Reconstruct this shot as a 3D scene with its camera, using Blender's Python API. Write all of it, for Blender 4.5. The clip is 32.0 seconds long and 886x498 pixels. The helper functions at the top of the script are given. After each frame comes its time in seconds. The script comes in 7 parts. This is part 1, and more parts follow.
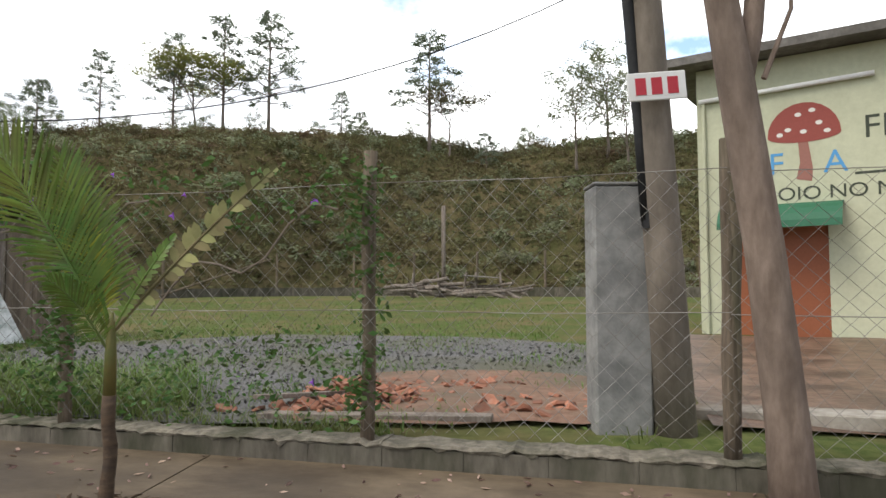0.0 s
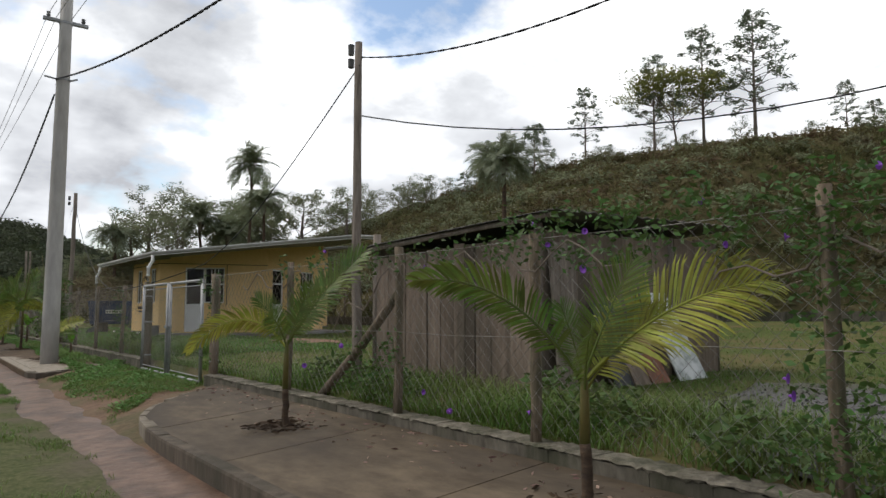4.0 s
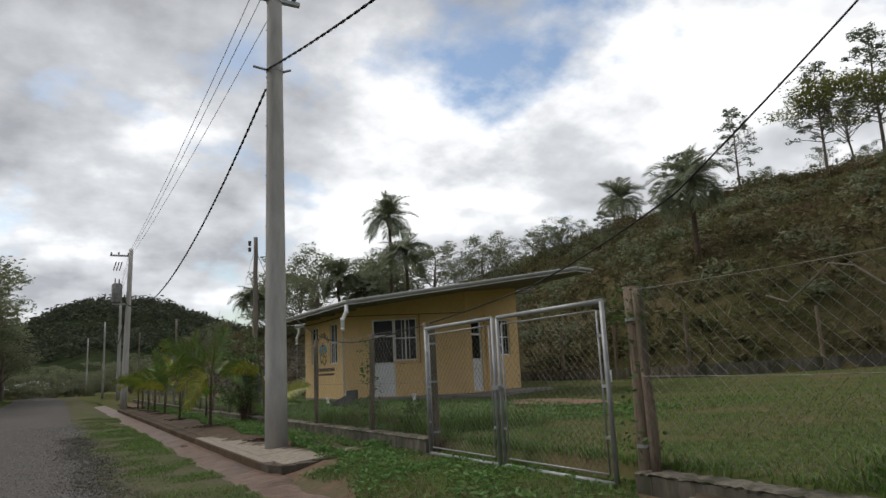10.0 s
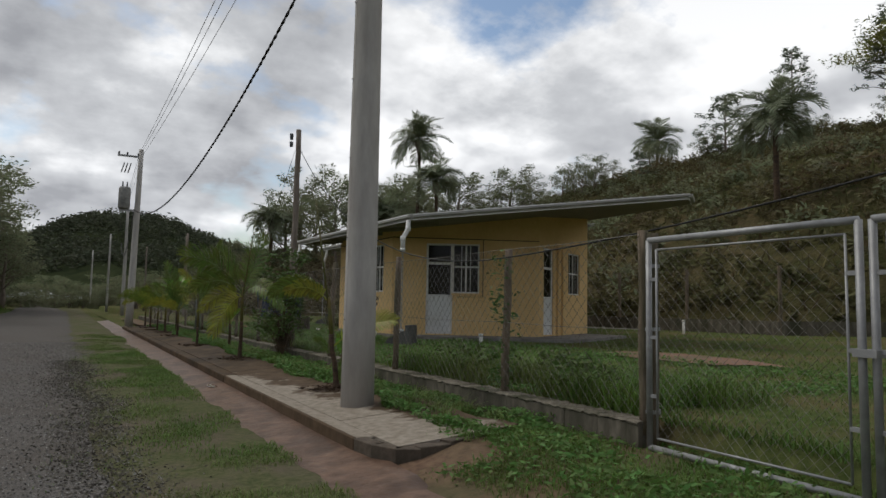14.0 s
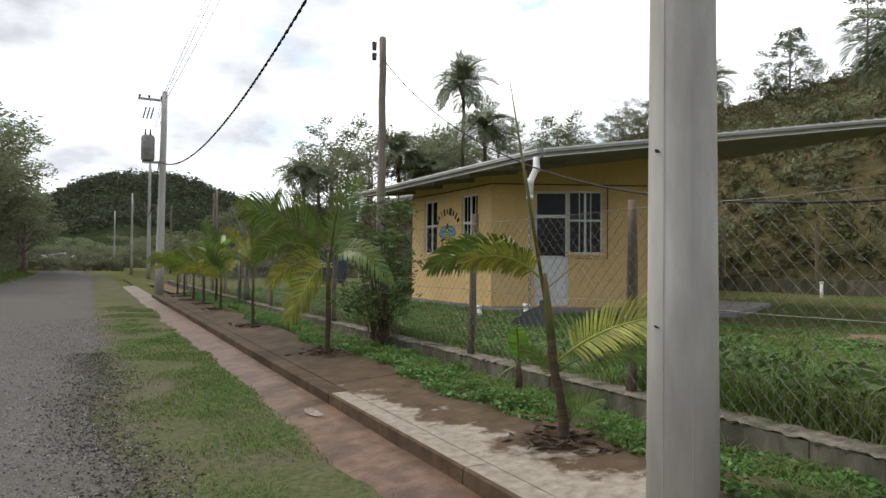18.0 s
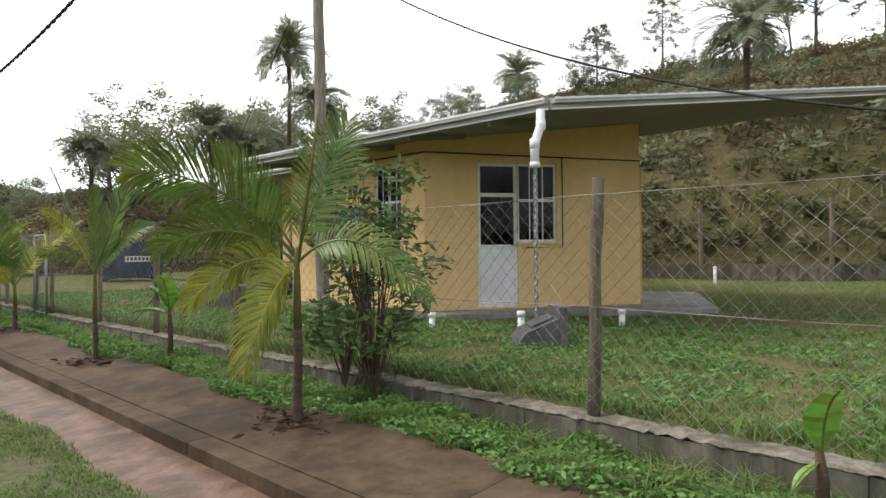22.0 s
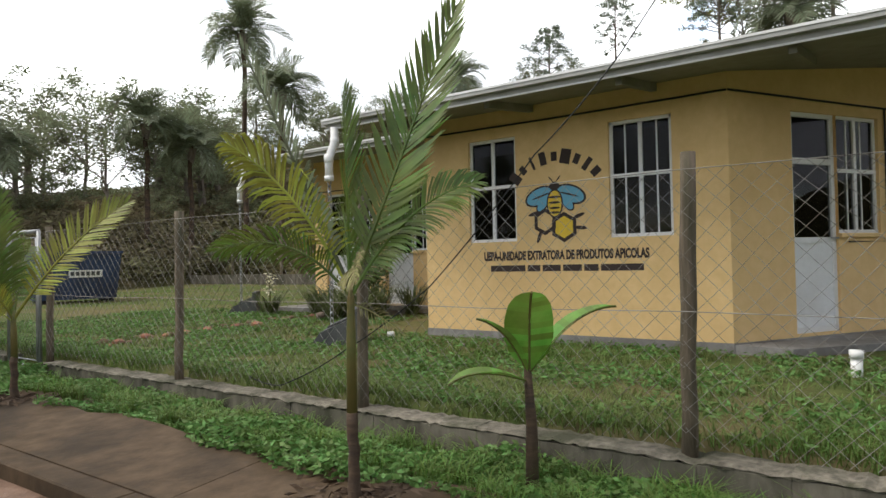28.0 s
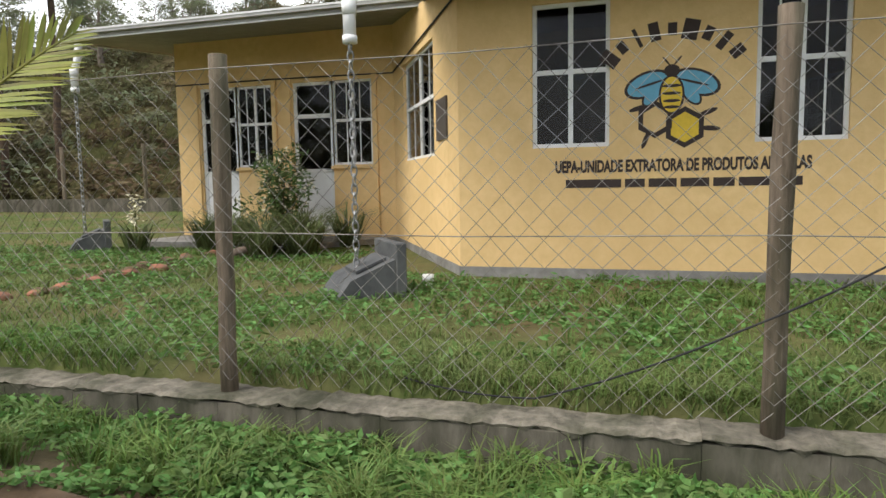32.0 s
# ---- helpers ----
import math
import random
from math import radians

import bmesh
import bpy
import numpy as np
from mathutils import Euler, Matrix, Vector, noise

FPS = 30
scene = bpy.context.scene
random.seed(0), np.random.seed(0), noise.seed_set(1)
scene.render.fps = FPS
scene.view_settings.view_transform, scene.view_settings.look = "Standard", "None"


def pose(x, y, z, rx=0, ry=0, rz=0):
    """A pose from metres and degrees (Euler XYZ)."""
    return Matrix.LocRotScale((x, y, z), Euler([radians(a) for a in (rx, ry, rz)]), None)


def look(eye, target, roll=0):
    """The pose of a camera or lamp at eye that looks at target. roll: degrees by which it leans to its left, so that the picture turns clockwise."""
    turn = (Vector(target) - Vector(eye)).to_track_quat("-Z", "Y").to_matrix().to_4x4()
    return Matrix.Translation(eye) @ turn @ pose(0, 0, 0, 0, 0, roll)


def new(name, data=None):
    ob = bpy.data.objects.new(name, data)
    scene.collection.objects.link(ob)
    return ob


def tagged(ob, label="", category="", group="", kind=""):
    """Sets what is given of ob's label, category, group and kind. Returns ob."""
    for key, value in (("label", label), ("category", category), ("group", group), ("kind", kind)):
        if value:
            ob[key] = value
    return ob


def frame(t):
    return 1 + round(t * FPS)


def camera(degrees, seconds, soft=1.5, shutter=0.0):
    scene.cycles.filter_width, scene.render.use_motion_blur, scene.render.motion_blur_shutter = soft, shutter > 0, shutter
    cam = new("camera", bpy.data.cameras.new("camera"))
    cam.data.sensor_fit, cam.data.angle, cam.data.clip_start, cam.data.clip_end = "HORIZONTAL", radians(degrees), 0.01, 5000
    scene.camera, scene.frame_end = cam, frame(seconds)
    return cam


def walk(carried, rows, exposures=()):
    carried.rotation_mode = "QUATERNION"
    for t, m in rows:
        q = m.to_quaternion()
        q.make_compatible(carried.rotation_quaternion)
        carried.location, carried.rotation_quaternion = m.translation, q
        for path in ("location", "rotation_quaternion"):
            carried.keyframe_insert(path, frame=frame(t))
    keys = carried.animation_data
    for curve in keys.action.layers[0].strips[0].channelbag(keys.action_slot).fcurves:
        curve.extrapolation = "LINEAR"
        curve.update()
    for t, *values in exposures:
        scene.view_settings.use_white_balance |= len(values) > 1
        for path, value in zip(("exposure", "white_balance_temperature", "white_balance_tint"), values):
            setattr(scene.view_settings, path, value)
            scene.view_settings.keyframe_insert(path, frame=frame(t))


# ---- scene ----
cam = camera(66.7, 32.0)
PATH = [
    (0, (1.176, 6.788, 1.145), (3.108, 7.294, 1.258), -0.1),
    (0.5, (1.301, 7.311, 1.156), (2.928, 8.471, 1.248), -0.5),
    (1, (1.257, 7.641, 1.175), (2.739, 8.978, 1.291), 0.2),
    (1.5, (1.268, 8.087, 1.208), (2.633, 9.526, 1.469), -0.3),
    (2, (1.245, 8.526, 1.204), (2.452, 10.095, 1.488), 0.2),
    (2.5, (1.293, 8.991, 1.159), (2.614, 10.474, 1.389), -1.2),
    (3, (1.24, 9.453, 1.191), (2.388, 11.079, 1.38), -0.4),
    (3.5, (1.252, 9.855, 1.197), (2.501, 11.405, 1.393), 0.4),
    (4, (1.199, 10.39, 1.212), (2.427, 11.958, 1.392), -0.1),
    (4.5, (1.13, 10.848, 1.201), (2.183, 12.533, 1.436), 1.3),
    (6.5, (0.837, 12.558, 1.184), (1.857, 14.267, 1.384), -1.3),
    (7, (0.757, 13.029, 1.172), (1.756, 14.748, 1.388), -0.2),
    (7.5, (0.725, 13.467, 1.142), (1.872, 15.084, 1.409), -1.6),
    (8, (0.664, 13.999, 1.133), (1.63, 15.732, 1.388), -0.0),
    (8.5, (0.659, 14.405, 1.134), (1.677, 16.112, 1.353), -0.5),
    (9, (0.646, 14.95, 1.158), (1.573, 16.709, 1.367), -2.2),
    (9.5, (0.595, 15.39, 1.152), (1.515, 17.156, 1.333), -2.9),
    (10, (0.616, 15.871, 1.151), (1.59, 17.582, 1.503), -2.8),
    (10.5, (0.624, 16.345, 1.134), (1.512, 18.115, 1.412), -1.0),
    (11, (0.695, 16.793, 1.125), (1.657, 18.538, 1.295), -1.1),
    (11.5, (0.691, 17.276, 1.136), (1.507, 19.097, 1.283), 2.3),
    (12, (0.744, 17.71, 1.166), (1.613, 19.503, 1.341), 2.0),
    (12.5, (0.625, 18.03, 1.167), (1.465, 19.799, 1.571), 3.5),
    (13, (0.713, 18.675, 1.151), (1.454, 20.497, 1.514), 3.6),
    (13.5, (0.807, 19.154, 1.132), (1.766, 20.898, 1.33), 1.4),
    (15.5, (0.836, 21.046, 1.246), (1.81, 22.787, 1.388), 0.3),
    (16, (0.955, 21.57, 1.252), (2.128, 23.173, 1.491), -0.5),
    (16.5, (0.921, 22.037, 1.292), (1.868, 23.794, 1.427), 0.6),
    (17, (1.001, 22.589, 1.233), (1.987, 24.326, 1.341), 0.3),
    (17.5, (0.98, 23.098, 1.295), (1.876, 24.884, 1.375), 0.4),
    (18, (0.919, 23.542, 1.287), (1.847, 25.313, 1.327), 0.4),
    (18.5, (0.995, 24.085, 1.319), (2.001, 25.813, 1.305), -1.5),
    (19, (0.845, 24.495, 1.308), (1.96, 26.154, 1.235), -1.1),
    (19.5, (0.879, 24.948, 1.304), (2.096, 26.535, 1.274), -1.7),
    (20, (0.867, 25.434, 1.328), (2.099, 27.01, 1.326), -0.7),
    (20.5, (0.922, 25.87, 1.323), (2.216, 27.395, 1.327), -0.6),
    (21, (0.89, 26.415, 1.386), (2.219, 27.909, 1.391), -0.3),
    (21.5, (0.849, 26.893, 1.368), (2.088, 28.463, 1.351), 0.8),
    (22, (0.886, 27.379, 1.367), (2.3, 28.794, 1.368), -0.6),
    (22.5, (0.897, 27.905, 1.371), (2.249, 29.379, 1.404), -0.7),
    (23, (0.948, 28.345, 1.367), (2.335, 29.786, 1.388), -1.0),
    (23.5, (0.958, 28.765, 1.365), (2.272, 30.272, 1.417), -1.1),
    (24, (0.965, 29.131, 1.308), (2.261, 30.652, 1.391), 0.2),
    (24.5, (1.049, 29.755, 1.285), (2.463, 31.161, 1.436), -1.8),
    (26.5, (1.114, 31.643, 1.289), (2.635, 32.938, 1.394), -0.9),
    (27, (1.126, 32.18, 1.281), (2.695, 33.413, 1.41), -2.0),
    (27.5, (1.073, 32.659, 1.284), (2.605, 33.942, 1.373), -0.8),
    (28, (1.137, 33.125, 1.28), (2.745, 34.315, 1.314), -1.3),
    (28.5, (1.151, 33.579, 1.253), (2.742, 34.79, 1.288), -1.0),
    (29, (1.217, 34.029, 1.229), (2.918, 35.081, 1.231), -0.4),
    (29.5, (1.274, 34.507, 1.25), (2.931, 35.626, 1.257), -1.5),
    (30, (1.336, 34.956, 1.288), (3.01, 36.051, 1.28), 0.7),
    (30.5, (1.472, 35.419, 1.24), (3.223, 36.386, 1.255), -0.9),
    (31, (1.527, 35.893, 1.251), (3.187, 37.009, 1.267), -0.8),
    (31.5, (1.701, 36.233, 1.212), (3.548, 36.997, 1.135), -1.0),
    (32, (1.961, 36.694, 1.205), (3.864, 37.278, 1.007), -1.0),
]
EXPOSURES = [(0, 0.15), (1, 0.1), (2, -0.70), (4, -0.56), (7, -0.85), (9, -0.84), (11, -0.84), (12, -0.68), (12.6, -1.1), (13, -1.25), (13.5, -1.2), (15.5, -0.65), (17, -0.4), (18.5, 0.1), (19.5, 0.42), (24.5, 0.38), (26.5, 0.04), (27.3, 0.0), (28, 0.18), (29, 0.40), (30, 0.54), (31, 0.54), (32, 0.50)]
walk(cam, [(t, look(eye, target, roll)) for t, eye, target, roll in PATH], [(t, e + 0.07) for t, e in EXPOSURES])

# ---- light ----
SUN_EL, SUN_ROT = radians(55), radians(315)
world = bpy.data.worlds.new("sky")
scene.world = world
world.use_nodes = True
wn, wl = world.node_tree.nodes, world.node_tree.links
wn.clear()
sky = wn.new("ShaderNodeTexSky")
sky.sky_type, sky.sun_disc, sky.sun_elevation, sky.sun_rotation = "NISHITA", False, SUN_EL, SUN_ROT
sky.air_density, sky.dust_density = 1.2, 1.5


def math_node(nt, op, a, b=None, clamp=False):
    n = nt.nodes.new("ShaderNodeMath")
    n.operation, n.use_clamp = op, clamp
    for i, v in enumerate((a, b)):
        if v is None:
            continue
        if isinstance(v, (int, float)):
            n.inputs[i].default_value = v
        else:
            nt.links.new(v, n.inputs[i])
    return n.outputs[0]


def ramp(nt, fac, stops):
    n = nt.nodes.new("ShaderNodeValToRGB")
    el = n.color_ramp.elements
    while len(el) < len(stops):
        el.new(0.5)
    for e, (p, c) in zip(el, stops):
        e.position, e.color = p, (*c, 1) if len(c) == 3 else c
    nt.links.new(fac, n.inputs[0])
    return n.outputs[0]


def mix(nt, fac, a, b, mode="MIX"):
    n = nt.nodes.new("ShaderNodeMix")
    n.data_type, n.blend_type = "RGBA", mode
    for i, v in ((0, fac), (6, a), (7, b)):
        if isinstance(v, (int, float)):
            n.inputs[i].default_value = v
        elif isinstance(v, tuple):
            n.inputs[i].default_value = (*v, 1)
        else:
            nt.links.new(v, n.inputs[i])
    return n.outputs[2]


def tex_noise(nt, vec, scale, detail=4, rough=0.55, out=0):
    n = nt.nodes.new("ShaderNodeTexNoise")
    n.inputs["Scale"].default_value, n.inputs["Detail"].default_value, n.inputs["Roughness"].default_value = scale, detail, rough
    if vec is not None:
        nt.links.new(vec, n.inputs["Vector"])
    return n.outputs[out]


wt = world.node_tree
tc = wn.new("ShaderNodeTexCoord")
sep = wn.new("ShaderNodeSeparateXYZ")
wl.new(tc.outputs["Generated"], sep.inputs[0])
up = math_node(wt, "ADD", math_node(wt, "MAXIMUM", sep.outputs[2], 0.0), 0.36)
flat = wn.new("ShaderNodeCombineXYZ")
wl.new(math_node(wt, "DIVIDE", sep.outputs[0], up), flat.inputs[0])
wl.new(math_node(wt, "DIVIDE", sep.outputs[1], up), flat.inputs[1])
cover = tex_noise(wt, flat.outputs[0], 1.7, 8, 0.56)
# the cloud is thicker ahead and to the left of the lane; unseen sky behind is darkened to shade the side wall
thick = math_node(wt, "SUBTRACT", math_node(wt, "MULTIPLY", sep.outputs[0], 0.10), math_node(wt, "ADD", math_node(wt, "MULTIPLY", math_node(wt, "MAXIMUM", sep.outputs[1], 0.0), 0.06), math_node(wt, "MULTIPLY", math_node(wt, "MINIMUM", sep.outputs[1], 0.0), -0.2)))
body = tex_noise(wt, flat.outputs[0], 2.1, 7, 0.55)
shade = ramp(wt, math_node(wt, "ADD", body, thick), [(0.33, (0.62, 0.64, 0.69)), (0.47, (1.05, 1.08, 1.13)), (0.60, (1.85, 1.87, 1.9))])
cloudy = ramp(wt, cover, [(0.355, (0, 0, 0)), (0.45, (1, 1, 1))])
blue = mix(wt, 1.0, sky.outputs[0], (0.25, 0.25, 0.25), "MULTIPLY")
fade = math_node(wt, "MAXIMUM", math_node(wt, "SUBTRACT", 1.40, math_node(wt, "MULTIPLY", math_node(wt, "MAXIMUM", sep.outputs[2], 0.0), 0.85)), 0.5)
lit = wn.new("ShaderNodeCombineXYZ")
for i in range(3):
    wl.new(fade, lit.inputs[i])
sky_col = mix(wt, cloudy, blue, mix(wt, 1.0, shade, lit.outputs[0], "MULTIPLY"))
bg = wn.new("ShaderNodeBackground")
wl.new(sky_col, bg.inputs[0])
bg.inputs[1].default_value = 1.0
wo = wn.new("ShaderNodeOutputWorld")
wl.new(bg.outputs[0], wo.inputs[0])

sun = new("sun", bpy.data.lights.new("sun", "SUN"))
sun.data.energy, sun.data.angle, sun.data.color = 2.5, radians(32), (1.0, 0.95, 0.87)
sun.matrix_world = look((-48, 78, 99), (0, 28, 0))


# ---- materials ----
def M(name, c1, c2, scale=6.0, rough=0.85, bump=0.25, c3=None, big=0.6, metal=0.0, vary=0.0, leaf=0.0, spec=0.3, stretch=None, dist=0.02, amount=0.75):
    """Two-scale surface: fine grain c1-c2, broad stains of c3, random shift per object."""
    m = bpy.data.materials.new(name)
    m.use_nodes = True
    nt = m.node_tree
    bsdf = nt.nodes["Principled BSDF"]
    co = nt.nodes.new("ShaderNodeTexCoord").outputs["Object"]
    if stretch:
        mp = nt.nodes.new("ShaderNodeMapping")
        mp.inputs["Scale"].default_value = stretch
        nt.links.new(co, mp.inputs[0])
        co = mp.outputs[0]
    fine = tex_noise(nt, co, scale, 6, 0.65)
    col = ramp(nt, fine, [(0.32, c1), (0.68, c2)])
    if c3:
        broad = tex_noise(nt, co, big, 5, 0.6)
        col = mix(nt, math_node(nt, "MULTIPLY", ramp(nt, broad, [(0.44, (0, 0, 0)), (0.64, (1, 1, 1))]), amount), col, c3)
    if vary or leaf:
        oi = nt.nodes.new("ShaderNodeObjectInfo").outputs["Random"]
        if leaf:
            ge = nt.nodes.new("ShaderNodeNewGeometry").outputs["Random Per Island"]
            oi = math_node(nt, "FRACT", math_node(nt, "ADD", oi, ge))
        v = max(vary, 0.35 if leaf else 0)
        hs = nt.nodes.new("ShaderNodeHueSaturation")
        nt.links.new(math_node(nt, "ADD", math_node(nt, "MULTIPLY", oi, 2 * v), 1 - v), hs.inputs["Value"])
        if leaf:
            nt.links.new(math_node(nt, "ADD", math_node(nt, "MULTIPLY", oi, 0.05), 0.475), hs.inputs["Hue"])
        nt.links.new(col, hs.inputs["Color"])
        col = hs.outputs[0]
    nt.links.new(col, bsdf.inputs["Base Color"])
    bsdf.inputs["Roughness"].default_value, bsdf.inputs["Metallic"].default_value = rough, metal
    bsdf.inputs["Specular IOR Level"].default_value = spec
    if bump:
        b = nt.nodes.new("ShaderNodeBump")
        b.inputs["Strength"].default_value, b.inputs["Distance"].default_value = bump, dist
        nt.links.new(fine, b.inputs["Height"])
        nt.links.new(b.outputs[0], bsdf.inputs["Normal"])
    if leaf:
        tr = nt.nodes.new("ShaderNodeBsdfTranslucent")
        nt.links.new(col, tr.inputs[0])
        ms = nt.nodes.new("ShaderNodeMixShader")
        ms.inputs[0].default_value = leaf
        nt.links.new(bsdf.outputs[0], ms.inputs[1])
        nt.links.new(tr.outputs[0], ms.inputs[2])
        nt.links.new(ms.outputs[0], nt.nodes["Material Output"].inputs[0])
    return m


m_asphalt = M("asphalt", (0.055, 0.052, 0.05), (0.22, 0.208, 0.195), 60, 0.95, 0.9, (0.125, 0.112, 0.10), 0.5, dist=0.012, amount=0.6, spec=0.0)
m_soil = M("soil", (0.10, 0.06, 0.04), (0.21, 0.135, 0.085), 14, 0.95, 0.5, (0.06, 0.075, 0.03), 0.5)
m_lawn = M("lawn", (0.05, 0.072, 0.022), (0.115, 0.132, 0.047), 9, 0.95, 0.8, (0.16, 0.115, 0.065), 0.6, amount=0.7, dist=0.03, spec=0.03)
m_verge = M("verge_turf", (0.05, 0.07, 0.026), (0.14, 0.135, 0.072), 22, 0.95, 0.8, (0.14, 0.112, 0.09), 0.9, amount=0.85, spec=0.05)
m_hill = M("hill_scrub", (0.06, 0.064, 0.028), (0.14, 0.108, 0.062), 1.3, 0.95, 0.9, (0.055, 0.06, 0.022), 0.09, dist=0.5, spec=0.0)
m_gutter = M("gutter_concrete", (0.10, 0.058, 0.037), (0.235, 0.148, 0.104), 7, 0.45, 0.8, (0.072, 0.043, 0.028), 2.1, amount=0.9)
m_pave = M("pavement_concrete", (0.073, 0.053, 0.034), (0.16, 0.121, 0.08), 6, 0.75, 0.35, (0.046, 0.035, 0.025), 0.9, amount=0.85, stretch=(1.0, 0.45, 1))
m_pale = M("pale_cement", (0.27, 0.24, 0.20), (0.47, 0.43, 0.37), 9, 0.9, 0.5, (0.17, 0.13, 0.095), 1.9, amount=0.9)
m_bend = M("pale_kerb_concrete", (0.15, 0.125, 0.095), (0.31, 0.27, 0.215), 9, 0.9, 0.6, (0.09, 0.075, 0.055), 2.0, amount=0.85)
m_foot = M("damp_footway_concrete", (0.052, 0.034, 0.019), (0.115, 0.078, 0.047), 6, 0.7, 0.35, (0.034, 0.024, 0.015), 1.3, amount=0.9, spec=0.15)
m_kerb = M("kerb_concrete", (0.058, 0.046, 0.035), (0.15, 0.12, 0.092), 9, 0.9, 0.6, (0.045, 0.042, 0.03), 1.0)
m_wallblock = M("low_wall_concrete", (0.07, 0.062, 0.048), (0.185, 0.165, 0.132), 8, 0.95, 0.9, (0.04, 0.042, 0.024), 2.2, vary=0.08, amount=0.8, stretch=(1, 1, 0.35))
m_cap = M("wall_cap_mortar", (0.09, 0.08, 0.062), (0.27, 0.24, 0.19), 16, 0.95, 1.0, (0.05, 0.052, 0.03), 3.0, vary=0.15, amount=0.9)
m_pole = M("pole_concrete", (0.38, 0.36, 0.34), (0.50, 0.485, 0.46), 9, 0.85, 0.15, (0.30, 0.28, 0.255), 0.9, stretch=(1, 1, 0.25))
m_oldpole = M("weathered_pole_concrete", (0.15, 0.125, 0.10), (0.26, 0.22, 0.18), 12, 0.9, 0.4, (0.10, 0.085, 0.07), 1.2, stretch=(1, 1, 0.4))
m_grey = M("grey_render", (0.19, 0.19, 0.185), (0.31, 0.305, 0.29), 9, 0.9, 0.4, (0.10, 0.10, 0.095), 2.6)
m_slab = M("apron_concrete", (0.20, 0.19, 0.18), (0.31, 0.30, 0.285), 9, 0.85, 0.25, (0.14, 0.13, 0.12), 1.1)
m_dark = M("dark_grey_paint", (0.055, 0.057, 0.06), (0.10, 0.102, 0.105), 9, 0.8, 0.2, (0.14, 0.14, 0.135), 1.5)
m_wood = M("weathered_wood", (0.155, 0.128, 0.105), (0.31, 0.265, 0.225), 7, 0.9, 0.6, (0.095, 0.075, 0.06), 1.4, stretch=(6, 6, 0.5), vary=0.15)
m_postwood = M("fence_post_wood", (0.12, 0.092, 0.066), (0.25, 0.195, 0.145), 9, 0.9, 0.6, (0.06, 0.062, 0.035), 1.6, stretch=(5, 5, 0.6), vary=0.2)
m_board = M("shed_board", (0.17, 0.13, 0.10), (0.30, 0.235, 0.185), 6, 0.9, 0.5, (0.10, 0.085, 0.065), 1.2, stretch=(3, 3, 0.4), vary=0.22)
m_yellow = M("yellow_render", (0.72, 0.495, 0.225), (0.80, 0.565, 0.275), 9, 0.85, 0.2, (0.64, 0.435, 0.195), 0.8, amount=0.55)
m_cream = M("cream_paint", (0.47, 0.48, 0.34), (0.54, 0.55, 0.395), 10, 0.85, 0.15, (0.42, 0.42, 0.30), 0.6)
m_white = M("white_paint", (0.74, 0.74, 0.73), (0.82, 0.82, 0.81), 12, 0.5, 0.05, (0.66, 0.65, 0.62), 1.0)
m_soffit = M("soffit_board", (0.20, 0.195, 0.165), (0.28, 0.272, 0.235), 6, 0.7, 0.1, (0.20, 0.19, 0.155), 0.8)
m_fascia = M("weathered_fascia", (0.36, 0.355, 0.335), (0.48, 0.475, 0.455), 7, 0.6, 0.1, (0.27, 0.265, 0.245), 1.4, stretch=(1, 1, 4))
m_roof = M("roof_sheet", (0.42, 0.42, 0.40), (0.56, 0.56, 0.54), 5, 0.55, 0.1, (0.30, 0.29, 0.27), 0.9)
m_oldroof = M("fibre_cement_sheet", (0.12, 0.11, 0.10), (0.22, 0.205, 0.19), 8, 0.9, 0.4, (0.07, 0.065, 0.055), 0.8)
m_galv = M("galvanised_steel", (0.30, 0.305, 0.31), (0.43, 0.435, 0.44), 12, 0.55, 0.05, (0.25, 0.25, 0.25), 2.0, metal=0.5)
m_wire = M("fence_wire", (0.12, 0.10, 0.08), (0.36, 0.345, 0.325), 2.5, 0.6, 0, metal=0.3)
m_black = M("black_cable", (0.012, 0.012, 0.013), (0.025, 0.025, 0.026), 20, 0.6, 0)
# room dimness put into the base colour of the floor
m_room = M("painted_room_dimness", (0.06, 0.055, 0.05), (0.10, 0.09, 0.08), 3, 0.9, 0)
m_palm = M("palm_leaf", (0.062, 0.12, 0.022), (0.14, 0.21, 0.04), 7, 0.4, 0.05, (0.24, 0.26, 0.045), 2.2, leaf=0.24, spec=0.45, amount=0.5)
m_palm_yel = M("yellowing_palm_leaf", (0.22, 0.24, 0.03), (0.42, 0.40, 0.065), 6, 0.5, 0.05, (0.12, 0.15, 0.03), 1.2, leaf=0.25, spec=0.4)
m_palm_dark = M("dark_palm_leaf", (0.15, 0.18, 0.11), (0.26, 0.29, 0.18), 5, 0.5, 0, leaf=0.42, spec=0.4)
m_palmtrunk = M("palm_trunk", (0.055, 0.036, 0.024), (0.135, 0.09, 0.056), 9, 0.9, 0.6, (0.04, 0.031, 0.026), 2.2, stretch=(1, 1, 4))
m_shaft = M("palm_crownshaft", (0.075, 0.09, 0.025), (0.15, 0.145, 0.045), 6, 0.5, 0.1, (0.16, 0.10, 0.035), 3.0)
m_leaf = M("broad_leaf", (0.055, 0.095, 0.026), (0.12, 0.175, 0.05), 8, 0.55, 0, leaf=0.25)
m_clover = M("ground_cover_leaf", (0.085, 0.17, 0.04), (0.165, 0.28, 0.08), 8, 0.6, 0, leaf=0.25)
m_blade = M("grass_blade", (0.07, 0.14, 0.024), (0.165, 0.25, 0.055), 3, 0.6, 0, (0.20, 0.19, 0.085), 0.35, leaf=0.3, amount=0.55)
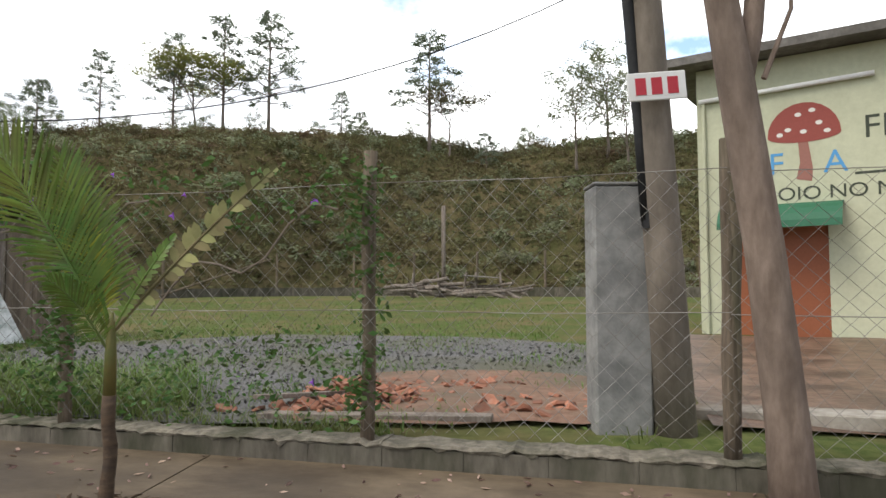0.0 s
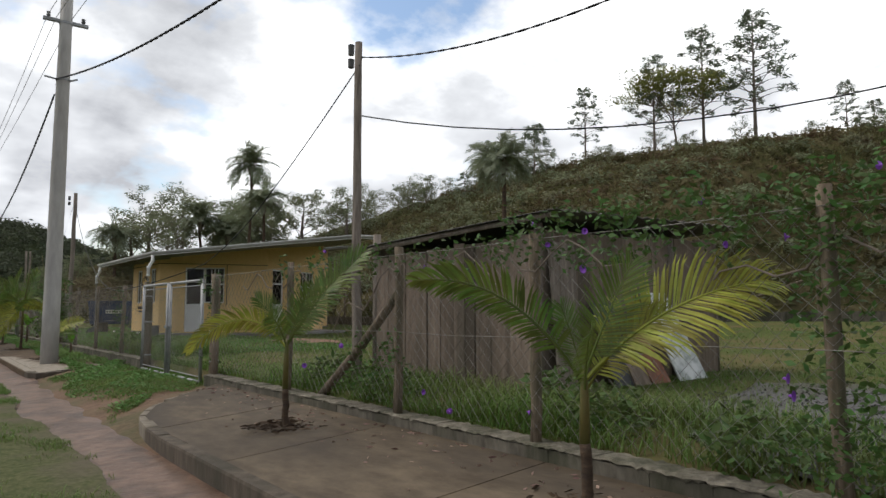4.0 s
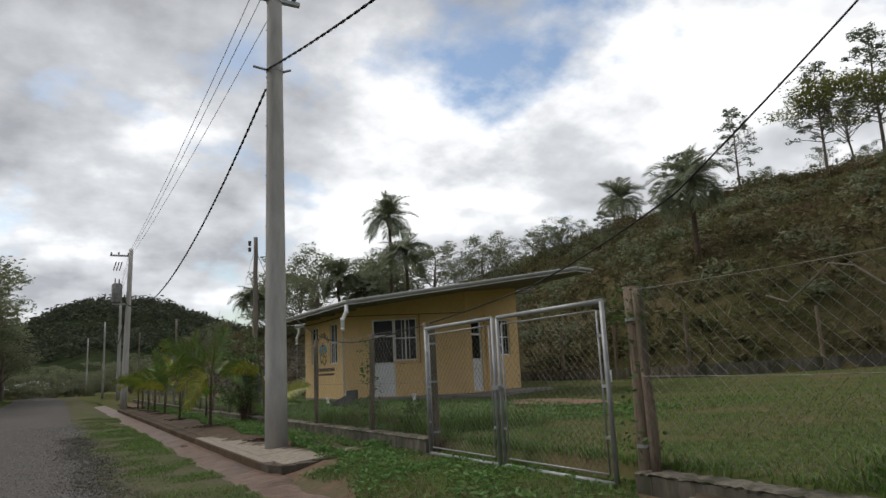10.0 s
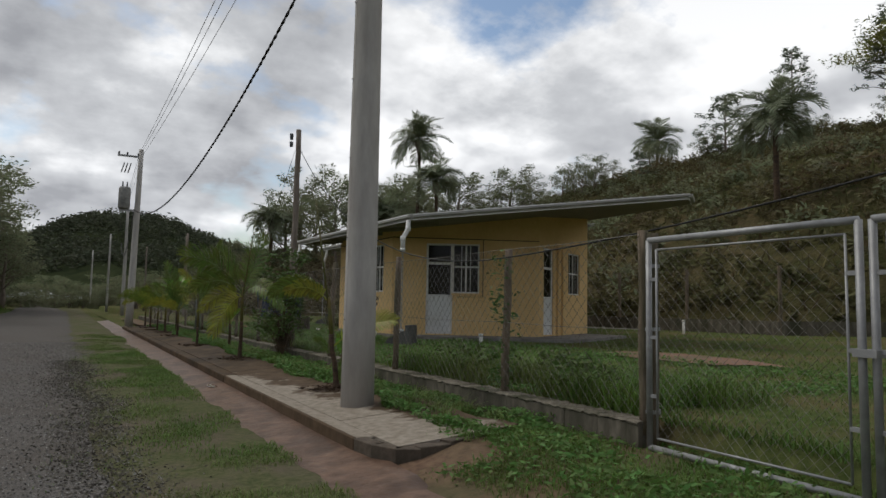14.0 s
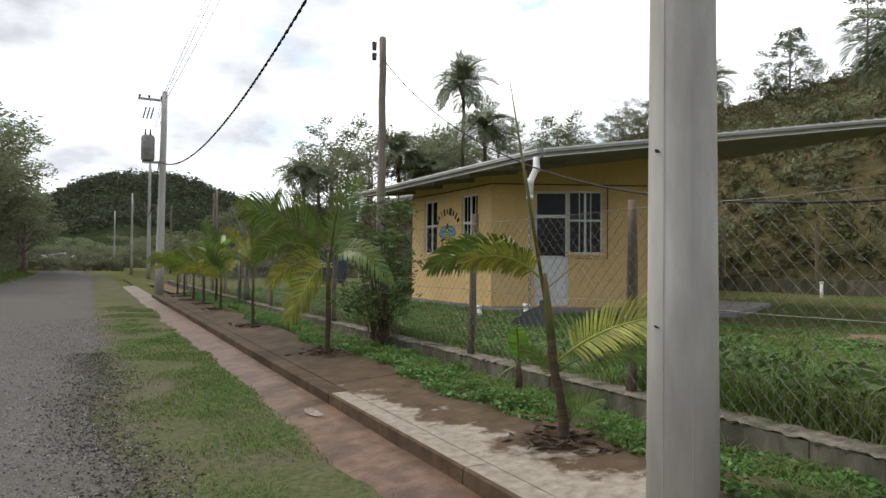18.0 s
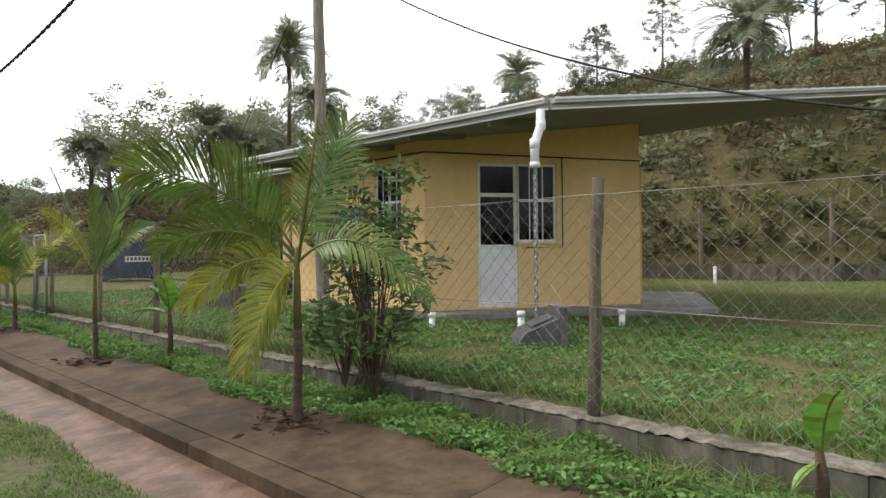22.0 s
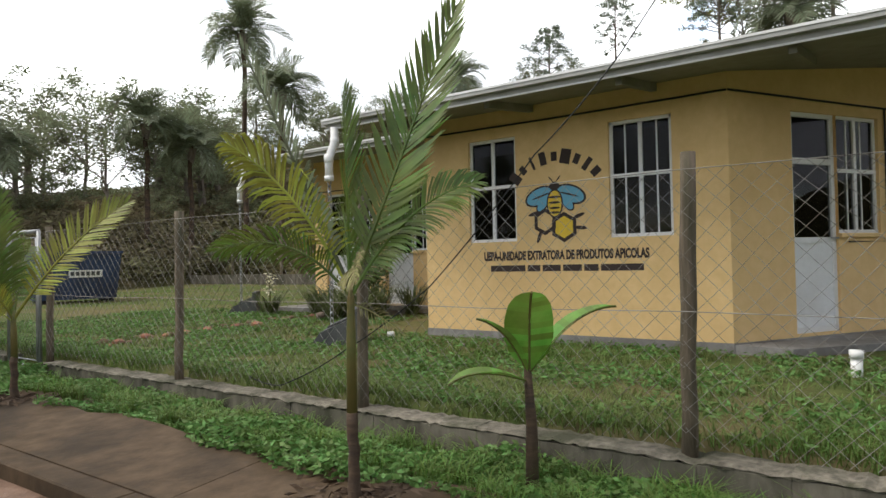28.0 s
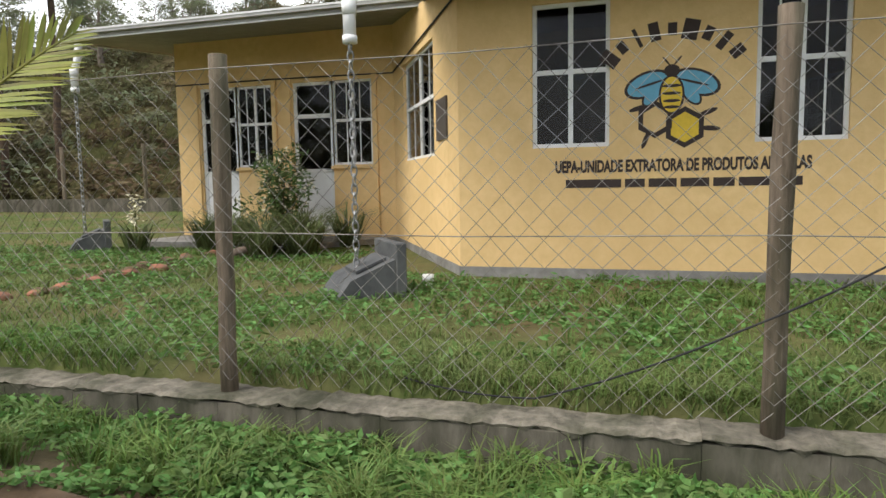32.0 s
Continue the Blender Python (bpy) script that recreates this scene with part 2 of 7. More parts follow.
m_needle = M("pine_needles", (0.115, 0.145, 0.10), (0.20, 0.23, 0.155), 1, 0.7, 0, leaf=0.5)
m_treeleaf = M("tree_leaf", (0.14, 0.165, 0.095), (0.26, 0.285, 0.165), 0.7, 0.65, 0, (0.18, 0.165, 0.10), 0.2, leaf=0.5)
m_scrubleaf = M("scrub_leaf", (0.075, 0.085, 0.034), (0.14, 0.132, 0.06), 0.5, 0.75, 0, (0.17, 0.115, 0.066), 0.10, leaf=0.3, amount=0.9)
m_bark = M("bark", (0.13, 0.107, 0.088), (0.25, 0.205, 0.17), 6, 0.95, 0.6, stretch=(2, 2, 0.5))
m_trunk = M("street_tree_bark", (0.15, 0.11, 0.085), (0.27, 0.205, 0.165), 9, 0.9, 0.6, (0.10, 0.075, 0.06), 1.5, stretch=(2, 2, 0.7))


def smeared_mat():
    """Damp footway concrete with pale cement smeared along the kerb, thickest by the pole."""
    m = M("smeared_cement", (0.056, 0.037, 0.022), (0.125, 0.086, 0.053), 6, 0.75, 0.4, (0.10, 0.07, 0.045), 1.4, amount=0.7, spec=0.15)
    nt = m.node_tree
    bsdf = nt.nodes["Principled BSDF"]
    base = bsdf.inputs["Base Color"].links[0].from_socket
    co = nt.nodes.new("ShaderNodeTexCoord").outputs["Object"]
    xyz = nt.nodes.new("ShaderNodeSeparateXYZ")
    nt.links.new(co, xyz.inputs[0])
    across = math_node(nt, "MULTIPLY", math_node(nt, "SUBTRACT", 3.33, xyz.outputs[0]), 0.62)
    along = math_node(nt, "MULTIPLY", math_node(nt, "MAXIMUM", math_node(nt, "SUBTRACT", 27.4, xyz.outputs[1]), -2.4), 0.085)
    cover_ = math_node(nt, "ADD", math_node(nt, "ADD", across, along), tex_noise(nt, co, 2.6, 9, 0.62))
    cover_ = math_node(nt, "MULTIPLY", ramp(nt, cover_, [(0.50, (0, 0, 0)), (0.57, (1, 1, 1))]), math_node(nt, "GREATER_THAN", xyz.outputs[0], 2.81))
    pale = ramp(nt, tex_noise(nt, co, 14, 6, 0.6), [(0.3, (0.20, 0.168, 0.13)), (0.7, (0.37, 0.328, 0.272))])
    nt.links.new(mix(nt, cover_, base, pale), bsdf.inputs["Base Color"])
    return m


m_smear = smeared_mat()


def glass_mat(name, tint=(0.8, 0.85, 0.85), rough=0.02):
    m = bpy.data.materials.new(name)
    m.use_nodes = True
    nt = m.node_tree
    gl, tr, ms = nt.nodes.new("ShaderNodeBsdfGlossy"), nt.nodes.new("ShaderNodeBsdfTransparent"), nt.nodes.new("ShaderNodeMixShader")
    gl.inputs["Roughness"].default_value = rough
    tr.inputs[0].default_value = (*tint, 1)
    fr = nt.nodes.new("ShaderNodeFresnel")
    fr.inputs[0].default_value = 1.28
    nt.links.new(fr.outputs[0], ms.inputs[0])
    nt.links.new(tr.outputs[0], ms.inputs[1])
    nt.links.new(gl.outputs[0], ms.inputs[2])
    nt.links.new(ms.outputs[0], nt.nodes["Material Output"].inputs[0])
    return m


m_glass = glass_mat("window_glass", (0.30, 0.32, 0.32))


def flat_mat(name, c, rough=0.7, metal=0.0):
    return M(name, tuple(v * 0.88 for v in c), c, 25, rough, 0.05, metal=metal)


# ---- geometry helpers ----
class G:
    def __init__(self):
        self.v, self.f = [], []

    def quad(self, *pts):
        n = len(self.v)
        self.v += [tuple(p) for p in pts]
        self.f.append(tuple(range(n, n + len(pts))))
        return self

    def hexa(self, p):
        """Eight corners: bottom four round, then top four."""
        n = len(self.v)
        self.v += [tuple(q) for q in p]
        for q in ((3, 2, 1, 0), (4, 5, 6, 7), (0, 1, 5, 4), (1, 2, 6, 5), (2, 3, 7, 6), (3, 0, 4, 7)):
            self.f.append(tuple(n + i for i in q))
        return self

    def box(self, x0, x1, y0, y1, z0, z1, m=None, b=0.0):
        if b:
            bm = bmesh.new()
            bmesh.ops.create_cube(bm, size=1, matrix=Matrix.LocRotScale(((x0 + x1) / 2, (y0 + y1) / 2, (z0 + z1) / 2), None, (x1 - x0, y1 - y0, z1 - z0)))
            bmesh.ops.bevel(bm, geom=list(bm.edges), offset=b, segments=1, affect="EDGES")
            n = len(self.v)
            bm.verts.index_update()
            self.v += [tuple(m @ v.co) if m else tuple(v.co) for v in bm.verts]
            self.f += [tuple(n + v.index for v in f.verts) for f in bm.faces]
            bm.free()
            return self
        p = [(x0, y0, z0), (x1, y0, z0), (x1, y1, z0), (x0, y1, z0), (x0, y0, z1), (x1, y0, z1), (x1, y1, z1), (x0, y1, z1)]
        return self.hexa([m @ Vector(q) for q in p] if m else p)

    def tube(self, pts, radii, n=8, cap=True, squash=1.0):
        pts = [Vector(p) for p in pts]
        if isinstance(radii, (int, float)):
            radii = [radii] * len(pts)
        base = len(self.v)
        for i, p in enumerate(pts):
            d = (pts[min(i + 1, len(pts) - 1)] - pts[max(i - 1, 0)]).normalized()
            a = d.cross(Vector((0, 0, 1)) if abs(d.z) < 0.9 else Vector((1, 0, 0))).normalized()
            b = d.cross(a)
            for k in range(n):
                t = 2 * math.pi * k / n
                self.v.append(tuple(p + radii[i] * (math.cos(t) * a + squash * math.sin(t) * b)))
        for i in range(len(pts) - 1):
            for k in range(n):
                q = base + i * n
                self.f.append((q + k, q + (k + 1) % n, q + n + (k + 1) % n, q + n + k))
        if cap:
            self.f.append(tuple(base + k for k in range(n))[::-1])
            self.f.append(tuple(base + (len(pts) - 1) * n + k for k in range(n)))
        return self

    def prism(self, poly, z0, z1):
        """Upright prism; z0 and z1 are numbers or functions of x, y."""
        f0 = z0 if callable(z0) else (lambda x, y: z0)
        f1 = z1 if callable(z1) else (lambda x, y: z1)
        n, k = len(self.v), len(poly)
        self.v += [(x, y, f0(x, y)) for x, y in poly] + [(x, y, f1(x, y)) for x, y in poly]
        self.f.append(tuple(n + i for i in range(k))[::-1])
        self.f.append(tuple(n + k + i for i in range(k)))
        for i in range(k):
            j = (i + 1) % k
            self.f.append((n + i, n + j, n + k + j, n + k + i))
        return self

    def add(self, other, m=None):
        n = len(self.v)
        self.v += [tuple(m @ Vector(p)) for p in other.v] if m else other.v
        self.f += [tuple(n + i for i in f) for f in other.f]
        return self

    def mesh(self, name, mat, smooth=False):
        me = bpy.data.meshes.new(name)
        me.from_pydata(self.v, [], self.f)
        me.materials.append(mat)
        if smooth:
            me.polygons.foreach_set("use_smooth", [True] * len(me.polygons))
        me.update()
        return me


def part(name, geo, mat, parent=None, label="", smooth=False):
    """One mesh object under a thing or a part; geo is a G or a ready mesh, given in the parent's own space."""
    me = geo.mesh(name, mat, smooth) if isinstance(geo, G) else geo
    ob = new(name, me)
    if parent:
        ob.parent = parent
    if label:
        ob["label"] = label
    return ob


def thing(name, label, category, m=None, group="", kind=""):
    ob = tagged(new(name), label, category, group, kind)
    if m is not None:
        ob.matrix_basis = m
    return ob


def solid(name, geo, mat, label, category, kind="", smooth=False, m=None, group=""):
    ob = tagged(part(name, geo, mat, None, "", smooth), label, category, group, kind)
    if m is not None:
        ob.matrix_basis = m
    return ob


rng = random.Random(7)


# ---- ground, hill, road ----
FENCE_X = 4.46


def pave_z(x):
    return 0.13 + 0.085 * (x - 2.85)


def foot(y):
    """Where the hill begins, east of the yards."""
    return 30.5 - 6.0 * min(max((y - 20) / 25, 0), 1) + 3.0 * math.sin(y * 0.07)


def toe(y):
    """The hill's toe, which comes close behind the house."""
    t = min(max((y - 20) / 14, 0), 1)
    return foot(y) - max(foot(y) - 20.2, 0) * t * t * (3 - 2 * t)


def ground_z(x, y):
    """Height of the land."""
    if x < -3.6:
        t = min((-3.6 - x) / 6, 1)
        return 0.02 + 0.35 * t + 0.02 * max(-10 - x, 0)
    if x < 2.9:
        return -0.03
    if x < 4.55:
        return -0.05
    z = 0.35 + 0.02 * noise.noise((x * 0.5, y * 0.5, 0))
    return z + min(max(x - 16, 0), 12) * 0.03


def hill_z(x, y):
    d, wide = x - toe(y), foot(y) - toe(y)
    d2 = min(y - 61.0, (x - 7.5) * 1.3)
    if d < 0 and d2 < 0:
        return ground_z(x, y) - 0.3
    top = 14.7 - 1.3 * min(max((26 - y) / 12, 0), 1) - 0.8 * min(max((y - 60) / 25, 0), 1) - 8 * min(max((y - 88) / 50, 0), 1)
    t = min(max(d / (31 + wide), 0), 1) ** (1 - 0.04 * min(wide, 8))
    z = top * (1.25 * t - 0.25 * t * t) - max(d - 34 - wide, 0) * 0.15
    z2 = 6.3 * (1 - math.exp(-max(d2, 0) / 9))
    e = max(d, d2)
    z = 0.6 + max(z, z2) + 1.0 * noise.noise((x * 0.08, y * 0.08, 2.0)) * min(max(e / 6, 0), 1)
    return z + 0.5 * noise.noise((x * 0.35, y * 0.35, 5.0)) * min(max(e / 3, 0), 1)


def grid(name, xs, ys, fn, mat, label, kind="structure", category="ground"):
    nx = len(xs)
    v = [(x, y, fn(x, y)) for y in ys for x in xs]
    f = [(j * nx + i, j * nx + i + 1, (j + 1) * nx + i + 1, (j + 1) * nx + i) for j in range(len(ys) - 1) for i in range(nx - 1)]
    me = bpy.data.meshes.new(name)
    me.from_pydata(v, [], f)
    me.materials.append(mat)
    me.polygons.foreach_set("use_smooth", [True] * len(f))
    return tagged(new(name, me), label, category, kind=kind)


def steps(*spans):
    out = []
    for a, b, d in spans:
        n = max(1, round((b - a) / d))
        out += [a + (b - a) * i / n for i in range(n)]
    return out + [spans[-1][1]]


grid("ground", steps((-2500, -200, 400), (-200, -20, 20), (-20, -3.6, 2), (-3.6, 2.9, 1.3), (2.9, 4.50, 1.6), (4.50, 4.60, 0.1), (4.60, 16, 0.8), (16, 32, 2), (32, 200, 24), (200, 2500, 400)),
     steps((-2500, -200, 400), (-200, -10, 20), (-10, 60, 1.5), (60, 200, 20), (200, 2500, 400)), ground_z, m_lawn, "rough mown grass lawn over reddish soil", category="lawn")
grid("hill", steps((4, 20, 1.6), (20, 62, 1.1), (62, 120, 6)), steps((-80, -20, 6), (-20, 110, 1.3), (110, 220, 8)), hill_z, m_hill, "steep hillside of dry brown scrub and green weeds", category="hill")

ROAD_R = 1.05


def edge(y):
    return ROAD_R + 0.30 * noise.noise((y * 0.35, 3.1, 0)) + 0.22 * noise.noise((y * 1.3, 8.1, 0)) + 0.10 * noise.noise((y * 3.7, 2.1, 0))


def strip(name, x0, x1, ys, z, mat, label, category, kind="structure", k=4):
    """A band along the road between two edge lines."""
    g = G()
    for a, b in zip(ys, ys[1:]):
        xa0, xb0, xa1, xb1 = x0(a), x0(b), x1(a), x1(b)
        for i in range(k):
            s, t = i / k, (i + 1) / k
            pts = [(xa0 + (xa1 - xa0) * s, a), (xa0 + (xa1 - xa0) * t, a), (xb0 + (xb1 - xb0) * t, b), (xb0 + (xb1 - xb0) * s, b)]
            g.quad(*[(x, y, z(x, y)) for x, y in pts])
    return solid(name, g, mat, label, category, kind, True)


def bend(y):
    """The road turns away to the left far ahead."""
    return -0.0009 * max(y - 75, 0) ** 2


ROAD_Y = steps((-60, 0, 3), (0, 80, 0.4), (80, 190, 4))
strip("road", lambda y: -3.1 + bend(y) + 0.2 * noise.noise((y * 0.4, 1, 0)), lambda y: edge(y) + bend(y), ROAD_Y, lambda x, y: 0.012 - 0.006 * (x + 1) ** 2 * 0.3, m_asphalt, "grey worn asphalt lane with loose grit", "road")
def verge_z(x, y):
    t = min(max((x - edge(y) + 0.3) / 1.0, 0), 1)
    return -0.014 + 0.034 * t + 0.014 * noise.noise((x * 2, y * 2, 0)) + 0.010 * noise.noise((x * 7, y * 7, 3)) + 0.005 * noise.noise((x * 19, y * 19, 5))


def verge_edge(y):
    return 2.31 + 0.10 * noise.noise((y * 0.8, 0.5, 0)) + 0.06 * noise.noise((y * 3.1, 7.5, 0)) + 0.03 * noise.noise((y * 9, 1.5, 0))


strip("verge", lambda y: edge(y) - 0.7, verge_edge, steps((-20, 5, 1), (5, 48, 0.1), (48, 110, 1)), verge_z, m_verge, "patchy grass verge with bare reddish grit", "verge", k=18)
strip("gutter", lambda y: 2.22, lambda y: 2.90, steps((-20, 5, 1), (5, 50, 0.2), (50, 60, 1)), lambda x, y: -0.012 + 0.055 * max(0, min(1, (x - 2.32) / 0.5)) * (1 if y > 23.5 else 0.3) + 0.010 * noise.noise((x * 2.5, y * 1.2, 0)) + 0.004 * noise.noise((x * 9, y * 7, 0)), m_gutter, "reddish worn concrete gutter with puddled mud", "gutter", k=6)

# pavement with its kerb; the driveway at the gate has none
BAY = [(2.88, -20), (2.88, 16.0), (2.89, 16.55), (2.92, 17.0), (2.97, 17.4), (3.05, 17.75), (3.17, 18.05), (3.32, 18.32), (3.52, 18.58), (3.76, 18.82), (4.05, 19.05), (4.36, 19.25)]


def ragged(y):
    return 3.72 + 0.20 * noise.noise((y * 0.9, 4, 0)) + 0.1 * noise.noise((y * 2.3, 7, 0))


def pavement():
    th = thing("pavement", "brown stained concrete footway sloping to a kerb", "pavement", kind="structure")
    joints = [-20, -14, -9, -4, 0, 3.3, 6.2, 8.9, 11.6, 13.4, 15.2, 16.9]
    for a, b in zip(joints, joints[1:]):
        g = G()
        x0, x1, a2, b2 = 3.0, 4.37, a + 0.005, b - 0.005
        g.hexa([(x0, a2, -0.05), (x1, a2, -0.05), (x1, b2, -0.05), (x0, b2, -0.05), (x0, a2, pave_z(x0)), (x1, a2, pave_z(x1)), (x1, b2, pave_z(x1)), (x0, b2, pave_z(x0))])
        part("paving_slab", g, m_pave, th)
    poly = [(3.0, 16.912), (4.37, 16.912), (4.37, 19.2), (3.78, 18.75), (3.36, 18.28), (3.1, 17.7), (3.01, 16.95)]
    part("paving_slab", G().prism(poly, -0.05, lambda x, y: pave_z(x)), m_pave, th)
    # kerb stones round the end of the bay
    line = []
    for (xa, ya), (xb, yb) in zip(BAY, BAY[1:]):
        n = max(1, round(math.hypot(xb - xa, yb - ya) / 2.4))
        line += [(xa + (xb - xa) * i / n, ya + (yb - ya) * i / n) for i in range(n)]
    line.append(BAY[-1])
    r = random.Random(3)
    for (xa, ya), (xb, yb) in zip(line, line[1:]):
        L = math.hypot(xb - xa, yb - ya)
        g = G().box(-0.003, L + 0.003, -0.12, 0.0, -0.06, 0.0, None, 0.006)
        zt = 0.145 + max(xa - 3.0, 0) * 0.08
        ob = part("kerb_stone", g, m_bend if ya > 16.7 else m_kerb, th)
        ob.matrix_basis = Matrix.Translation((xa, ya, zt + r.uniform(-0.006, 0.006))) @ Matrix.Rotation(math.atan2(yb - ya, xb - xa), 4, "Z") @ Matrix.Diagonal((1, 1, 3.2, 1))
    # the narrower footway past the lamp pole
    joints = [24.03, 25.2, 26.6, 28.2, 29.6, 31.1, 33.0, 34.6, 36.2, 37.7, 39.3, 41.0, 43.0, 45.2, 47.5]
    for i, (a, b) in enumerate(zip(joints, joints[1:])):
        n = 5
        ys = [a + 0.0015 + (b - a - 0.003) * k / n for k in range(n + 1)]
        poly = [(2.9655, y) for y in ys] + [(ragged(y) + (0.25 if y < 27.5 else 0), y) for y in ys[::-1]]
        lift = r.uniform(-0.002, 0.002)
        part("paving_slab", G().prism(poly[::-1], -0.05, lambda x, y: pave_z(x) + lift), m_smear if a < 29.5 else m_foot, th)
    turn = [(2.79, 24.45), (2.82, 24.18), (2.92, 23.98), (3.08, 23.90), (3.34, 23.92), (3.72, 24.02)]
    for (xa, ya), (xb, yb) in zip(turn, turn[1:]):
        L = math.hypot(xb - xa, yb - ya)
        ob = part("kerb_stone", G().box(-0.004, L + 0.004, 0.0, 0.12, -0.2, 0.0, None, 0.006), m_kerb, th)
        ob.matrix_basis = Matrix.Translation((xa, ya, 0.136 + max(xa - 2.95, 0) * 0.085)) @ Matrix.Rotation(math.atan2(yb - ya, xb - xa), 4, "Z")
    for k in range(10):
        a = 24.45 + k * 2.4
        g = G().box(2.79 + r.uniform(-0.008, 0.006), 2.965, a + 0.001, a + 2.399, -0.06, 0.138 + r.uniform(-0.003, 0.002), None, 0.010)
        part("kerb_stone", g, m_smear if a < 29 else m_foot, th)
    return th


pavement()

def drive_z(x, y):
    t = min(max((x - 2.72) / 0.9, 0), 1)
    return -0.02 + 0.19 * t * t * (3 - 2 * t) + 0.02 * max(x - 3.6, 0) + 0.02 * noise.noise((x * 3, y * 3, 1)) * t


# puddle left in the gutter
g = G()
pts = [(2.60 + (0.07 + 0.02 * noise.noise((i, 2, 0))) * math.cos(i * 0.393), 29.05 + (0.17 + 0.05 * noise.noise((i, 5, 0))) * math.sin(i * 0.393), 0.028) for i in range(16)]
g.quad(*pts)
solid("puddle", g, M("muddy_water", (0.20, 0.14, 0.10), (0.26, 0.18, 0.135), 4, 0.06, 0, spec=0.6), "shallow muddy puddle in the gutter", "puddle", "structure")

# planting strip between footway and low wall, and the grassed driveway
strip("planting_strip", lambda y: 3.45, lambda y: 4.40, steps((23.9, 60, 0.4)), lambda x, y: pave_z(3.5) - 0.03 - 0.06 * (x - 3.45) + 0.02 * noise.noise((x * 3, y * 3, 1)), m_soil, "strip of bare soil and weeds along the fence", "soil")
strip("driveway", lambda y: 2.78 + 0.14 * noise.noise((y * 2, 3, 0)), lambda y: 5.4, steps((16.4, 24.4, 0.25)), drive_z, m_soil, "earth driveway with patchy grass before the gate", "driveway")
strip("soil_bed", lambda y: 2.9, lambda y: 4.4, steps((47.5, 75, 2)), lambda x, y: 0.03 + 0.05 * (x - 2.9), m_lawn, "rough grass bank along the lane", "bank")


def low_wall(y0, y1, top0, top1, seed):
    """Low block wall that the fence stands on, with a mortar cap."""
    th = thing("low_wall", "low stained concrete block wall under the fence", "low wall", kind="structure")
    r = random.Random(seed)
    y = y0
    while y < y1 - 0.05:
        L = min(r.uniform(0.36, 0.42), y1 - y)
        top = top0 + (top1 - top0) * (y - y0) / (y1 - y0)
        dx = r.uniform(-0.003, 0.003)
        part("block", G().box(4.37 + dx, 4.56, y + 0.0005, y + L - 0.0005, -0.05, top - 0.024, None, 0.002), m_wallblock, th)
        g, k = G(), 10
        low_, high_ = [], []
        for i in range(k + 1):
            yy = y + L * i / k
            a, b = 4.362 + 0.012 * noise.noise((yy * 9, 1, seed)) + 0.014 * noise.noise((yy * 27, 3, seed)), 4.572 + 0.02 * noise.noise((yy * 9, 9, seed))
            z = top + 0.010 * noise.noise((yy * 5, 4, seed)) + 0.016 * noise.noise((yy * 23, 2, seed)) + r.uniform(-0.005, 0.004)
            d = 0.016 + 0.04 * abs(noise.noise((yy * 13, 6, seed)))
            g.v += [(a + 0.006, yy, z - d), (a, yy, z - 0.012), (a + 0.02, yy, z), (b - 0.02, yy, z), (b, yy, z - 0.012), (b - 0.006, yy, z - d)]
        for i in range(k):
            for j in range(6):
                g.f.append((i * 6 + j, i * 6 + (j + 1) % 6, i * 6 + 6 + (j + 1) % 6, i * 6 + 6 + j))
        g.f += [(5, 4, 3, 2, 1, 0), tuple(k * 6 + j for j in range(6))]
        part("cap", g, m_cap, th)
        y += L
    return th


low_wall(-6.0, 19.75, 0.42, 0.34, 1)
low_wall(23.1, 40.92, 0.37, 0.29, 2)
low_wall(41.86, 60.0, 0.30, 0.30, 5)


# ---- the hexagonal yellow house ----
SIDE = 3.62
AP = SIDE * math.sqrt(3) / 2
CX, CY = 10.965, 36.52
FLOOR = 0.47


def hexv(cx, cy):
    """Corners from the north-west one, counter-clockwise seen from above."""
    return [(cx - AP, cy + SIDE / 2), (cx - AP, cy - SIDE / 2), (cx, cy - SIDE), (cx + AP, cy - SIDE / 2), (cx + AP, cy + SIDE / 2), (cx, cy + SIDE)]


H1 = hexv(CX, CY)
H2 = hexv(CX + AP, CY + 1.5 * SIDE)


def roof_z(x, y=0):
    return 2.90 + 0.124 * (x - 6.8)


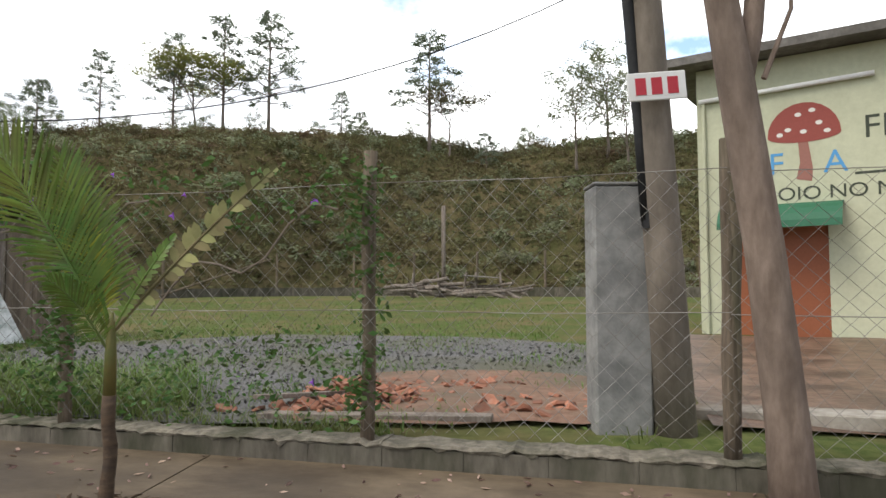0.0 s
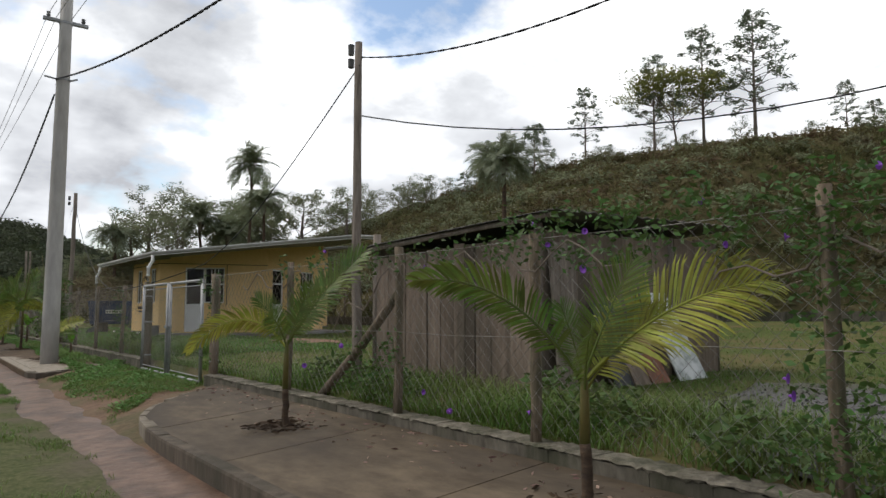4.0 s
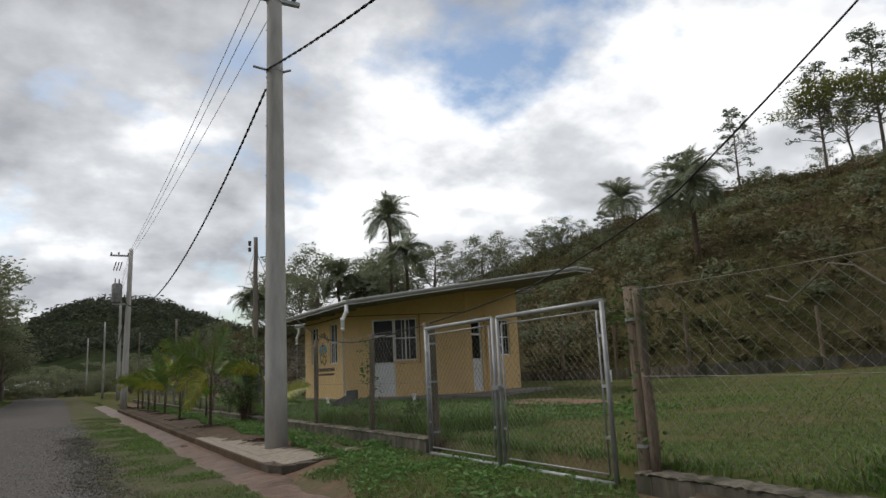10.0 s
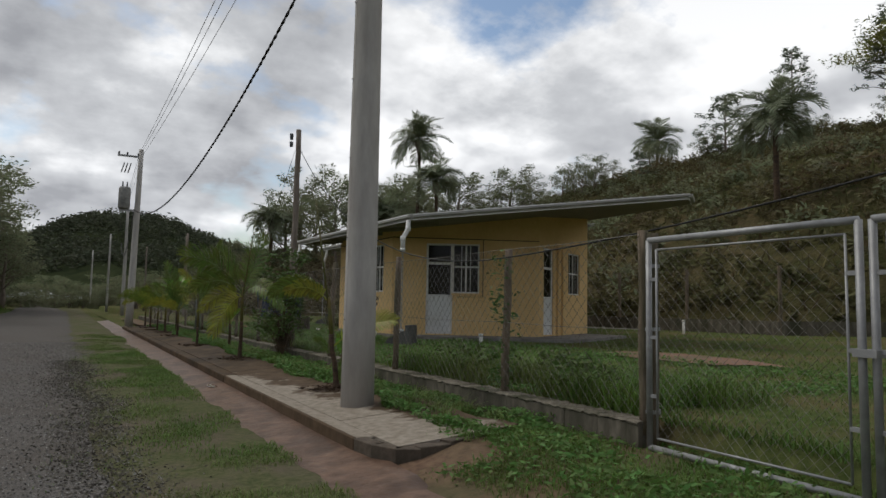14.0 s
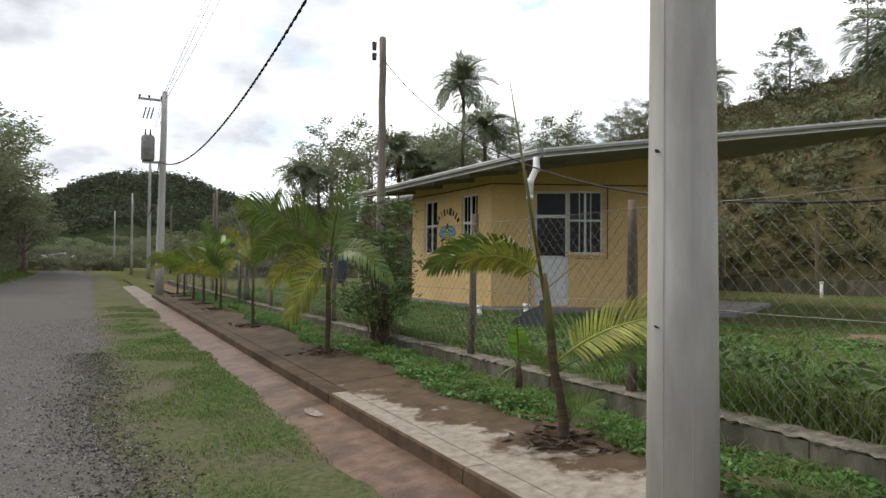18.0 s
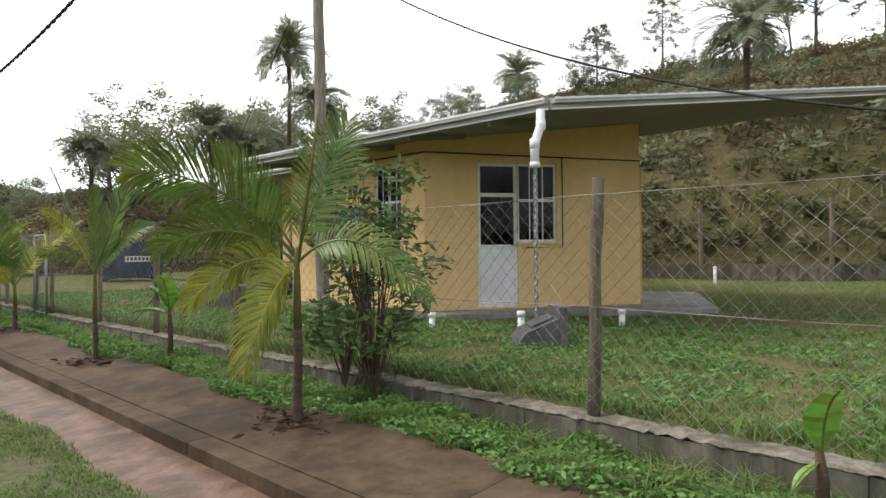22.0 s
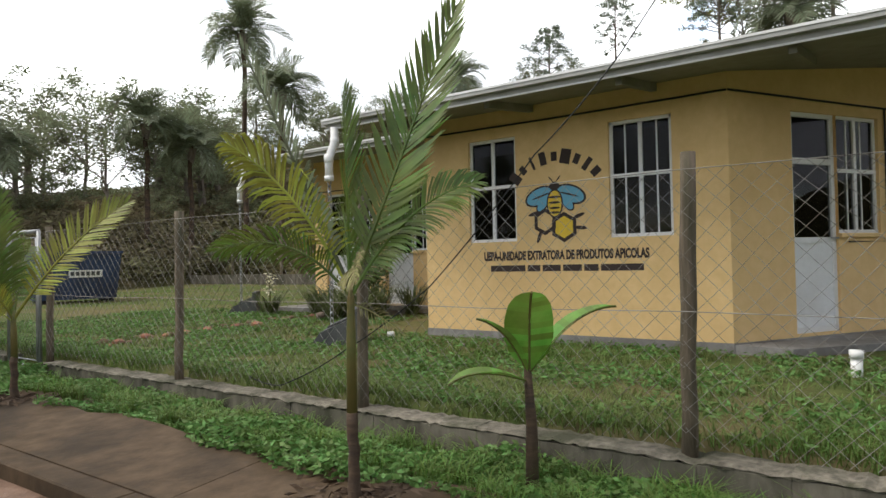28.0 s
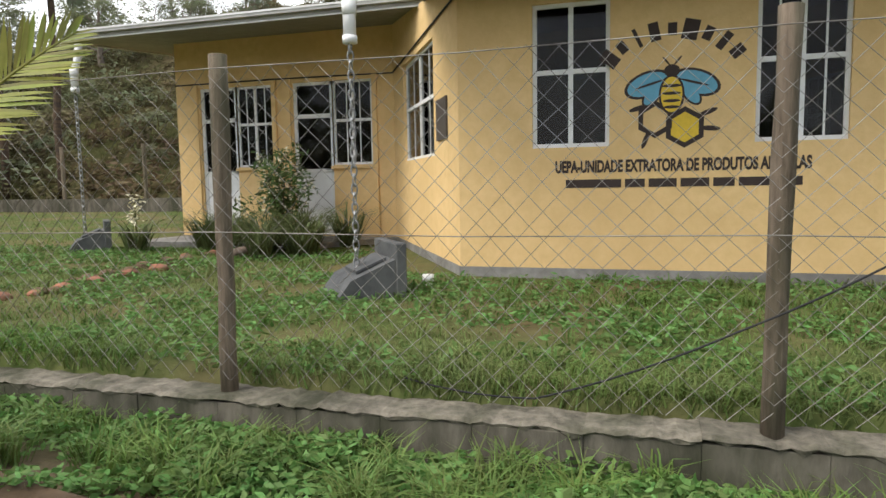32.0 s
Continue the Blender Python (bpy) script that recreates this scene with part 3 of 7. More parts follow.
def wall(name, P, Q, z0, top, holes, mat, label, th=0.15, kind="structure"):
    """Upright wall, seen from outside with P at the left; holes are (u0, u1, z0, z1). Returns it and its outer frame."""
    P, Q = Vector((*P, 0)), Vector((*Q, 0))
    L = (Q - P).length
    u = (Q - P) / L
    n = Vector((u.y, -u.x, 0))
    us = sorted({0.0, L, *[h[0] for h in holes], *[h[1] for h in holes]})
    zs = sorted({z0, *[h[2] for h in holes], *[h[3] for h in holes]})
    g = G()

    def at(a, z, d):
        return P + u * a - n * d + Vector((0, 0, z))

    for a, b in zip(us, us[1:]):
        for i, z in enumerate(zs):
            last = i == len(zs) - 1
            za = zb = zs[i + 1] if not last else None
            if last:
                za, zb = top(*(P + u * a).xy), top(*(P + u * b).xy)
            if any(h[0] <= a + 1e-6 and b - 1e-6 <= h[1] and h[2] <= z + 1e-6 and not last and za - 1e-6 <= h[3] for h in holes):
                continue
            g.quad(at(a, z, 0), at(b, z, 0), at(b, zb, 0), at(a, za, 0))
            g.quad(at(b, z, th), at(a, z, th), at(a, za, th), at(b, zb, th))
    for a, b, c, d in holes:
        g.quad(at(a, c, 0), at(a, c, th), at(a, d, th), at(a, d, 0))
        g.quad(at(b, c, th), at(b, c, 0), at(b, d, 0), at(b, d, th))
        g.quad(at(a, c, th), at(a, c, 0), at(b, c, 0), at(b, c, th))
        g.quad(at(a, d, 0), at(a, d, th), at(b, d, th), at(b, d, 0))
    ob = part(name, g, mat)
    frame_m = Matrix((( u.x, 0, n.x, P.x), (u.y, 0, n.y, P.y), (0, 1, 0, 0), (0, 0, 0, 1)))
    return ob, frame_m


def window_unit(parent, m, u0, u1, z0, z1, cols, row, bars=0, deep=0.06, reveal=None):
    """White metal window under parent. m maps (along, up, out) to the world; row is the height of the rail."""
    th = part("window", G().box(u0, u1, z0, z0 + 0.035, -deep - 0.03, -deep + 0.03), m_white, parent, "white metal window")
    th.matrix_basis = m
    w = 0.035

    def bar(a, b, c, d, name="frame_bar", t=0.022):
        part(name, G().box(a, b, c, d, -deep - t, -deep + t), m_white, th)

    bar(u0, u1, z1 - w, z1)
    bar(u0, u0 + w, z0, z1)
    bar(u1 - w, u1, z0, z1)
    if row:
        bar(u0, u1, row - 0.02, row + 0.02, "rail", 0.026)
    for i in range(1, cols):
        c = u0 + (u1 - u0) * i / cols
        bar(c - 0.02, c + 0.02, z0, z1, "mullion", 0.024)
    for i in range(1, bars + 1):
        c = u0 + (u1 - u0) * i / (bars + 1)
        bar(c - 0.008, c + 0.008, z0, z1, "grille_bar", 0.008)
    for i in range(cols):
        a, b = u0 + (u1 - u0) * i / cols, u0 + (u1 - u0) * (i + 1) / cols
        for c, d in ((z0, row), (row, z1)) if row else ((z0, z1),):
            p = part("pane", G().box(a + 0.01, b - 0.01, c + 0.01, d - 0.01, -deep - 0.003, -deep + 0.003), m_glass, th)
            p.visible_shadow = False
    return th


def door_unit(parent, m, u0, u1, z0, z1, mid, low, deep=0.06, grille=0):
    """White metal door: two glazed parts above a louvred panel."""
    th = part("door", G().box(u0, u0 + 0.05, z0, z1, -deep - 0.025, -deep + 0.025), m_white, parent, "white metal door with louvred lower panel")
    th.matrix_basis = m
    for a, b, c, d in ((u1 - 0.05, u1, z0, z1), (u0, u1, z1 - 0.045, z1), (u0, u1, mid - 0.03, mid + 0.03), (u0, u1, low - 0.03, low + 0.03), (u0, u1, z0, z0 + 0.06)):
        part("frame_bar", G().box(a, b, c, d, -deep - 0.027, -deep + 0.027), m_white, th)
    n = 13
    for i in range(n):
        z = z0 + 0.06 + (low - 0.03 - z0 - 0.06) * i / n
        h = (low - 0.03 - z0 - 0.06) / n
        part("louvre", G().hexa([(u0 + 0.05, z, -deep - 0.01), (u1 - 0.05, z, -deep - 0.01), (u1 - 0.05, z, -deep + 0.02), (u0 + 0.05, z, -deep + 0.02),
                                  (u0 + 0.05, z + h, -deep - 0.012), (u1 - 0.05, z + h, -deep - 0.012), (u1 - 0.05, z + h, -deep + 0.004), (u0 + 0.05, z + h, -deep + 0.004)]), m_white, th)
    for c, d in ((low + 0.03, mid - 0.03), (mid + 0.03, z1 - 0.045)):
        p = part("pane", G().box(u0 + 0.045, u1 - 0.045, c, d, -deep - 0.003, -deep + 0.003), m_glass, th)
        p.visible_shadow = False
    for i in range(grille):
        c = u0 + (u1 - u0) * (i + 1) / (grille + 1)
        part("grille_bar", G().box(c - 0.007, c + 0.007, low, z1, -deep - 0.02, -deep - 0.006), m_white, th)
    part("handle", G().tube([(u1 - 0.025, low + 0.02, -deep + 0.03), (u1 - 0.025, low + 0.02, -deep + 0.07), (u1 - 0.12, low + 0.02, -deep + 0.07)], 0.01, 6), m_galv, th, "metal lever handle")
    return th


def roof_top(x, y):
    return roof_z(x) - 0.02


W1 = (0.66, 1.31, 1.48, 2.69)
W2 = (2.43, 3.09, 1.48, 2.69)
DA = (0.84, 1.49, FLOOR, 2.69)
WA = (1.49, 2.15, 1.47, 2.69)
DR, WR = (0.30, 0.95, FLOOR, 2.66), (2.05, 2.95, 1.52, 2.66)
WC = (0.80, 2.60, 1.48, 2.69)
DB, WB = (0.42, 1.06, FLOOR, 2.69), (1.06, 1.68, 1.48, 2.69)
DC, WD = (2.02, 2.66, FLOOR, 2.69), (2.66, 3.28, 1.48, 2.69)


def grow(poly, d):
    c = Vector((sum(p[0] for p in poly) / len(poly), sum(p[1] for p in poly) / len(poly)))
    return [tuple(c + (Vector(p) - c) * ((Vector(p) - c).length + d) / (Vector(p) - c).length) for p in poly]


def house():
    th = thing("house", "yellow rendered house of honeycomb plan under a low sheet roof", "house", kind="structure")

    def w(P, Q, holes):
        ob, m = wall("wall", P, Q, 0.44, roof_top, holes, m_yellow, "")
        ob.parent = th
        return m

    m = w(H1[0], H1[1], [W1, W2])
    window_unit(th, m, *W1, 2, 2.12, 0)
    window_unit(th, m, *W2, 2, 2.12, 3)
    front = m
    m = w(H1[1], H1[2], [(DA[0], DA[1], DA[2], DA[3]), WA])
    door_unit(th, m, *DA, 2.20, 1.40)
    window_unit(th, m, *WA, 2, 2.12, 2)
    side = m
    m = w(H1[2], H1[3], [DR, WR])
    door_unit(th, m, *DR, 2.15, 1.40)
    window_unit(th, m, *WR, 2, 2.10, 3)
    w(H1[3], H1[4], [])
    m = w(H1[5], H1[0], [WC])
    window_unit(th, m, *WC, 2, 2.12, 3)
    chamfer = m
    m = w(H2[0], H2[1], [DB, WB, DC, WD])
    door_unit(th, m, *DB, 2.20, 1.40)
    door_unit(th, m, *DC, 2.20, 1.40)
    window_unit(th, m, *WB, 2, 2.12, 3)
    window_unit(th, m, *WD, 2, 2.12, 2)
    wing = m
    w(H2[5], H2[0], [])
    w(H2[4], H2[5], [])
    w(H2[3], H2[4], [])
    w(H1[4], H2[3], [])
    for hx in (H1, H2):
        # floor toned dark in place of the shade indoors
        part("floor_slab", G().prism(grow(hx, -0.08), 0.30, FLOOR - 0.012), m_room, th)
    return th, front, side, chamfer, wing


HOUSE, FRONT, SIDEWALL, CHAMFER, WING = house()


# grey plinth under the yellow walls, and the apron on the driveway side
for hx in (H1, H2):
    part("plinth", G().prism(grow(hx, 0.012), 0.2, 0.438), m_slab, HOUSE, "bare grey cement plinth")
solid("apron", G().prism([H1[1], (7.75, 34.2), (11.0, 31.62), (14.5, 33.55), H1[3]], 0.2, 0.425), m_slab, "grey concrete apron beside the house wall", "apron", "structure")
solid("apron", G().prism([(9.9, 40.9), (9.9, 43.9), H2[0], H2[1]], 0.2, 0.43), m_slab, "grey concrete step before the white doors", "step", "structure")

ROOF1 = [(6.78, 38.98), (6.86, 31.70), (12.55, 29.70), (14.45, 31.25), (15.3, 38.98)]
ROOF2 = [(9.36, 38.985), (15.3, 38.985), (18.4, 39.2), (18.4, 46.2), (9.40, 44.3)]


def roof(name, poly, edges):
    th = thing("roof", "low sloping sheet metal roof with pale fascia and gutter", "roof", kind="structure")
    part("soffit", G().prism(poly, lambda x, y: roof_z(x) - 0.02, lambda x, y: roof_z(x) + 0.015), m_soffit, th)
    part("roof_sheet", G().prism(poly, lambda x, y: roof_z(x) + 0.06, lambda x, y: roof_z(x) + 0.085), m_roof, th)
    for i, j in edges:
        a, b = Vector((*poly[i], 0)), Vector((*poly[j], 0))
        L = (b - a).length
        u = (b - a) / L
        n = Vector((u.y, -u.x, 0))
        a.z, b.z = roof_z(a.x), roof_z(b.x)
        q = [a + n * 0.004, b + n * 0.004, b + n * 0.03, a + n * 0.03]
        part("fascia", G().hexa([p + Vector((0, 0, -0.045)) for p in q] + [p + Vector((0, 0, 0.075)) for p in q]), m_fascia, th)
        q = [a + n * 0.032, b + n * 0.032, b + n * 0.10, a + n * 0.10]
        part("gutter", G().hexa([p + Vector((0, 0, 0.015)) for p in q] + [p + Vector((0, 0, 0.07)) for p in q]), m_fascia, th)
        for za, zb, d in ((0.052, 0.074, 0.008), (-0.047, -0.030, -0.066)):
            q = [a + n * 0.098, b + n * 0.098, b + n * (0.10 + d), a + n * (0.10 + d)] if d > 0 else [a + n * 0.031, b + n * 0.031, b + n * 0.036, a + n * 0.036]
            part("edge_lip", G().hexa([p + Vector((0, 0, za)) for p in q] + [p + Vector((0, 0, zb)) for p in q]), m_white, th, "pale folded edge")
        k = int(L / 0.2)
        g = G()
        for c in range(k):
            p = a + u * (c + 0.5) * L / k
            p.z = roof_z(p.x)
            g.box(p.x - 0.02, p.x + 0.02, p.y - 0.02, p.y + 0.02, p.z + 0.08, p.z + 0.097)
        part("sheet_ribs", g, m_roof, th)
    return th


RF1 = roof("roof", ROOF1, ((0, 1), (1, 2), (2, 3), (4, 0)))
roof("roof", ROOF2, ((4, 0), (3, 4)))
# rafters under the overhang
for y in (32.6, 34.0, 35.4, 36.8, 38.2):
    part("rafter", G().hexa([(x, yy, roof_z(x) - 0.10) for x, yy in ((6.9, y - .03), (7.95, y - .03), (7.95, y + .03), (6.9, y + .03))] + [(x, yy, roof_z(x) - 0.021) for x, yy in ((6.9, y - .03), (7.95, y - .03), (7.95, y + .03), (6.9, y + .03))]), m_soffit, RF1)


# ---- poles ----
def concrete_pole(name, x, y, h, r0, r1, lean=(0, 0), label="tall tapered round concrete utility pole"):
    th = thing(name, label, "utility pole", pose(x, y, 0))
    part("shaft", G().tube([(lean[0] * k / 6, lean[1] * k / 6, -0.1 + (h + 0.1) * k / 6) for k in range(7)], [r0 + (r1 - r0) * k / 6 for k in range(7)], 20), m_pole, th, smooth=True)
    return th


P1 = concrete_pole("utility_pole", 3.36, 25.8, 7.95, 0.165, 0.112)
P2 = concrete_pole("utility_pole", 3.05, 48.9, 7.2, 0.15, 0.09, (0.1, 0.0))


def wood_pole(x, y, z0, h, r, lean, label):
    th = thing("wooden_pole", label, "pole", pose(x, y, z0))
    k = 9
    g = G().tube([(lean[0] * i / k + rng.uniform(-.012, .012), lean[1] * i / k + rng.uniform(-.012, .012), -0.1 + (h + 0.1) * i / k) for i in range(k + 1)], [r * (1 - 0.03 * i) for i in range(k + 1)], 10)
    part("shaft", g, m_wood, th, smooth=True)
    return th


P3 = wood_pole(5.14, 17.00, 0.35, 4.02, 0.060, (0.04, 0.09), "rough grey wooden pole standing before the shed")
P4 = wood_pole(4.83, 33.05, 0.36, 4.4, 0.072, (0.05, 0.1), "rough split wooden pole beside the house fence")


# ---- shed ----
def shed():
    th = thing("shed", "patched timber shed of grey boards with a sheet roof", "shed")
    N, Lc, R = Vector((6.5, 15.48, 0)), Vector((5.72, 17.5, 0)), Vector((10.2, 15.6, 0))
    r = random.Random(5)
    for A, B, zt in ((Lc, N, (1.86, 2.10)), (N, R, (2.10, 2.22))):
        L = (B - A).length
        u = (B - A) / L
        n = Vector((u.y, -u.x, 0))
        s = 0.0
        while s < L - 0.03:
            wd = min(r.uniform(0.10, 0.26) if A is Lc else r.uniform(0.5, 0.9), L - s)
            d = r.uniform(0, 0.02)
            a, b = A + u * (s + 0.004) + n * d, A + u * (s + wd - 0.004) + n * d
            top = zt[0] + (zt[1] - zt[0]) * s / L + r.uniform(-0.05, 0.0)
            z0 = 0.33
            q = [a, b, b + n * 0.022, a + n * 0.022]
            part("board", G().hexa([p + Vector((0, 0, z0)) for p in q] + [p + Vector((0, 0, top)) for p in q]), m_board, th)
            s += wd
    for p in (Lc, N, R, (N + R) / 2 + Vector((0.7, 0, 0))):
        part("post", G().tube([(p.x, p.y, 0.3), (p.x, p.y, 2.15)], 0.05, 8), m_wood, th, smooth=True)
    bk = R + (Lc - N)
    g = G()
    for A, B in ((R, bk), (bk, Lc)):
        n = Vector(((B - A).y, -(B - A).x, 0)).normalized() * 0.02
        g.hexa([p + Vector((0, 0, 0.33)) for p in (A, B, B - n, A - n)] + [p + Vector((0, 0, 2.0)) for p in (A, B, B - n, A - n)])
    part("back_wall", g, m_board, th)
    A, B, C, D = (5.45, 17.75, 1.95), (6.35, 15.15, 2.24), (10.5, 15.3, 2.36), (9.6, 18.2, 2.05)
    k = 40
    g = G()
    A, B, C, D = map(Vector, (A, B, C, D))
    for i in range(k + 1):
        p, q = A.lerp(D, i / k), B.lerp(C, i / k)
        for e in (0.0, 0.012):
            up_ = Vector((0, 0, 0.025 * (i % 2) + e))
            g.v += [tuple(p + up_), tuple(q + up_)]
    for i in range(k):
        n, m = 4 * i, 4 * i + 4
        g.f += [(n + 2, n + 3, m + 3, m + 2), (n + 1, n, m, m + 1), (n + 3, n + 1, m + 1, m + 3), (n, n + 2, m + 2, m)]
    part("roof_sheet", g, m_oldroof, th)
    part("eave_board", G().tube([A + Vector((0.05, 0, -0.03)), B + Vector((0.05, 0.05, -0.03))], 0.03, 6), m_wood, th)
    return th


shed()


# ---- fences and gates ----
def post(parent, x, y, z0, top, r=0.045, lean=(0, 0)):
    k = 6
    g = G().tube([(x + lean[0] * i / k + rng.uniform(-.006, .006), y + lean[1] * i / k + rng.uniform(-.006, .006), z0 + (top - z0) * i / k) for i in range(k + 1)], [r * rng.uniform(0.92, 1.06) for i in range(k + 1)], 9)
    return part("post", g, m_postwood, parent, smooth=True)


def link_mesh(x, y0, y1, z0, z1, pitch=0.105, r=0.0011, slack=0.012):
    """Diamond wire mesh in the plane x, of crossing slanted wires pulled out of true."""
    h = z1 - z0
    v, f = [], []

    def pull(y, z):
        e = min(1.0, (y - y0) / 0.15, (y1 - y) / 0.15, 0.4 + (z1 - z) / 0.3)
        return (slack * e * noise.noise((y * 2.3, z * 2.3, x)) * 1.6, slack * e * noise.noise((y * 1.7, z * 2.9, x + 7)) * 2.2 - slack * 1.4 * max(0, noise.noise((y * 0.8, 3, x))) * (z - z0) / h)

    def wire(ya, za, yb, zb, dx):
        k = max(2, int(abs(yb - ya) / (pitch * 1.5)))
        d = r * 0.75
        dy = -d if yb > ya else d
        n = len(v)
        for i in range(k + 1):
            yy, zz = ya + (yb - ya) * i / k, za + (zb - za) * i / k
            a, b = pull(yy, zz)
            yy, zz = yy + a, zz + b
            v.extend([(x + dx - r, yy, zz), (x + dx + r, yy - dy, zz - d), (x + dx + r, yy + dy, zz + d)])
        for i in range(k):
            m = n + 3 * i
            f.extend([(m, m + 1, m + 4, m + 3), (m + 1, m + 2, m + 5, m + 4), (m + 2, m, m + 3, m + 5)])

    k = int((y1 - y0 + h) / pitch)
    for i in range(k + 1):
        c = y0 - h + i * pitch
        for s in (1, -1):
            a, b, za, zb = c, c + h, z0, z1
            if a < y0:
                za, a = z0 + (y0 - a), y0
            if b > y1:
                zb, b = z1 - (b - y1), y1
            if b - a < 0.02:
                continue
            if s == 1:
                wire(a, za, b, zb, 0.002)
            else:
                wire(y0 + y1 - a, za, y0 + y1 - b, zb, -0.002)
    me = bpy.data.meshes.new("wire_mesh")
    me.from_pydata(v, [], f)
    me.materials.append(m_wire)
    return me


def fence(posts, tops, low, high, label):
    th = thing("chain_link_fence", label, "fence")
    for (y, lx), t in zip(posts, tops):
        post(th, FENCE_X + rng.uniform(-.015, .015), y, low - 0.06, t, 0.039, (lx, rng.uniform(-.03, .03)))
    ys = [p[0] for p in posts]
    for a, b in zip(ys, ys[1:]):
        part("wire_mesh", link_mesh(FENCE_X - 0.05, a, b, low + 0.04, high), m_wire, th, "galvanised diamond wire mesh")
        for z in ((low + high) / 2, high):
            part("line_wire", G().tube([(FENCE_X - 0.052, a, z), (FENCE_X - 0.052, (a + b) / 2, z - 0.012), (FENCE_X - 0.052, b, z)], 0.0022, 4, False), m_wire, th)
    return th


fence([(6.31, 0), (8.05, .02), (9.92, 0), (11.69, -.02), (13.55, 0), (15.16, .01), (17.3, 0), (19.62, 0)], [1.82, 1.86, 1.8, 1.78, 1.72, 1.75, 1.74, 1.70], 0.38, 1.68, "chain-link fence on rough wooden posts, hung with vines")
fence([(23.12, 0), (24.9, .03), (27.31, .02), (29.66, .03), (31.9, 0), (34.13, .02), (36.28, 0), (38.46, .03), (40.88, 0)], [1.72, 1.70, 1.76, 1.80, 1.74, 1.78, 1.76, 1.76, 1.74], 0.33, 1.69, "chain-link fence on wooden posts before the yellow house")
fence([(41.9, 0), (44.1, 0), (46.4, 0), (48.7, 0), (50.9, 0), (53.1, 0), (55.3, 0)], [1.74] * 7, 0.3, 1.66, "chain-link fence on wooden posts along the lane")
fence([(-0.6, 0), (1.7, 0), (4.0, 0), (6.31, 0)], [1.8] * 4, 0.38, 1.66, "chain-link fence on wooden posts before the green building")

# diagonal strut against the fence post
solid("fence_strut", G().tube([(4.58, 16.75, 0.34), (4.55, 15.95, 0.85), (4.53, 15.22, 1.40)], [0.045, 0.042, 0.038], 8), m_postwood, "dark wooden strut leaning against a fence post", "strut", smooth=True)


def gate_leaf(th, x, y0, y1, z0, z1):
    r = 0.021
    for a, b in (((x, y0, z0), (x, y0, z1)), ((x, y1, z0), (x, y1, z1)), ((x, y0, z1), (x, y1, z1)), ((x, y0, z0), (x, y1, z0))):
        part("frame_tube", G().tube([a, b], r, 10), m_galv, th, smooth=True)
    i = 0.07
    for a, b in (((x, y0 + i, z0 + i), (x, y0 + i, z1 - i)), ((x, y1 - i, z0 + i), (x, y1 - i, z1 - i)), ((x, y0 + i, z1 - i), (x, y1 - i, z1 - i)), ((x, y0 + i, z0 + i), (x, y1 - i, z0 + i))):
        part("inner_rod", G().tube([a, b], 0.008, 6), m_galv, th, smooth=True)
    for z in (z0 + 0.35, z0 + 0.75, z0 + 1.15):
        for y in (y0, y1):
            part("bracket", G().box(x - 0.008, x + 0.008, min(y, y + (i if y == y0 else -i)), max(y, y + (i if y == y0 else -i)), z - 0.012, z + 0.012), m_galv, th)
    part("wire_mesh", link_mesh(x, y0 + i, y1 - i, z0 + i, z1 - i, 0.075, slack=0.003), m_wire, th)


def gate(y0, ym, y1, z0, z1, label):
    th = thing("gate", label, "gate")
    gate_leaf(th, 4.40, y0 + 0.05, ym - 0.03, z0, z1)
    gate_leaf(th, 4.38, ym + 0.03, y1 - 0.05, z0, z1)
    part("latch", G().box(4.34, 4.43, ym - 0.06, ym + 0.06, z0 + 0.72, z0 + 0.76), m_galv, th, "steel latch")
    return th


gate(19.93, 21.53, 23.05, 0.21, 1.635, "closed double gate of galvanised tube and wire mesh")
small_gate = thing("gate", "narrow closed gate of galvanised tube and wire mesh", "gate")
gate_leaf(small_gate, 4.40, 41.00, 41.78, 0.22, 1.70)
tp = thing("gate_post", "weathered wooden gate post with steel straps", "post")
post(tp, 4.50, 23.10, 0.1, 1.70, 0.06)
for z in (0.42, 1.0, 1.45):
    part("strap", G().tube([(4.50, 23.10, z), (4.50, 23.10, z + 0.025)], 0.067, 12), m_galv, tp)
tp = thing("gate_post", "weathered wooden gate post wound with a vine", "post")
post(tp, 4.50, 19.74, 0.1, 1.72, 0.062)
for z in (0.5, 1.45):
    part("strap", G().tube([(4.50, 19.74, z), (4.50, 19.74, z + 0.025)], 0.069, 12), m_galv, tp)

# far fence with its low wall at the foot of the hill
bf = thing("boundary_fence", "far boundary fence of grey posts on a low concrete wall", "fence")
for i in range(26):
    y = -6 + i * 3.2
    y2 = y + 3.2
    x, x2 = toe(y) - 0.9, toe(y2) - 0.9
    zb, zb2 = ground_z(x, y), ground_z(x2, y2)
    part("post", G().tube([(x, y, zb - 0.1), (x, y, zb + 2.1)], 0.06, 8), m_postwood, bf)
    part("wall_block", G().hexa([(x - .07, y, zb - .1), (x + .07, y, zb - .1), (x2 + .07, y2, zb2 - .1), (x2 - .07, y2, zb2 - .1), (x - .07, y, zb + .42), (x + .07, y, zb + .42), (x2 + .07, y2, zb2 + .42), (x2 - .07, y2, zb2 + .42)]), m_wallblock, bf)
part("brace", G().tube([(toe(23.0) - 0.9, 23.0, 2.5), (toe(26) - 1.0, 26, 0.8)], 0.05, 6), m_postwood, bf)


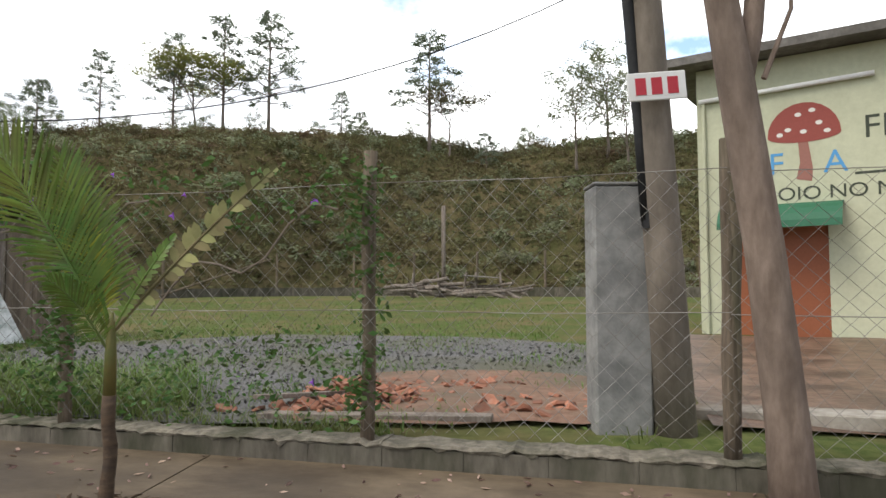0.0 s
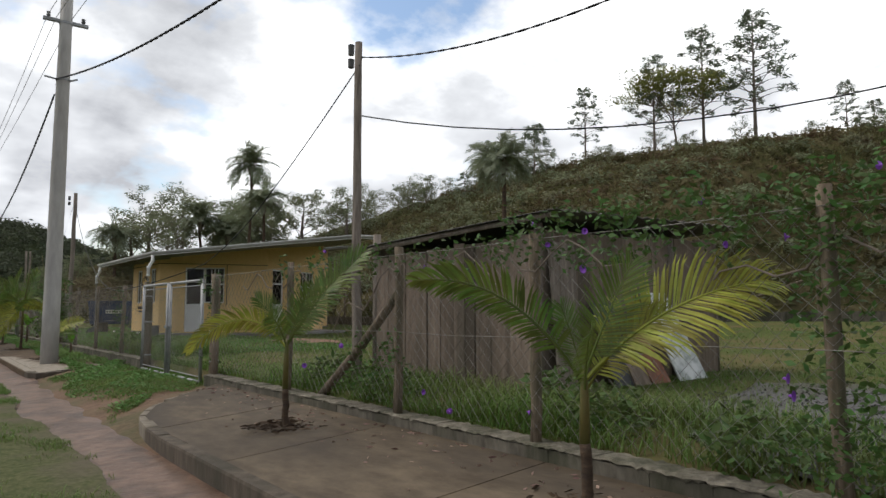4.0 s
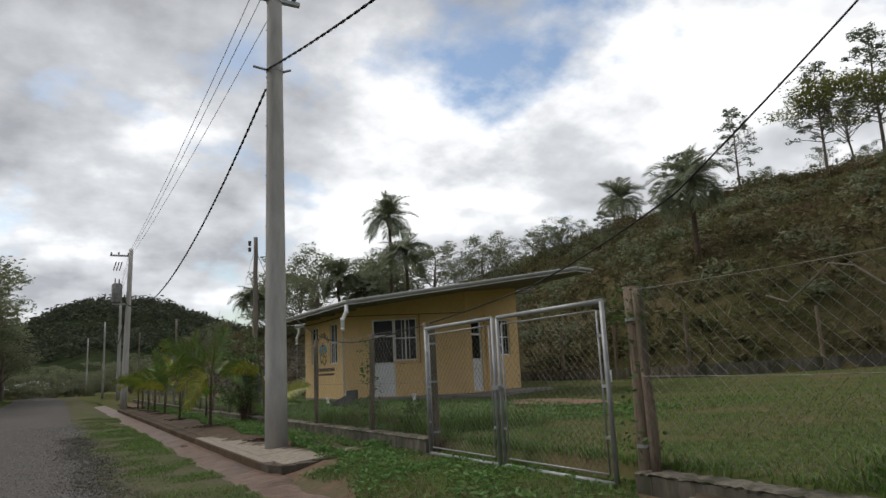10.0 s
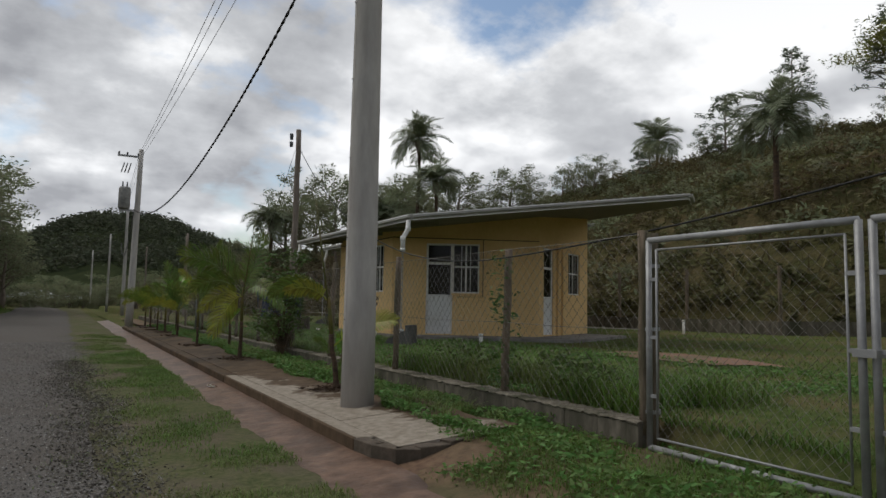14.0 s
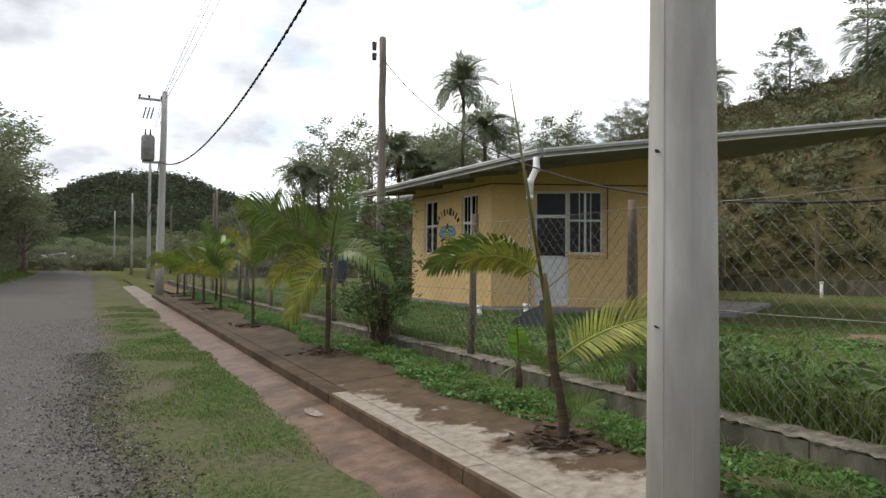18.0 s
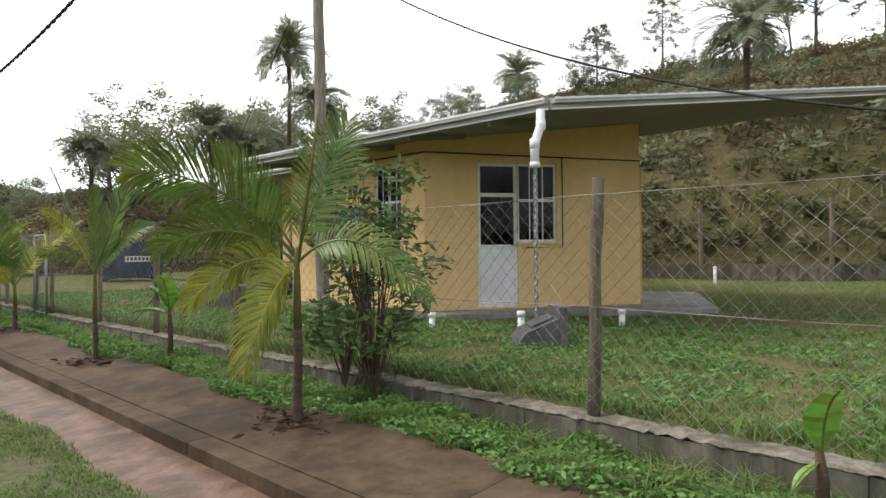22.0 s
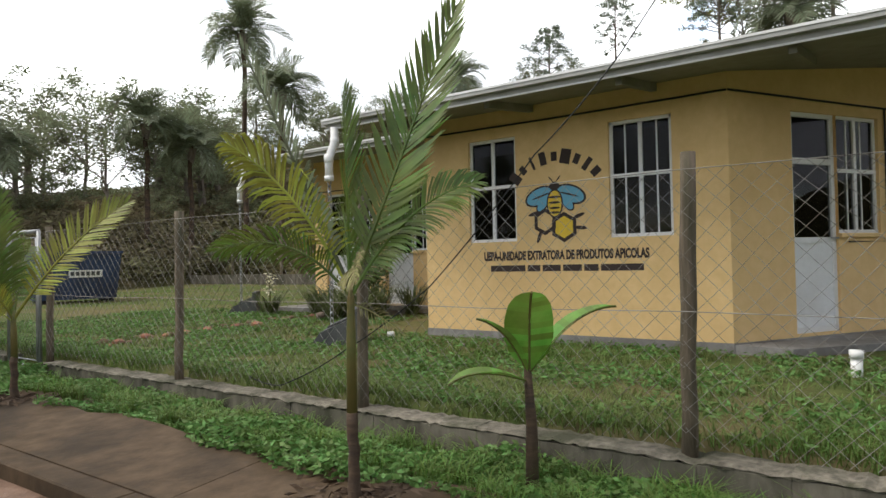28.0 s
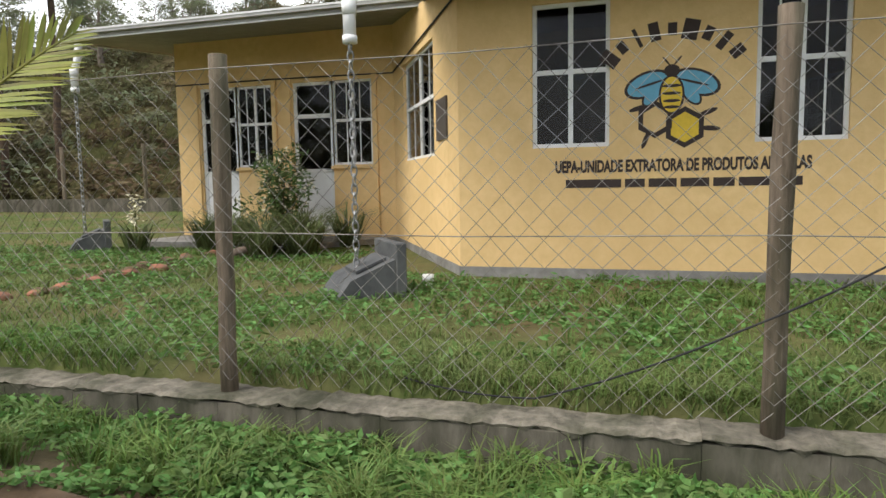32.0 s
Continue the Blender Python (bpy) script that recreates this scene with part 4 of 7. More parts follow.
# ---- house fittings ----
def downpipe(x, y, z_end, x_top, z_top, box_at, label):
    th = thing("downpipe", label, "downpipe")
    mid = (z_top + z_end) / 2
    p = [(x_top, y, z_top), (x_top, y, z_top - 0.17), (x, y, z_end + 0.22), (x, y, z_end)]
    part("pipe", G().tube(p, 0.048, 14), m_white, th, "white plastic pipe", True)
    for q in (p[1], p[2]):
        part("elbow", G().tube([(q[0], q[1], q[2] + 0.05), q, (q[0], q[1], q[2] - 0.05)], 0.054, 14), m_white, th, smooth=True)
    part("socket", G().tube([(x, y, z_end + 0.02), (x, y, z_end - 0.035)], 0.055, 14), m_white, th, smooth=True)
    z = z_end - 0.03
    n = 0
    r0, wire = 0.026, 0.008
    links = []
    for s in (0, 1):
        g = G()
        pts = []
        for k in range(9):
            a = 2 * math.pi * k / 8
            c, d = 0.024 * math.cos(a), 0.046 * math.sin(a)
            pts.append((c, 0, d) if s == 0 else (0, c, d))
        g.tube(pts, wire, 5, False)
        links.append(g.mesh("chain_link", m_galv, True))
    while z > box_at:
        ob = part("chain_link", links[n % 2], m_galv, th)
        ob.location = (x, y, z - 0.03)
        z -= 0.070
        n += 1
    return th


downpipe(6.69, 31.78, 2.27, 6.80, 2.87, 0.56, "white downpipe from the eave ending in a rain chain")
downpipe(6.64, 38.82, 2.27, 6.74, 2.87, 0.52, "white downpipe from the eave ending in a rain chain")
downpipe(9.30, 44.05, 2.52, 9.40, 3.18, 0.52, "white downpipe on the rear wing with a rain chain")


def catch_basin(x, y, turn):
    th = thing("catch_basin", "dark grey concrete rain basin on the lawn", "rain basin", pose(x, y, 0.30, 0, 0, turn) @ Matrix.Diagonal((0.85, 0.85, 1, 1)))
    part("basin", G().hexa([(-0.38, -0.34, 0), (0.20, -0.34, 0), (0.20, 0.34, 0), (-0.38, 0.34, 0), (-0.20, -0.34, 0.20), (0.20, -0.34, 0.34), (0.20, 0.34, 0.34), (-0.20, 0.34, 0.20)]), m_dark, th)
    part("back_slab", G().box(0.203, 0.30, -0.36, 0.36, 0, 0.46, None, 0.01), m_dark, th)
    part("lid", G().hexa([(-0.12, -0.22, 0.236), (0.15, -0.22, 0.33), (0.15, 0.22, 0.33), (-0.12, 0.22, 0.236), (-0.12, -0.22, 0.256), (0.15, -0.22, 0.35), (0.15, 0.22, 0.35), (-0.12, 0.22, 0.256)]), m_dark, th)
    return th


catch_basin(6.68, 31.76, -42)
catch_basin(6.72, 38.80, -52)
catch_basin(9.38, 44.05, -45)


def pipe_stub(x, y, top):
    th = thing("pipe_stub", "short white plastic vent pipe standing in the lawn", "vent pipe", pose(x, y, 0), "vent pipes round the house")
    part("pipe", G().tube([(0, 0, 0.25), (0, 0, top - 0.05)], 0.04, 12), m_white, th, smooth=True)
    part("cap", G().tube([(0, 0, top - 0.06), (0, 0, top)], 0.049, 12), m_white, th, smooth=True)


for x, y, t in ((6.94, 33.65, 0.55), (8.66, 31.9, 0.57), (6.88, 32.14, 0.66), (18.1, 34.7, 0.85), (7.25, 38.45, 0.44)):
    pipe_stub(x, y, t)


def wall_path(m, pts, r, name, label):
    return solid(name, G().tube([m @ Vector(p) for p in pts], r, 6), m_black, label, "cable", "")


wall_path(FRONT, [(0.0, 2.83, 0.014), (1.8, 2.82, 0.014), (3.62, 2.83, 0.014)], 0.011, "wall_cable", "black cable fixed along the yellow wall")
wall_path(SIDEWALL, [(0.0, 2.83, 0.014), (2.2, 2.80, 0.014), (3.62, 2.78, 0.014)], 0.011, "wall_cable", "black cable fixed along the yellow wall")
wall_path(SIDEWALL, [(2.24, 2.80, 0.016), (2.24, 1.38, 0.016), (1.62, 1.38, 0.016)], 0.010, "conduit", "black conduit beside the window")
wall_path(CHAMFER, [(3.62, 2.83, 0.014), (1.6, 2.78, 0.014), (0.0, 2.74, 0.014)], 0.011, "wall_cable", "black cable fixed along the yellow wall")
wall_path(WING, [(0.0, 2.76, 0.014), (1.8, 2.76, 0.014), (3.6, 2.74, 0.014)], 0.011, "wall_cable", "black cable fixed along the yellow wall")
solid("plaque", G().box(2.78, 3.22, 1.62, 2.02, 0.003, 0.02, CHAMFER), flat_mat("bronze_plaque", (0.10, 0.085, 0.075), 0.4), "dark metal plaque beside the window", "plaque")
for m, u0, u1 in ((SIDEWALL, 1.5, 2.15), (WING, 1.07, 1.69), (WING, 2.67, 3.29)):
    solid("window_sill", G().box(u0 - 0.03, u1 + 0.05, 1.425, 1.465, 0.003, 0.05, m, 0.004), m_yellow, "narrow yellow rendered window sill", "sill", "structure")
for u in (0.36, 1.72, 1.96, 3.33):
    solid("wall_pilaster", G().box(u - 0.035, u + 0.035, 0.44, 2.74, 0.002, 0.035, WING), m_yellow, "slim yellow rendered door surround", "surround", "structure")
for u in (1.2, 1.55):
    m = Matrix.Translation(Vector((H1[2][0], H1[2][1], 0))) @ Matrix.Rotation(math.atan2(H1[3][1] - H1[2][1], H1[3][0] - H1[2][0]), 4, "Z")
    solid("wall_pilaster", G().box(u - 0.05, u + 0.05, -0.06, -0.002, 0.44, 2.75, m), m_yellow, "slim yellow rendered upright on the wall", "surround", "structure")

# painted sign on the front wall
m_ink = flat_mat("sign_brown_paint", (0.05, 0.035, 0.03), 0.7)
m_bluep = flat_mat("sign_blue_paint", (0.16, 0.42, 0.58), 0.7)
m_gold = flat_mat("sign_yellow_paint", (0.80, 0.55, 0.06), 0.7)
sign = thing("painted_sign", "hand-painted bee and honeycomb sign on the yellow wall", "mural", FRONT)


def plate(name, pts, mat, d, parent=None):
    """A flat painted shape lying d in front of the wall."""
    n = len(pts)
    g = G()
    g.v = [(x, y, 0.0015) for x, y in pts] + [(x, y, d) for x, y in pts]
    g.f = [tuple(range(n, 2 * n))] + [(i, (i + 1) % n, n + (i + 1) % n, n + i) for i in range(n)]
    return part(name, g, mat, parent or sign)


def oval(cx, cy, a, b, rot, k=20):
    c, s = math.cos(radians(rot)), math.sin(radians(rot))
    return [(cx + a * math.cos(2 * math.pi * i / k) * c - b * math.sin(2 * math.pi * i / k) * s, cy + a * math.cos(2 * math.pi * i / k) * s + b * math.sin(2 * math.pi * i / k) * c) for i in range(k)]


def glyphs(bodies, size):
    """Meshes of the words in the built-in font, each with its least and greatest x."""
    tmp = {}
    for body in dict.fromkeys(bodies):
        cu = bpy.data.curves.new("glyphs", "FONT")
        cu.body, cu.size, cu.extrude, cu.offset = body, size, 0.0012, 0.006 * (size < 0.2)
        tmp[body] = bpy.data.objects.new("glyphs", cu)
        scene.collection.objects.link(tmp[body])
    bpy.context.view_layer.update()
    deps = bpy.context.evaluated_depsgraph_get()
    out = {}
    for body, ob in tmp.items():
        me = bpy.data.meshes.new_from_object(ob.evaluated_get(deps))
        xs = [v.co.x for v in me.vertices]
        out[body] = (me, min(xs), max(xs))
    for ob in tmp.values():
        bpy.data.objects.remove(ob)
    return out


def text(name, body, size, x, z, mat, parent, width=0.0, d=0.004):
    """Painted words, a letter a part."""
    run = glyphs([body] + sorted(set(body) - {" "}) + [body[:i + 1] for i in range(len(body))], size)
    k = width / (run[body][2] - run[body][1]) if width else 1.0
    for i, ch in enumerate(body):
        if ch == " ":
            continue
        me = run[ch][0]
        me.materials.clear()
        me.materials.append(mat)
        part(name, me, mat, parent).matrix_basis = Matrix.Translation((x + (run[body[:i + 1]][2] - run[ch][2]) * k, z, d)) @ Matrix.Diagonal((k, 1, 1, 1))


bu, bz = 1.80, 1.95
for s in (-1, 1):
    plate("wing", oval(bu + s * 0.19, bz + 0.02, 0.19, 0.105, s * -20), m_ink, 0.003)
    plate("wing", oval(bu + s * 0.19, bz + 0.02, 0.165, 0.085, s * -20), m_bluep, 0.0045)
    plate("wing_vein", oval(bu + s * 0.17, bz + 0.02, 0.12, 0.010, s * -16), m_ink, 0.006)
    plate("lower_wing", oval(bu + s * 0.15, bz - 0.07, 0.11, 0.06, s * -52), m_ink, 0.003)
    plate("lower_wing", oval(bu + s * 0.15, bz - 0.07, 0.092, 0.045, s * -52), m_bluep, 0.0048)
    plate("antenna", oval(bu + s * 0.045, bz + 0.20, 0.045, 0.008, 90 - s * 40), m_ink, 0.003)
plate("abdomen", oval(bu, bz - 0.07, 0.10, 0.16, 0), m_ink, 0.007)
plate("abdomen", oval(bu, bz - 0.07, 0.083, 0.142, 0), m_gold, 0.0085)
for i, z in enumerate((0.0, -0.06, -0.12, -0.17)):
    plate("stripe", oval(bu, bz + z, 0.079 - 0.006 * i, 0.013, 0), m_ink, 0.010)
plate("head", oval(bu, bz + 0.12, 0.062, 0.05, 0), m_ink, 0.009)


def hexring(cx, cy, r, w, fill):
    for i in range(6):
        a, b = radians(60 * i + 30), radians(60 * i + 90)
        plate("comb_line", [(cx + (r + w) * math.cos(a), cy + (r + w) * math.sin(a)), (cx + (r + w) * math.cos(b), cy + (r + w) * math.sin(b)), (cx + (r - w) * math.cos(b), cy + (r - w) * math.sin(b)), (cx + (r - w) * math.cos(a), cy + (r - w) * math.sin(a))][::-1], m_ink, 0.0055 + 0.0002 * i)
    if fill:
        plate("comb_cell", [(cx + (r - w) * math.cos(radians(60 * i + 30)), cy + (r - w) * math.sin(radians(60 * i + 30))) for i in range(6)], m_gold, 0.003)


hexring(bu - 0.125, 1.685, 0.13, 0.022, False)
hexring(bu + 0.105, 1.615, 0.145, 0.022, True)
for dx, dz, rot in ((-0.26, 1.78, 15), (0.28, 1.73, 20), (0.30, 1.60, -5), (-0.20, 1.52, 70)):
    plate("comb_line", oval(bu + dx, dz, 0.075, 0.02, rot), m_ink, 0.0052)
# arched name above the bee, as bars of its letters' size
for i, (w, h) in enumerate(((0.10, 0.15), (0.07, 0.10), (0.03, 0.16), (0.08, 0.15), (0.07, 0.10), (0.12, 0.16), (0.07, 0.11), (0.06, 0.15), (0.08, 0.11))):
    a = radians(142 - 104 * i / 8)
    cx, cz = bu + 0.62 * math.cos(a), 1.86 + 0.54 * math.sin(a)
    rot = math.degrees(a) - 90
    c, s = math.cos(radians(rot)), math.sin(radians(rot))
    plate("name_bar", [(cx + x * c - z * s, cz + x * s + z * c) for x, z in ((-w / 2, -h / 2), (w / 2, -h / 2), (w / 2, h / 2), (-w / 2, h / 2))], m_ink, 0.004)
text("letter", "UEPA-UNIDADE EXTRATORA DE PRODUTOS APICOLAS", 0.135, 0.86, 1.268, m_ink, sign, 1.98)
x = 0.95
for w in (0.46, 0.16, 0.22, 0.22, 0.16, 0.46):
    plate("address_bar", [(x, 1.135), (x + w, 1.135), (x + w, 1.205), (x, 1.205)], m_ink, 0.004)
    x += w + 0.03


# ---- pole fittings and overhead lines ----
def crossarm(P, z, w, along=(1, 0)):
    part("crossarm", G().box(-w / 2 * along[0] - 0.04, w / 2 * along[0] + 0.04, -w / 2 * along[1] - 0.04, w / 2 * along[1] + 0.04, z, z + 0.07, None, 0.006), m_galv, P)


def insulator(P, x, y, z):
    part("insulator", G().tube([(x, y, z), (x, y, z + 0.05), (x, y, z + 0.06), (x, y, z + 0.11)], [0.02, 0.045, 0.03, 0.04], 10), m_dark, P, "dark ceramic insulator", True)


def band(P, z, r):
    part("clamp_band", G().tube([(0, 0, z), (0, 0, z + 0.05)], r, 16), m_galv, P)


band(P1, 5.90, 0.135)
band(P1, 7.10, 0.13)
band(P1, 7.72, 0.125)
crossarm(P1, 7.12, 0.75)
part("rack", G().tube([(-0.14, 0, 5.93), (-0.34, 0.0, 5.95)], 0.02, 8), m_galv, P1)
part("rack", G().tube([(0.12, 0, 5.93), (0.26, 0.0, 5.99)], 0.02, 8), m_galv, P1)
for dx in (-0.32, 0.0, 0.32):
    insulator(P1, dx, 0, 7.19)
for th_ in (192, 238):
    cs, sn = math.cos(radians(th_)), math.sin(radians(th_))
    part("mould_seam", G().tube([(cs * 0.1662, sn * 0.1662, 0.0), (cs * 0.1132, sn * 0.1132, 7.9)], 0.0016, 5), m_pole, P1, "thin cast seam")
for i in range(9):
    part("inspection_hole", G().tube([(-0.1633 + 0.0063 * i * 0.8, -0.0, 1.0 + 0.8 * i), (-0.1625 + 0.0063 * i * 0.8, 0.0, 1.0 + 0.8 * i + 0.001)], 0.014, 8), m_dark, P1)
trafo = part("transformer", G().tube([(-0.42, 0, 4.75), (-0.42, 0, 4.8), (-0.42, 0, 5.55), (-0.42, 0, 5.62)], [0.19, 0.22, 0.22, 0.17], 16), m_grey, P2, "grey pole-mounted transformer", True)
for dx in (-0.5, -0.34):
    part("bushing", G().tube([(dx, 0.05, 5.6), (dx, 0.05, 5.85)], [0.035, 0.02], 8), m_dark, trafo)
part("support_arm", G().box(-0.6, 0.05, -0.04, 0.04, 4.66, 4.74), m_galv, P2)
part("support_arm", G().box(-0.75, 0.1, -0.04, 0.04, 6.85, 6.92), m_galv, P2)
for dx in (-0.7, -0.4, 0.0):
    insulator(P2, dx, 0, 6.92)
for k in range(3):
    part("fuse_cutout", G().tube([(-0.25 - 0.12 * k, 0, 6.6), (-0.35 - 0.12 * k, 0, 6.2)], 0.025, 6), m_dark, P2)


def cable(points, sag, r=0.012, mat=None, label="black overhead cable", twist=False):
    """A hanging line between fixed points."""
    g = G()
    for a, b in zip(points, points[1:]):
        a, b = Vector(a), Vector(b)
        k = 22 if not twist else int((b - a).length / 0.07)
        pts = [a.lerp(b, i / k) - Vector((0, 0, sag * 4 * (i / k) * (1 - i / k))) for i in range(k + 1)]
        if not twist:
            g.tube(pts, r, 5, False)
            continue
        n = (b - a).cross(Vector((0, 0, 1))).normalized()
        for ph in (0.0, math.pi):
            g.tube([p + (n * math.cos(i * 1.15 + ph) + Vector((0, 0, math.sin(i * 1.15 + ph)))) * r * 0.5 for i, p in enumerate(pts)], r * 0.62, 4, False)
    return solid("overhead_cable", g, mat or m_black, label, "cable", smooth=True)


PT1, PT2 = (3.22, 25.8, 5.95), (3.1, 48.9, 4.4)
cable([(4.9, 6.75, 5.6), (3.22, 25.8, 5.92)], 0.90, 0.020, label="thick twisted black overhead cable", twist=True)
cable([(3.22, 25.8, 5.60), (3.0, 48.9, 4.75), (3.9, 70, 5.0)], 1.32, 0.020, label="thick twisted black overhead cable", twist=True)
for x1, x2 in ((3.02, 3.08), (3.18, 3.14), (3.45, 3.24)):
    cable([(x1 + 0.9, 4.0, 7.3), (x1, 25.8, 7.22), (x2, 48.9, 7.04), (x2 + 0.8, 70, 7.4)], 0.16, 0.007, m_galv, "thin grey overhead wire")
P3T, P4T = (5.20, 17.2, 4.22), (4.83, 33.1, 4.6)
cable([(4.93, 6.7, 4.75), (5.17, 17.0, 4.16)], 0.98, 0.010, label="black service cable to the wooden pole", twist=True)
cable([(5.17, 17.04, 4.08), (4.86, 19.5, 2.46), (4.98, 21.7, 1.98), (4.47, 24.9, 1.62)], 0.04, 0.008, label="slack black cable from the pole to the fence")
cable([(4.87, 33.1, 4.4), (4.47, 24.9, 1.62)], 0.75, 0.008, label="slack wire from pole to fence")
cable([(5.18, 17.0, 3.46), (10.63, 5.0, 6.4)], 1.68, 0.008, label="thin black service cable")
cable([(4.80, 33.1, 4.3), (4.55, 34.45, 2.36), (4.40, 34.9, 1.85), (4.40, 35.65, 1.12), (4.40, 36.4, 0.68), (4.44, 37.1, 0.38), (4.62, 37.7, 0.37)], 0.02, 0.0042, label="loose black cable trailing from the pole over the fence")
for P, x in ((P3, -0.06), (P4, -0.08)):
    top = 3.95 if P is P3 else 4.3
    part("insulator", G().tube([(x - 0.05, 0, top - 0.15), (x - 0.05, 0, top - 0.03)], [0.035, 0.04], 8), m_dark, P)
    part("insulator", G().tube([(x - 0.05, 0, top - 0.3), (x - 0.05, 0, top - 0.2)], [0.035, 0.04], 8), m_dark, P)
# more poles down the lane
for x, y, h, r in ((4.2, 70, 7.6, 0.13), (4.3, 92, 7.5, 0.12), (5.2, 84, 6.5, 0.12), (3.6, 118, 7.5, 0.12)):
    concrete_pole("utility_pole", x, y, h, r, r * 0.6, label="distant pale concrete utility pole")
for x, y, h in ((6.4, 58, 4.6), (7.5, 66, 5.2), (6.0, 75, 5)):
    wood_pole(x, y, 0.2, h, 0.08, (0, 0), "distant dark wooden pole")


# ---- plants ----
def polys(name, V, k, mat):
    """A mesh of loose k-sided faces from an array of corner points."""
    V = np.asarray(V, dtype=np.float32).reshape(-1, 3)
    n = len(V)
    me = bpy.data.meshes.new(name)
    me.vertices.add(n)
    me.vertices.foreach_set("co", V.ravel())
    me.loops.add(n)
    me.loops.foreach_set("vertex_index", np.arange(n, dtype=np.int32))
    me.polygons.add(n // k)
    me.polygons.foreach_set("loop_start", np.arange(0, n, k, dtype=np.int32))
    me.materials.append(mat)
    me.update(calc_edges=True)
    return me


def unit(rs, n):
    v = rs.normal(size=(n, 3))
    return v / np.linalg.norm(v, axis=1, keepdims=True)


def leaf_quads(rs, P, size, elong=1.7, flat=0.5):
    """Diamond leaves at the points P, tipped at random."""
    n = len(P)
    a = unit(rs, n)
    a[:, 2] *= flat
    a /= np.linalg.norm(a, axis=1, keepdims=True)
    b = np.cross(a, unit(rs, n))
    b /= np.linalg.norm(b, axis=1, keepdims=True) + 1e-6
    s = size * rs.uniform(0.6, 1.3, (n, 1))
    return np.stack([P - a * s * elong, P + b * s * 0.55, P + a * s * elong, P - b * s * 0.55], 1)


def clouds(rs, centres, radius, per, squash=0.7):
    c = np.repeat(np.asarray(centres, float), per, 0)
    r = np.repeat(np.broadcast_to(np.asarray(radius, float), (len(centres),)), per)[:, None]
    d = unit(rs, len(c)) * rs.uniform(0.25, 1.0, (len(c), 1)) ** 0.6
    d[:, 2] *= squash
    return c + d * r


# palms
def frond_mesh(L, droop, n, wl, width, mat, seed, ragged_=0.0, twist=0.0):
    """A feather leaf that leaves the origin along +x and arches down."""
    r = random.Random(seed)
    k = 14
    pts, ang, p = [], [], Vector((0, 0, 0))
    for i in range(k + 1):
        s = i / k
        a = -droop * s ** 1.5
        pts.append(p.copy())
        ang.append(a)
        p = p + Vector((math.cos(a), 0, math.sin(a))) * L / k
    g = G().tube(pts, [0.008 * L * (1 - 0.85 * i / k) + 0.002 for i in range(k + 1)], 5)
    for side in (-1, 1):
        for i in range(n):
            s = (0.10 if mat is m_palm_dark else 0.22) + (0.89 if mat is m_palm_dark else 0.77) * (i + r.uniform(-0.3, 0.3)) / n
            if r.random() < ragged_:
                continue
            s = min(max(s, 0.05), 0.995)
            f = s * k
            j = min(int(f), k - 1)
            o = pts[j].lerp(pts[j + 1], f - j)
            a = ang[j]
            T, U = Vector((math.cos(a), 0, math.sin(a))), Vector((-math.sin(a), 0, math.cos(a)))
            S = Vector((0, side * math.cos(radians(twist)), 0)) + U * side * math.sin(radians(twist))
            ll = wl * L * (0.35 + 0.65 * math.sin(math.pi * min(1, 0.22 + 0.70 * s))) * r.uniform(0.9, 1.08)
            phi = radians(66 - 30 * s + r.uniform(-5, 5))
            d = (T * math.cos(phi) + S * math.sin(phi) + U * (0.30 - 0.15 * s)).normalized()
            wv = (T - d * T.dot(d)).normalized() * width
            q1 = o + d * ll * 0.45
            sag_ = 0.2 + 0.34 * droop
            q2 = q1 + (d + Vector((0, 0, -0.35 - r.uniform(0, 0.3))) * sag_).normalized() * ll * 0.33
            q3 = q2 + (d + Vector((0, 0, -0.8 - r.uniform(0, 0.5))) * sag_).normalized() * ll * 0.24
            m = len(g.v)
            g.v += [tuple(o - wv * 0.35), tuple(o + wv * 0.35), tuple(q1 - wv), tuple(q1 + wv), tuple(q2 - wv * 0.62), tuple(q2 + wv * 0.62), tuple(q3)]
            g.f += [(m, m + 1, m + 3, m + 2), (m + 2, m + 3, m + 5, m + 4), (m + 4, m + 5, m + 6)]
    return g.mesh("frond", mat)


FROND = {("d", dr): frond_mesh(1.0, dr, 34, 0.40, 0.011, m_palm_dark, int(dr * 10) + 100, 0.04) for dr in (0.5, 1.1, 1.8)}
m_drypalm = M("dry_palm_leaf", (0.20, 0.17, 0.07), (0.33, 0.29, 0.14), 6, 0.8, 0.1, (0.12, 0.14, 0.05), 2.0, leaf=0.15)
PALM_MATS = {"g": m_palm, "y": m_palm_yel, "d": m_palm_dark, "x": m_drypalm}


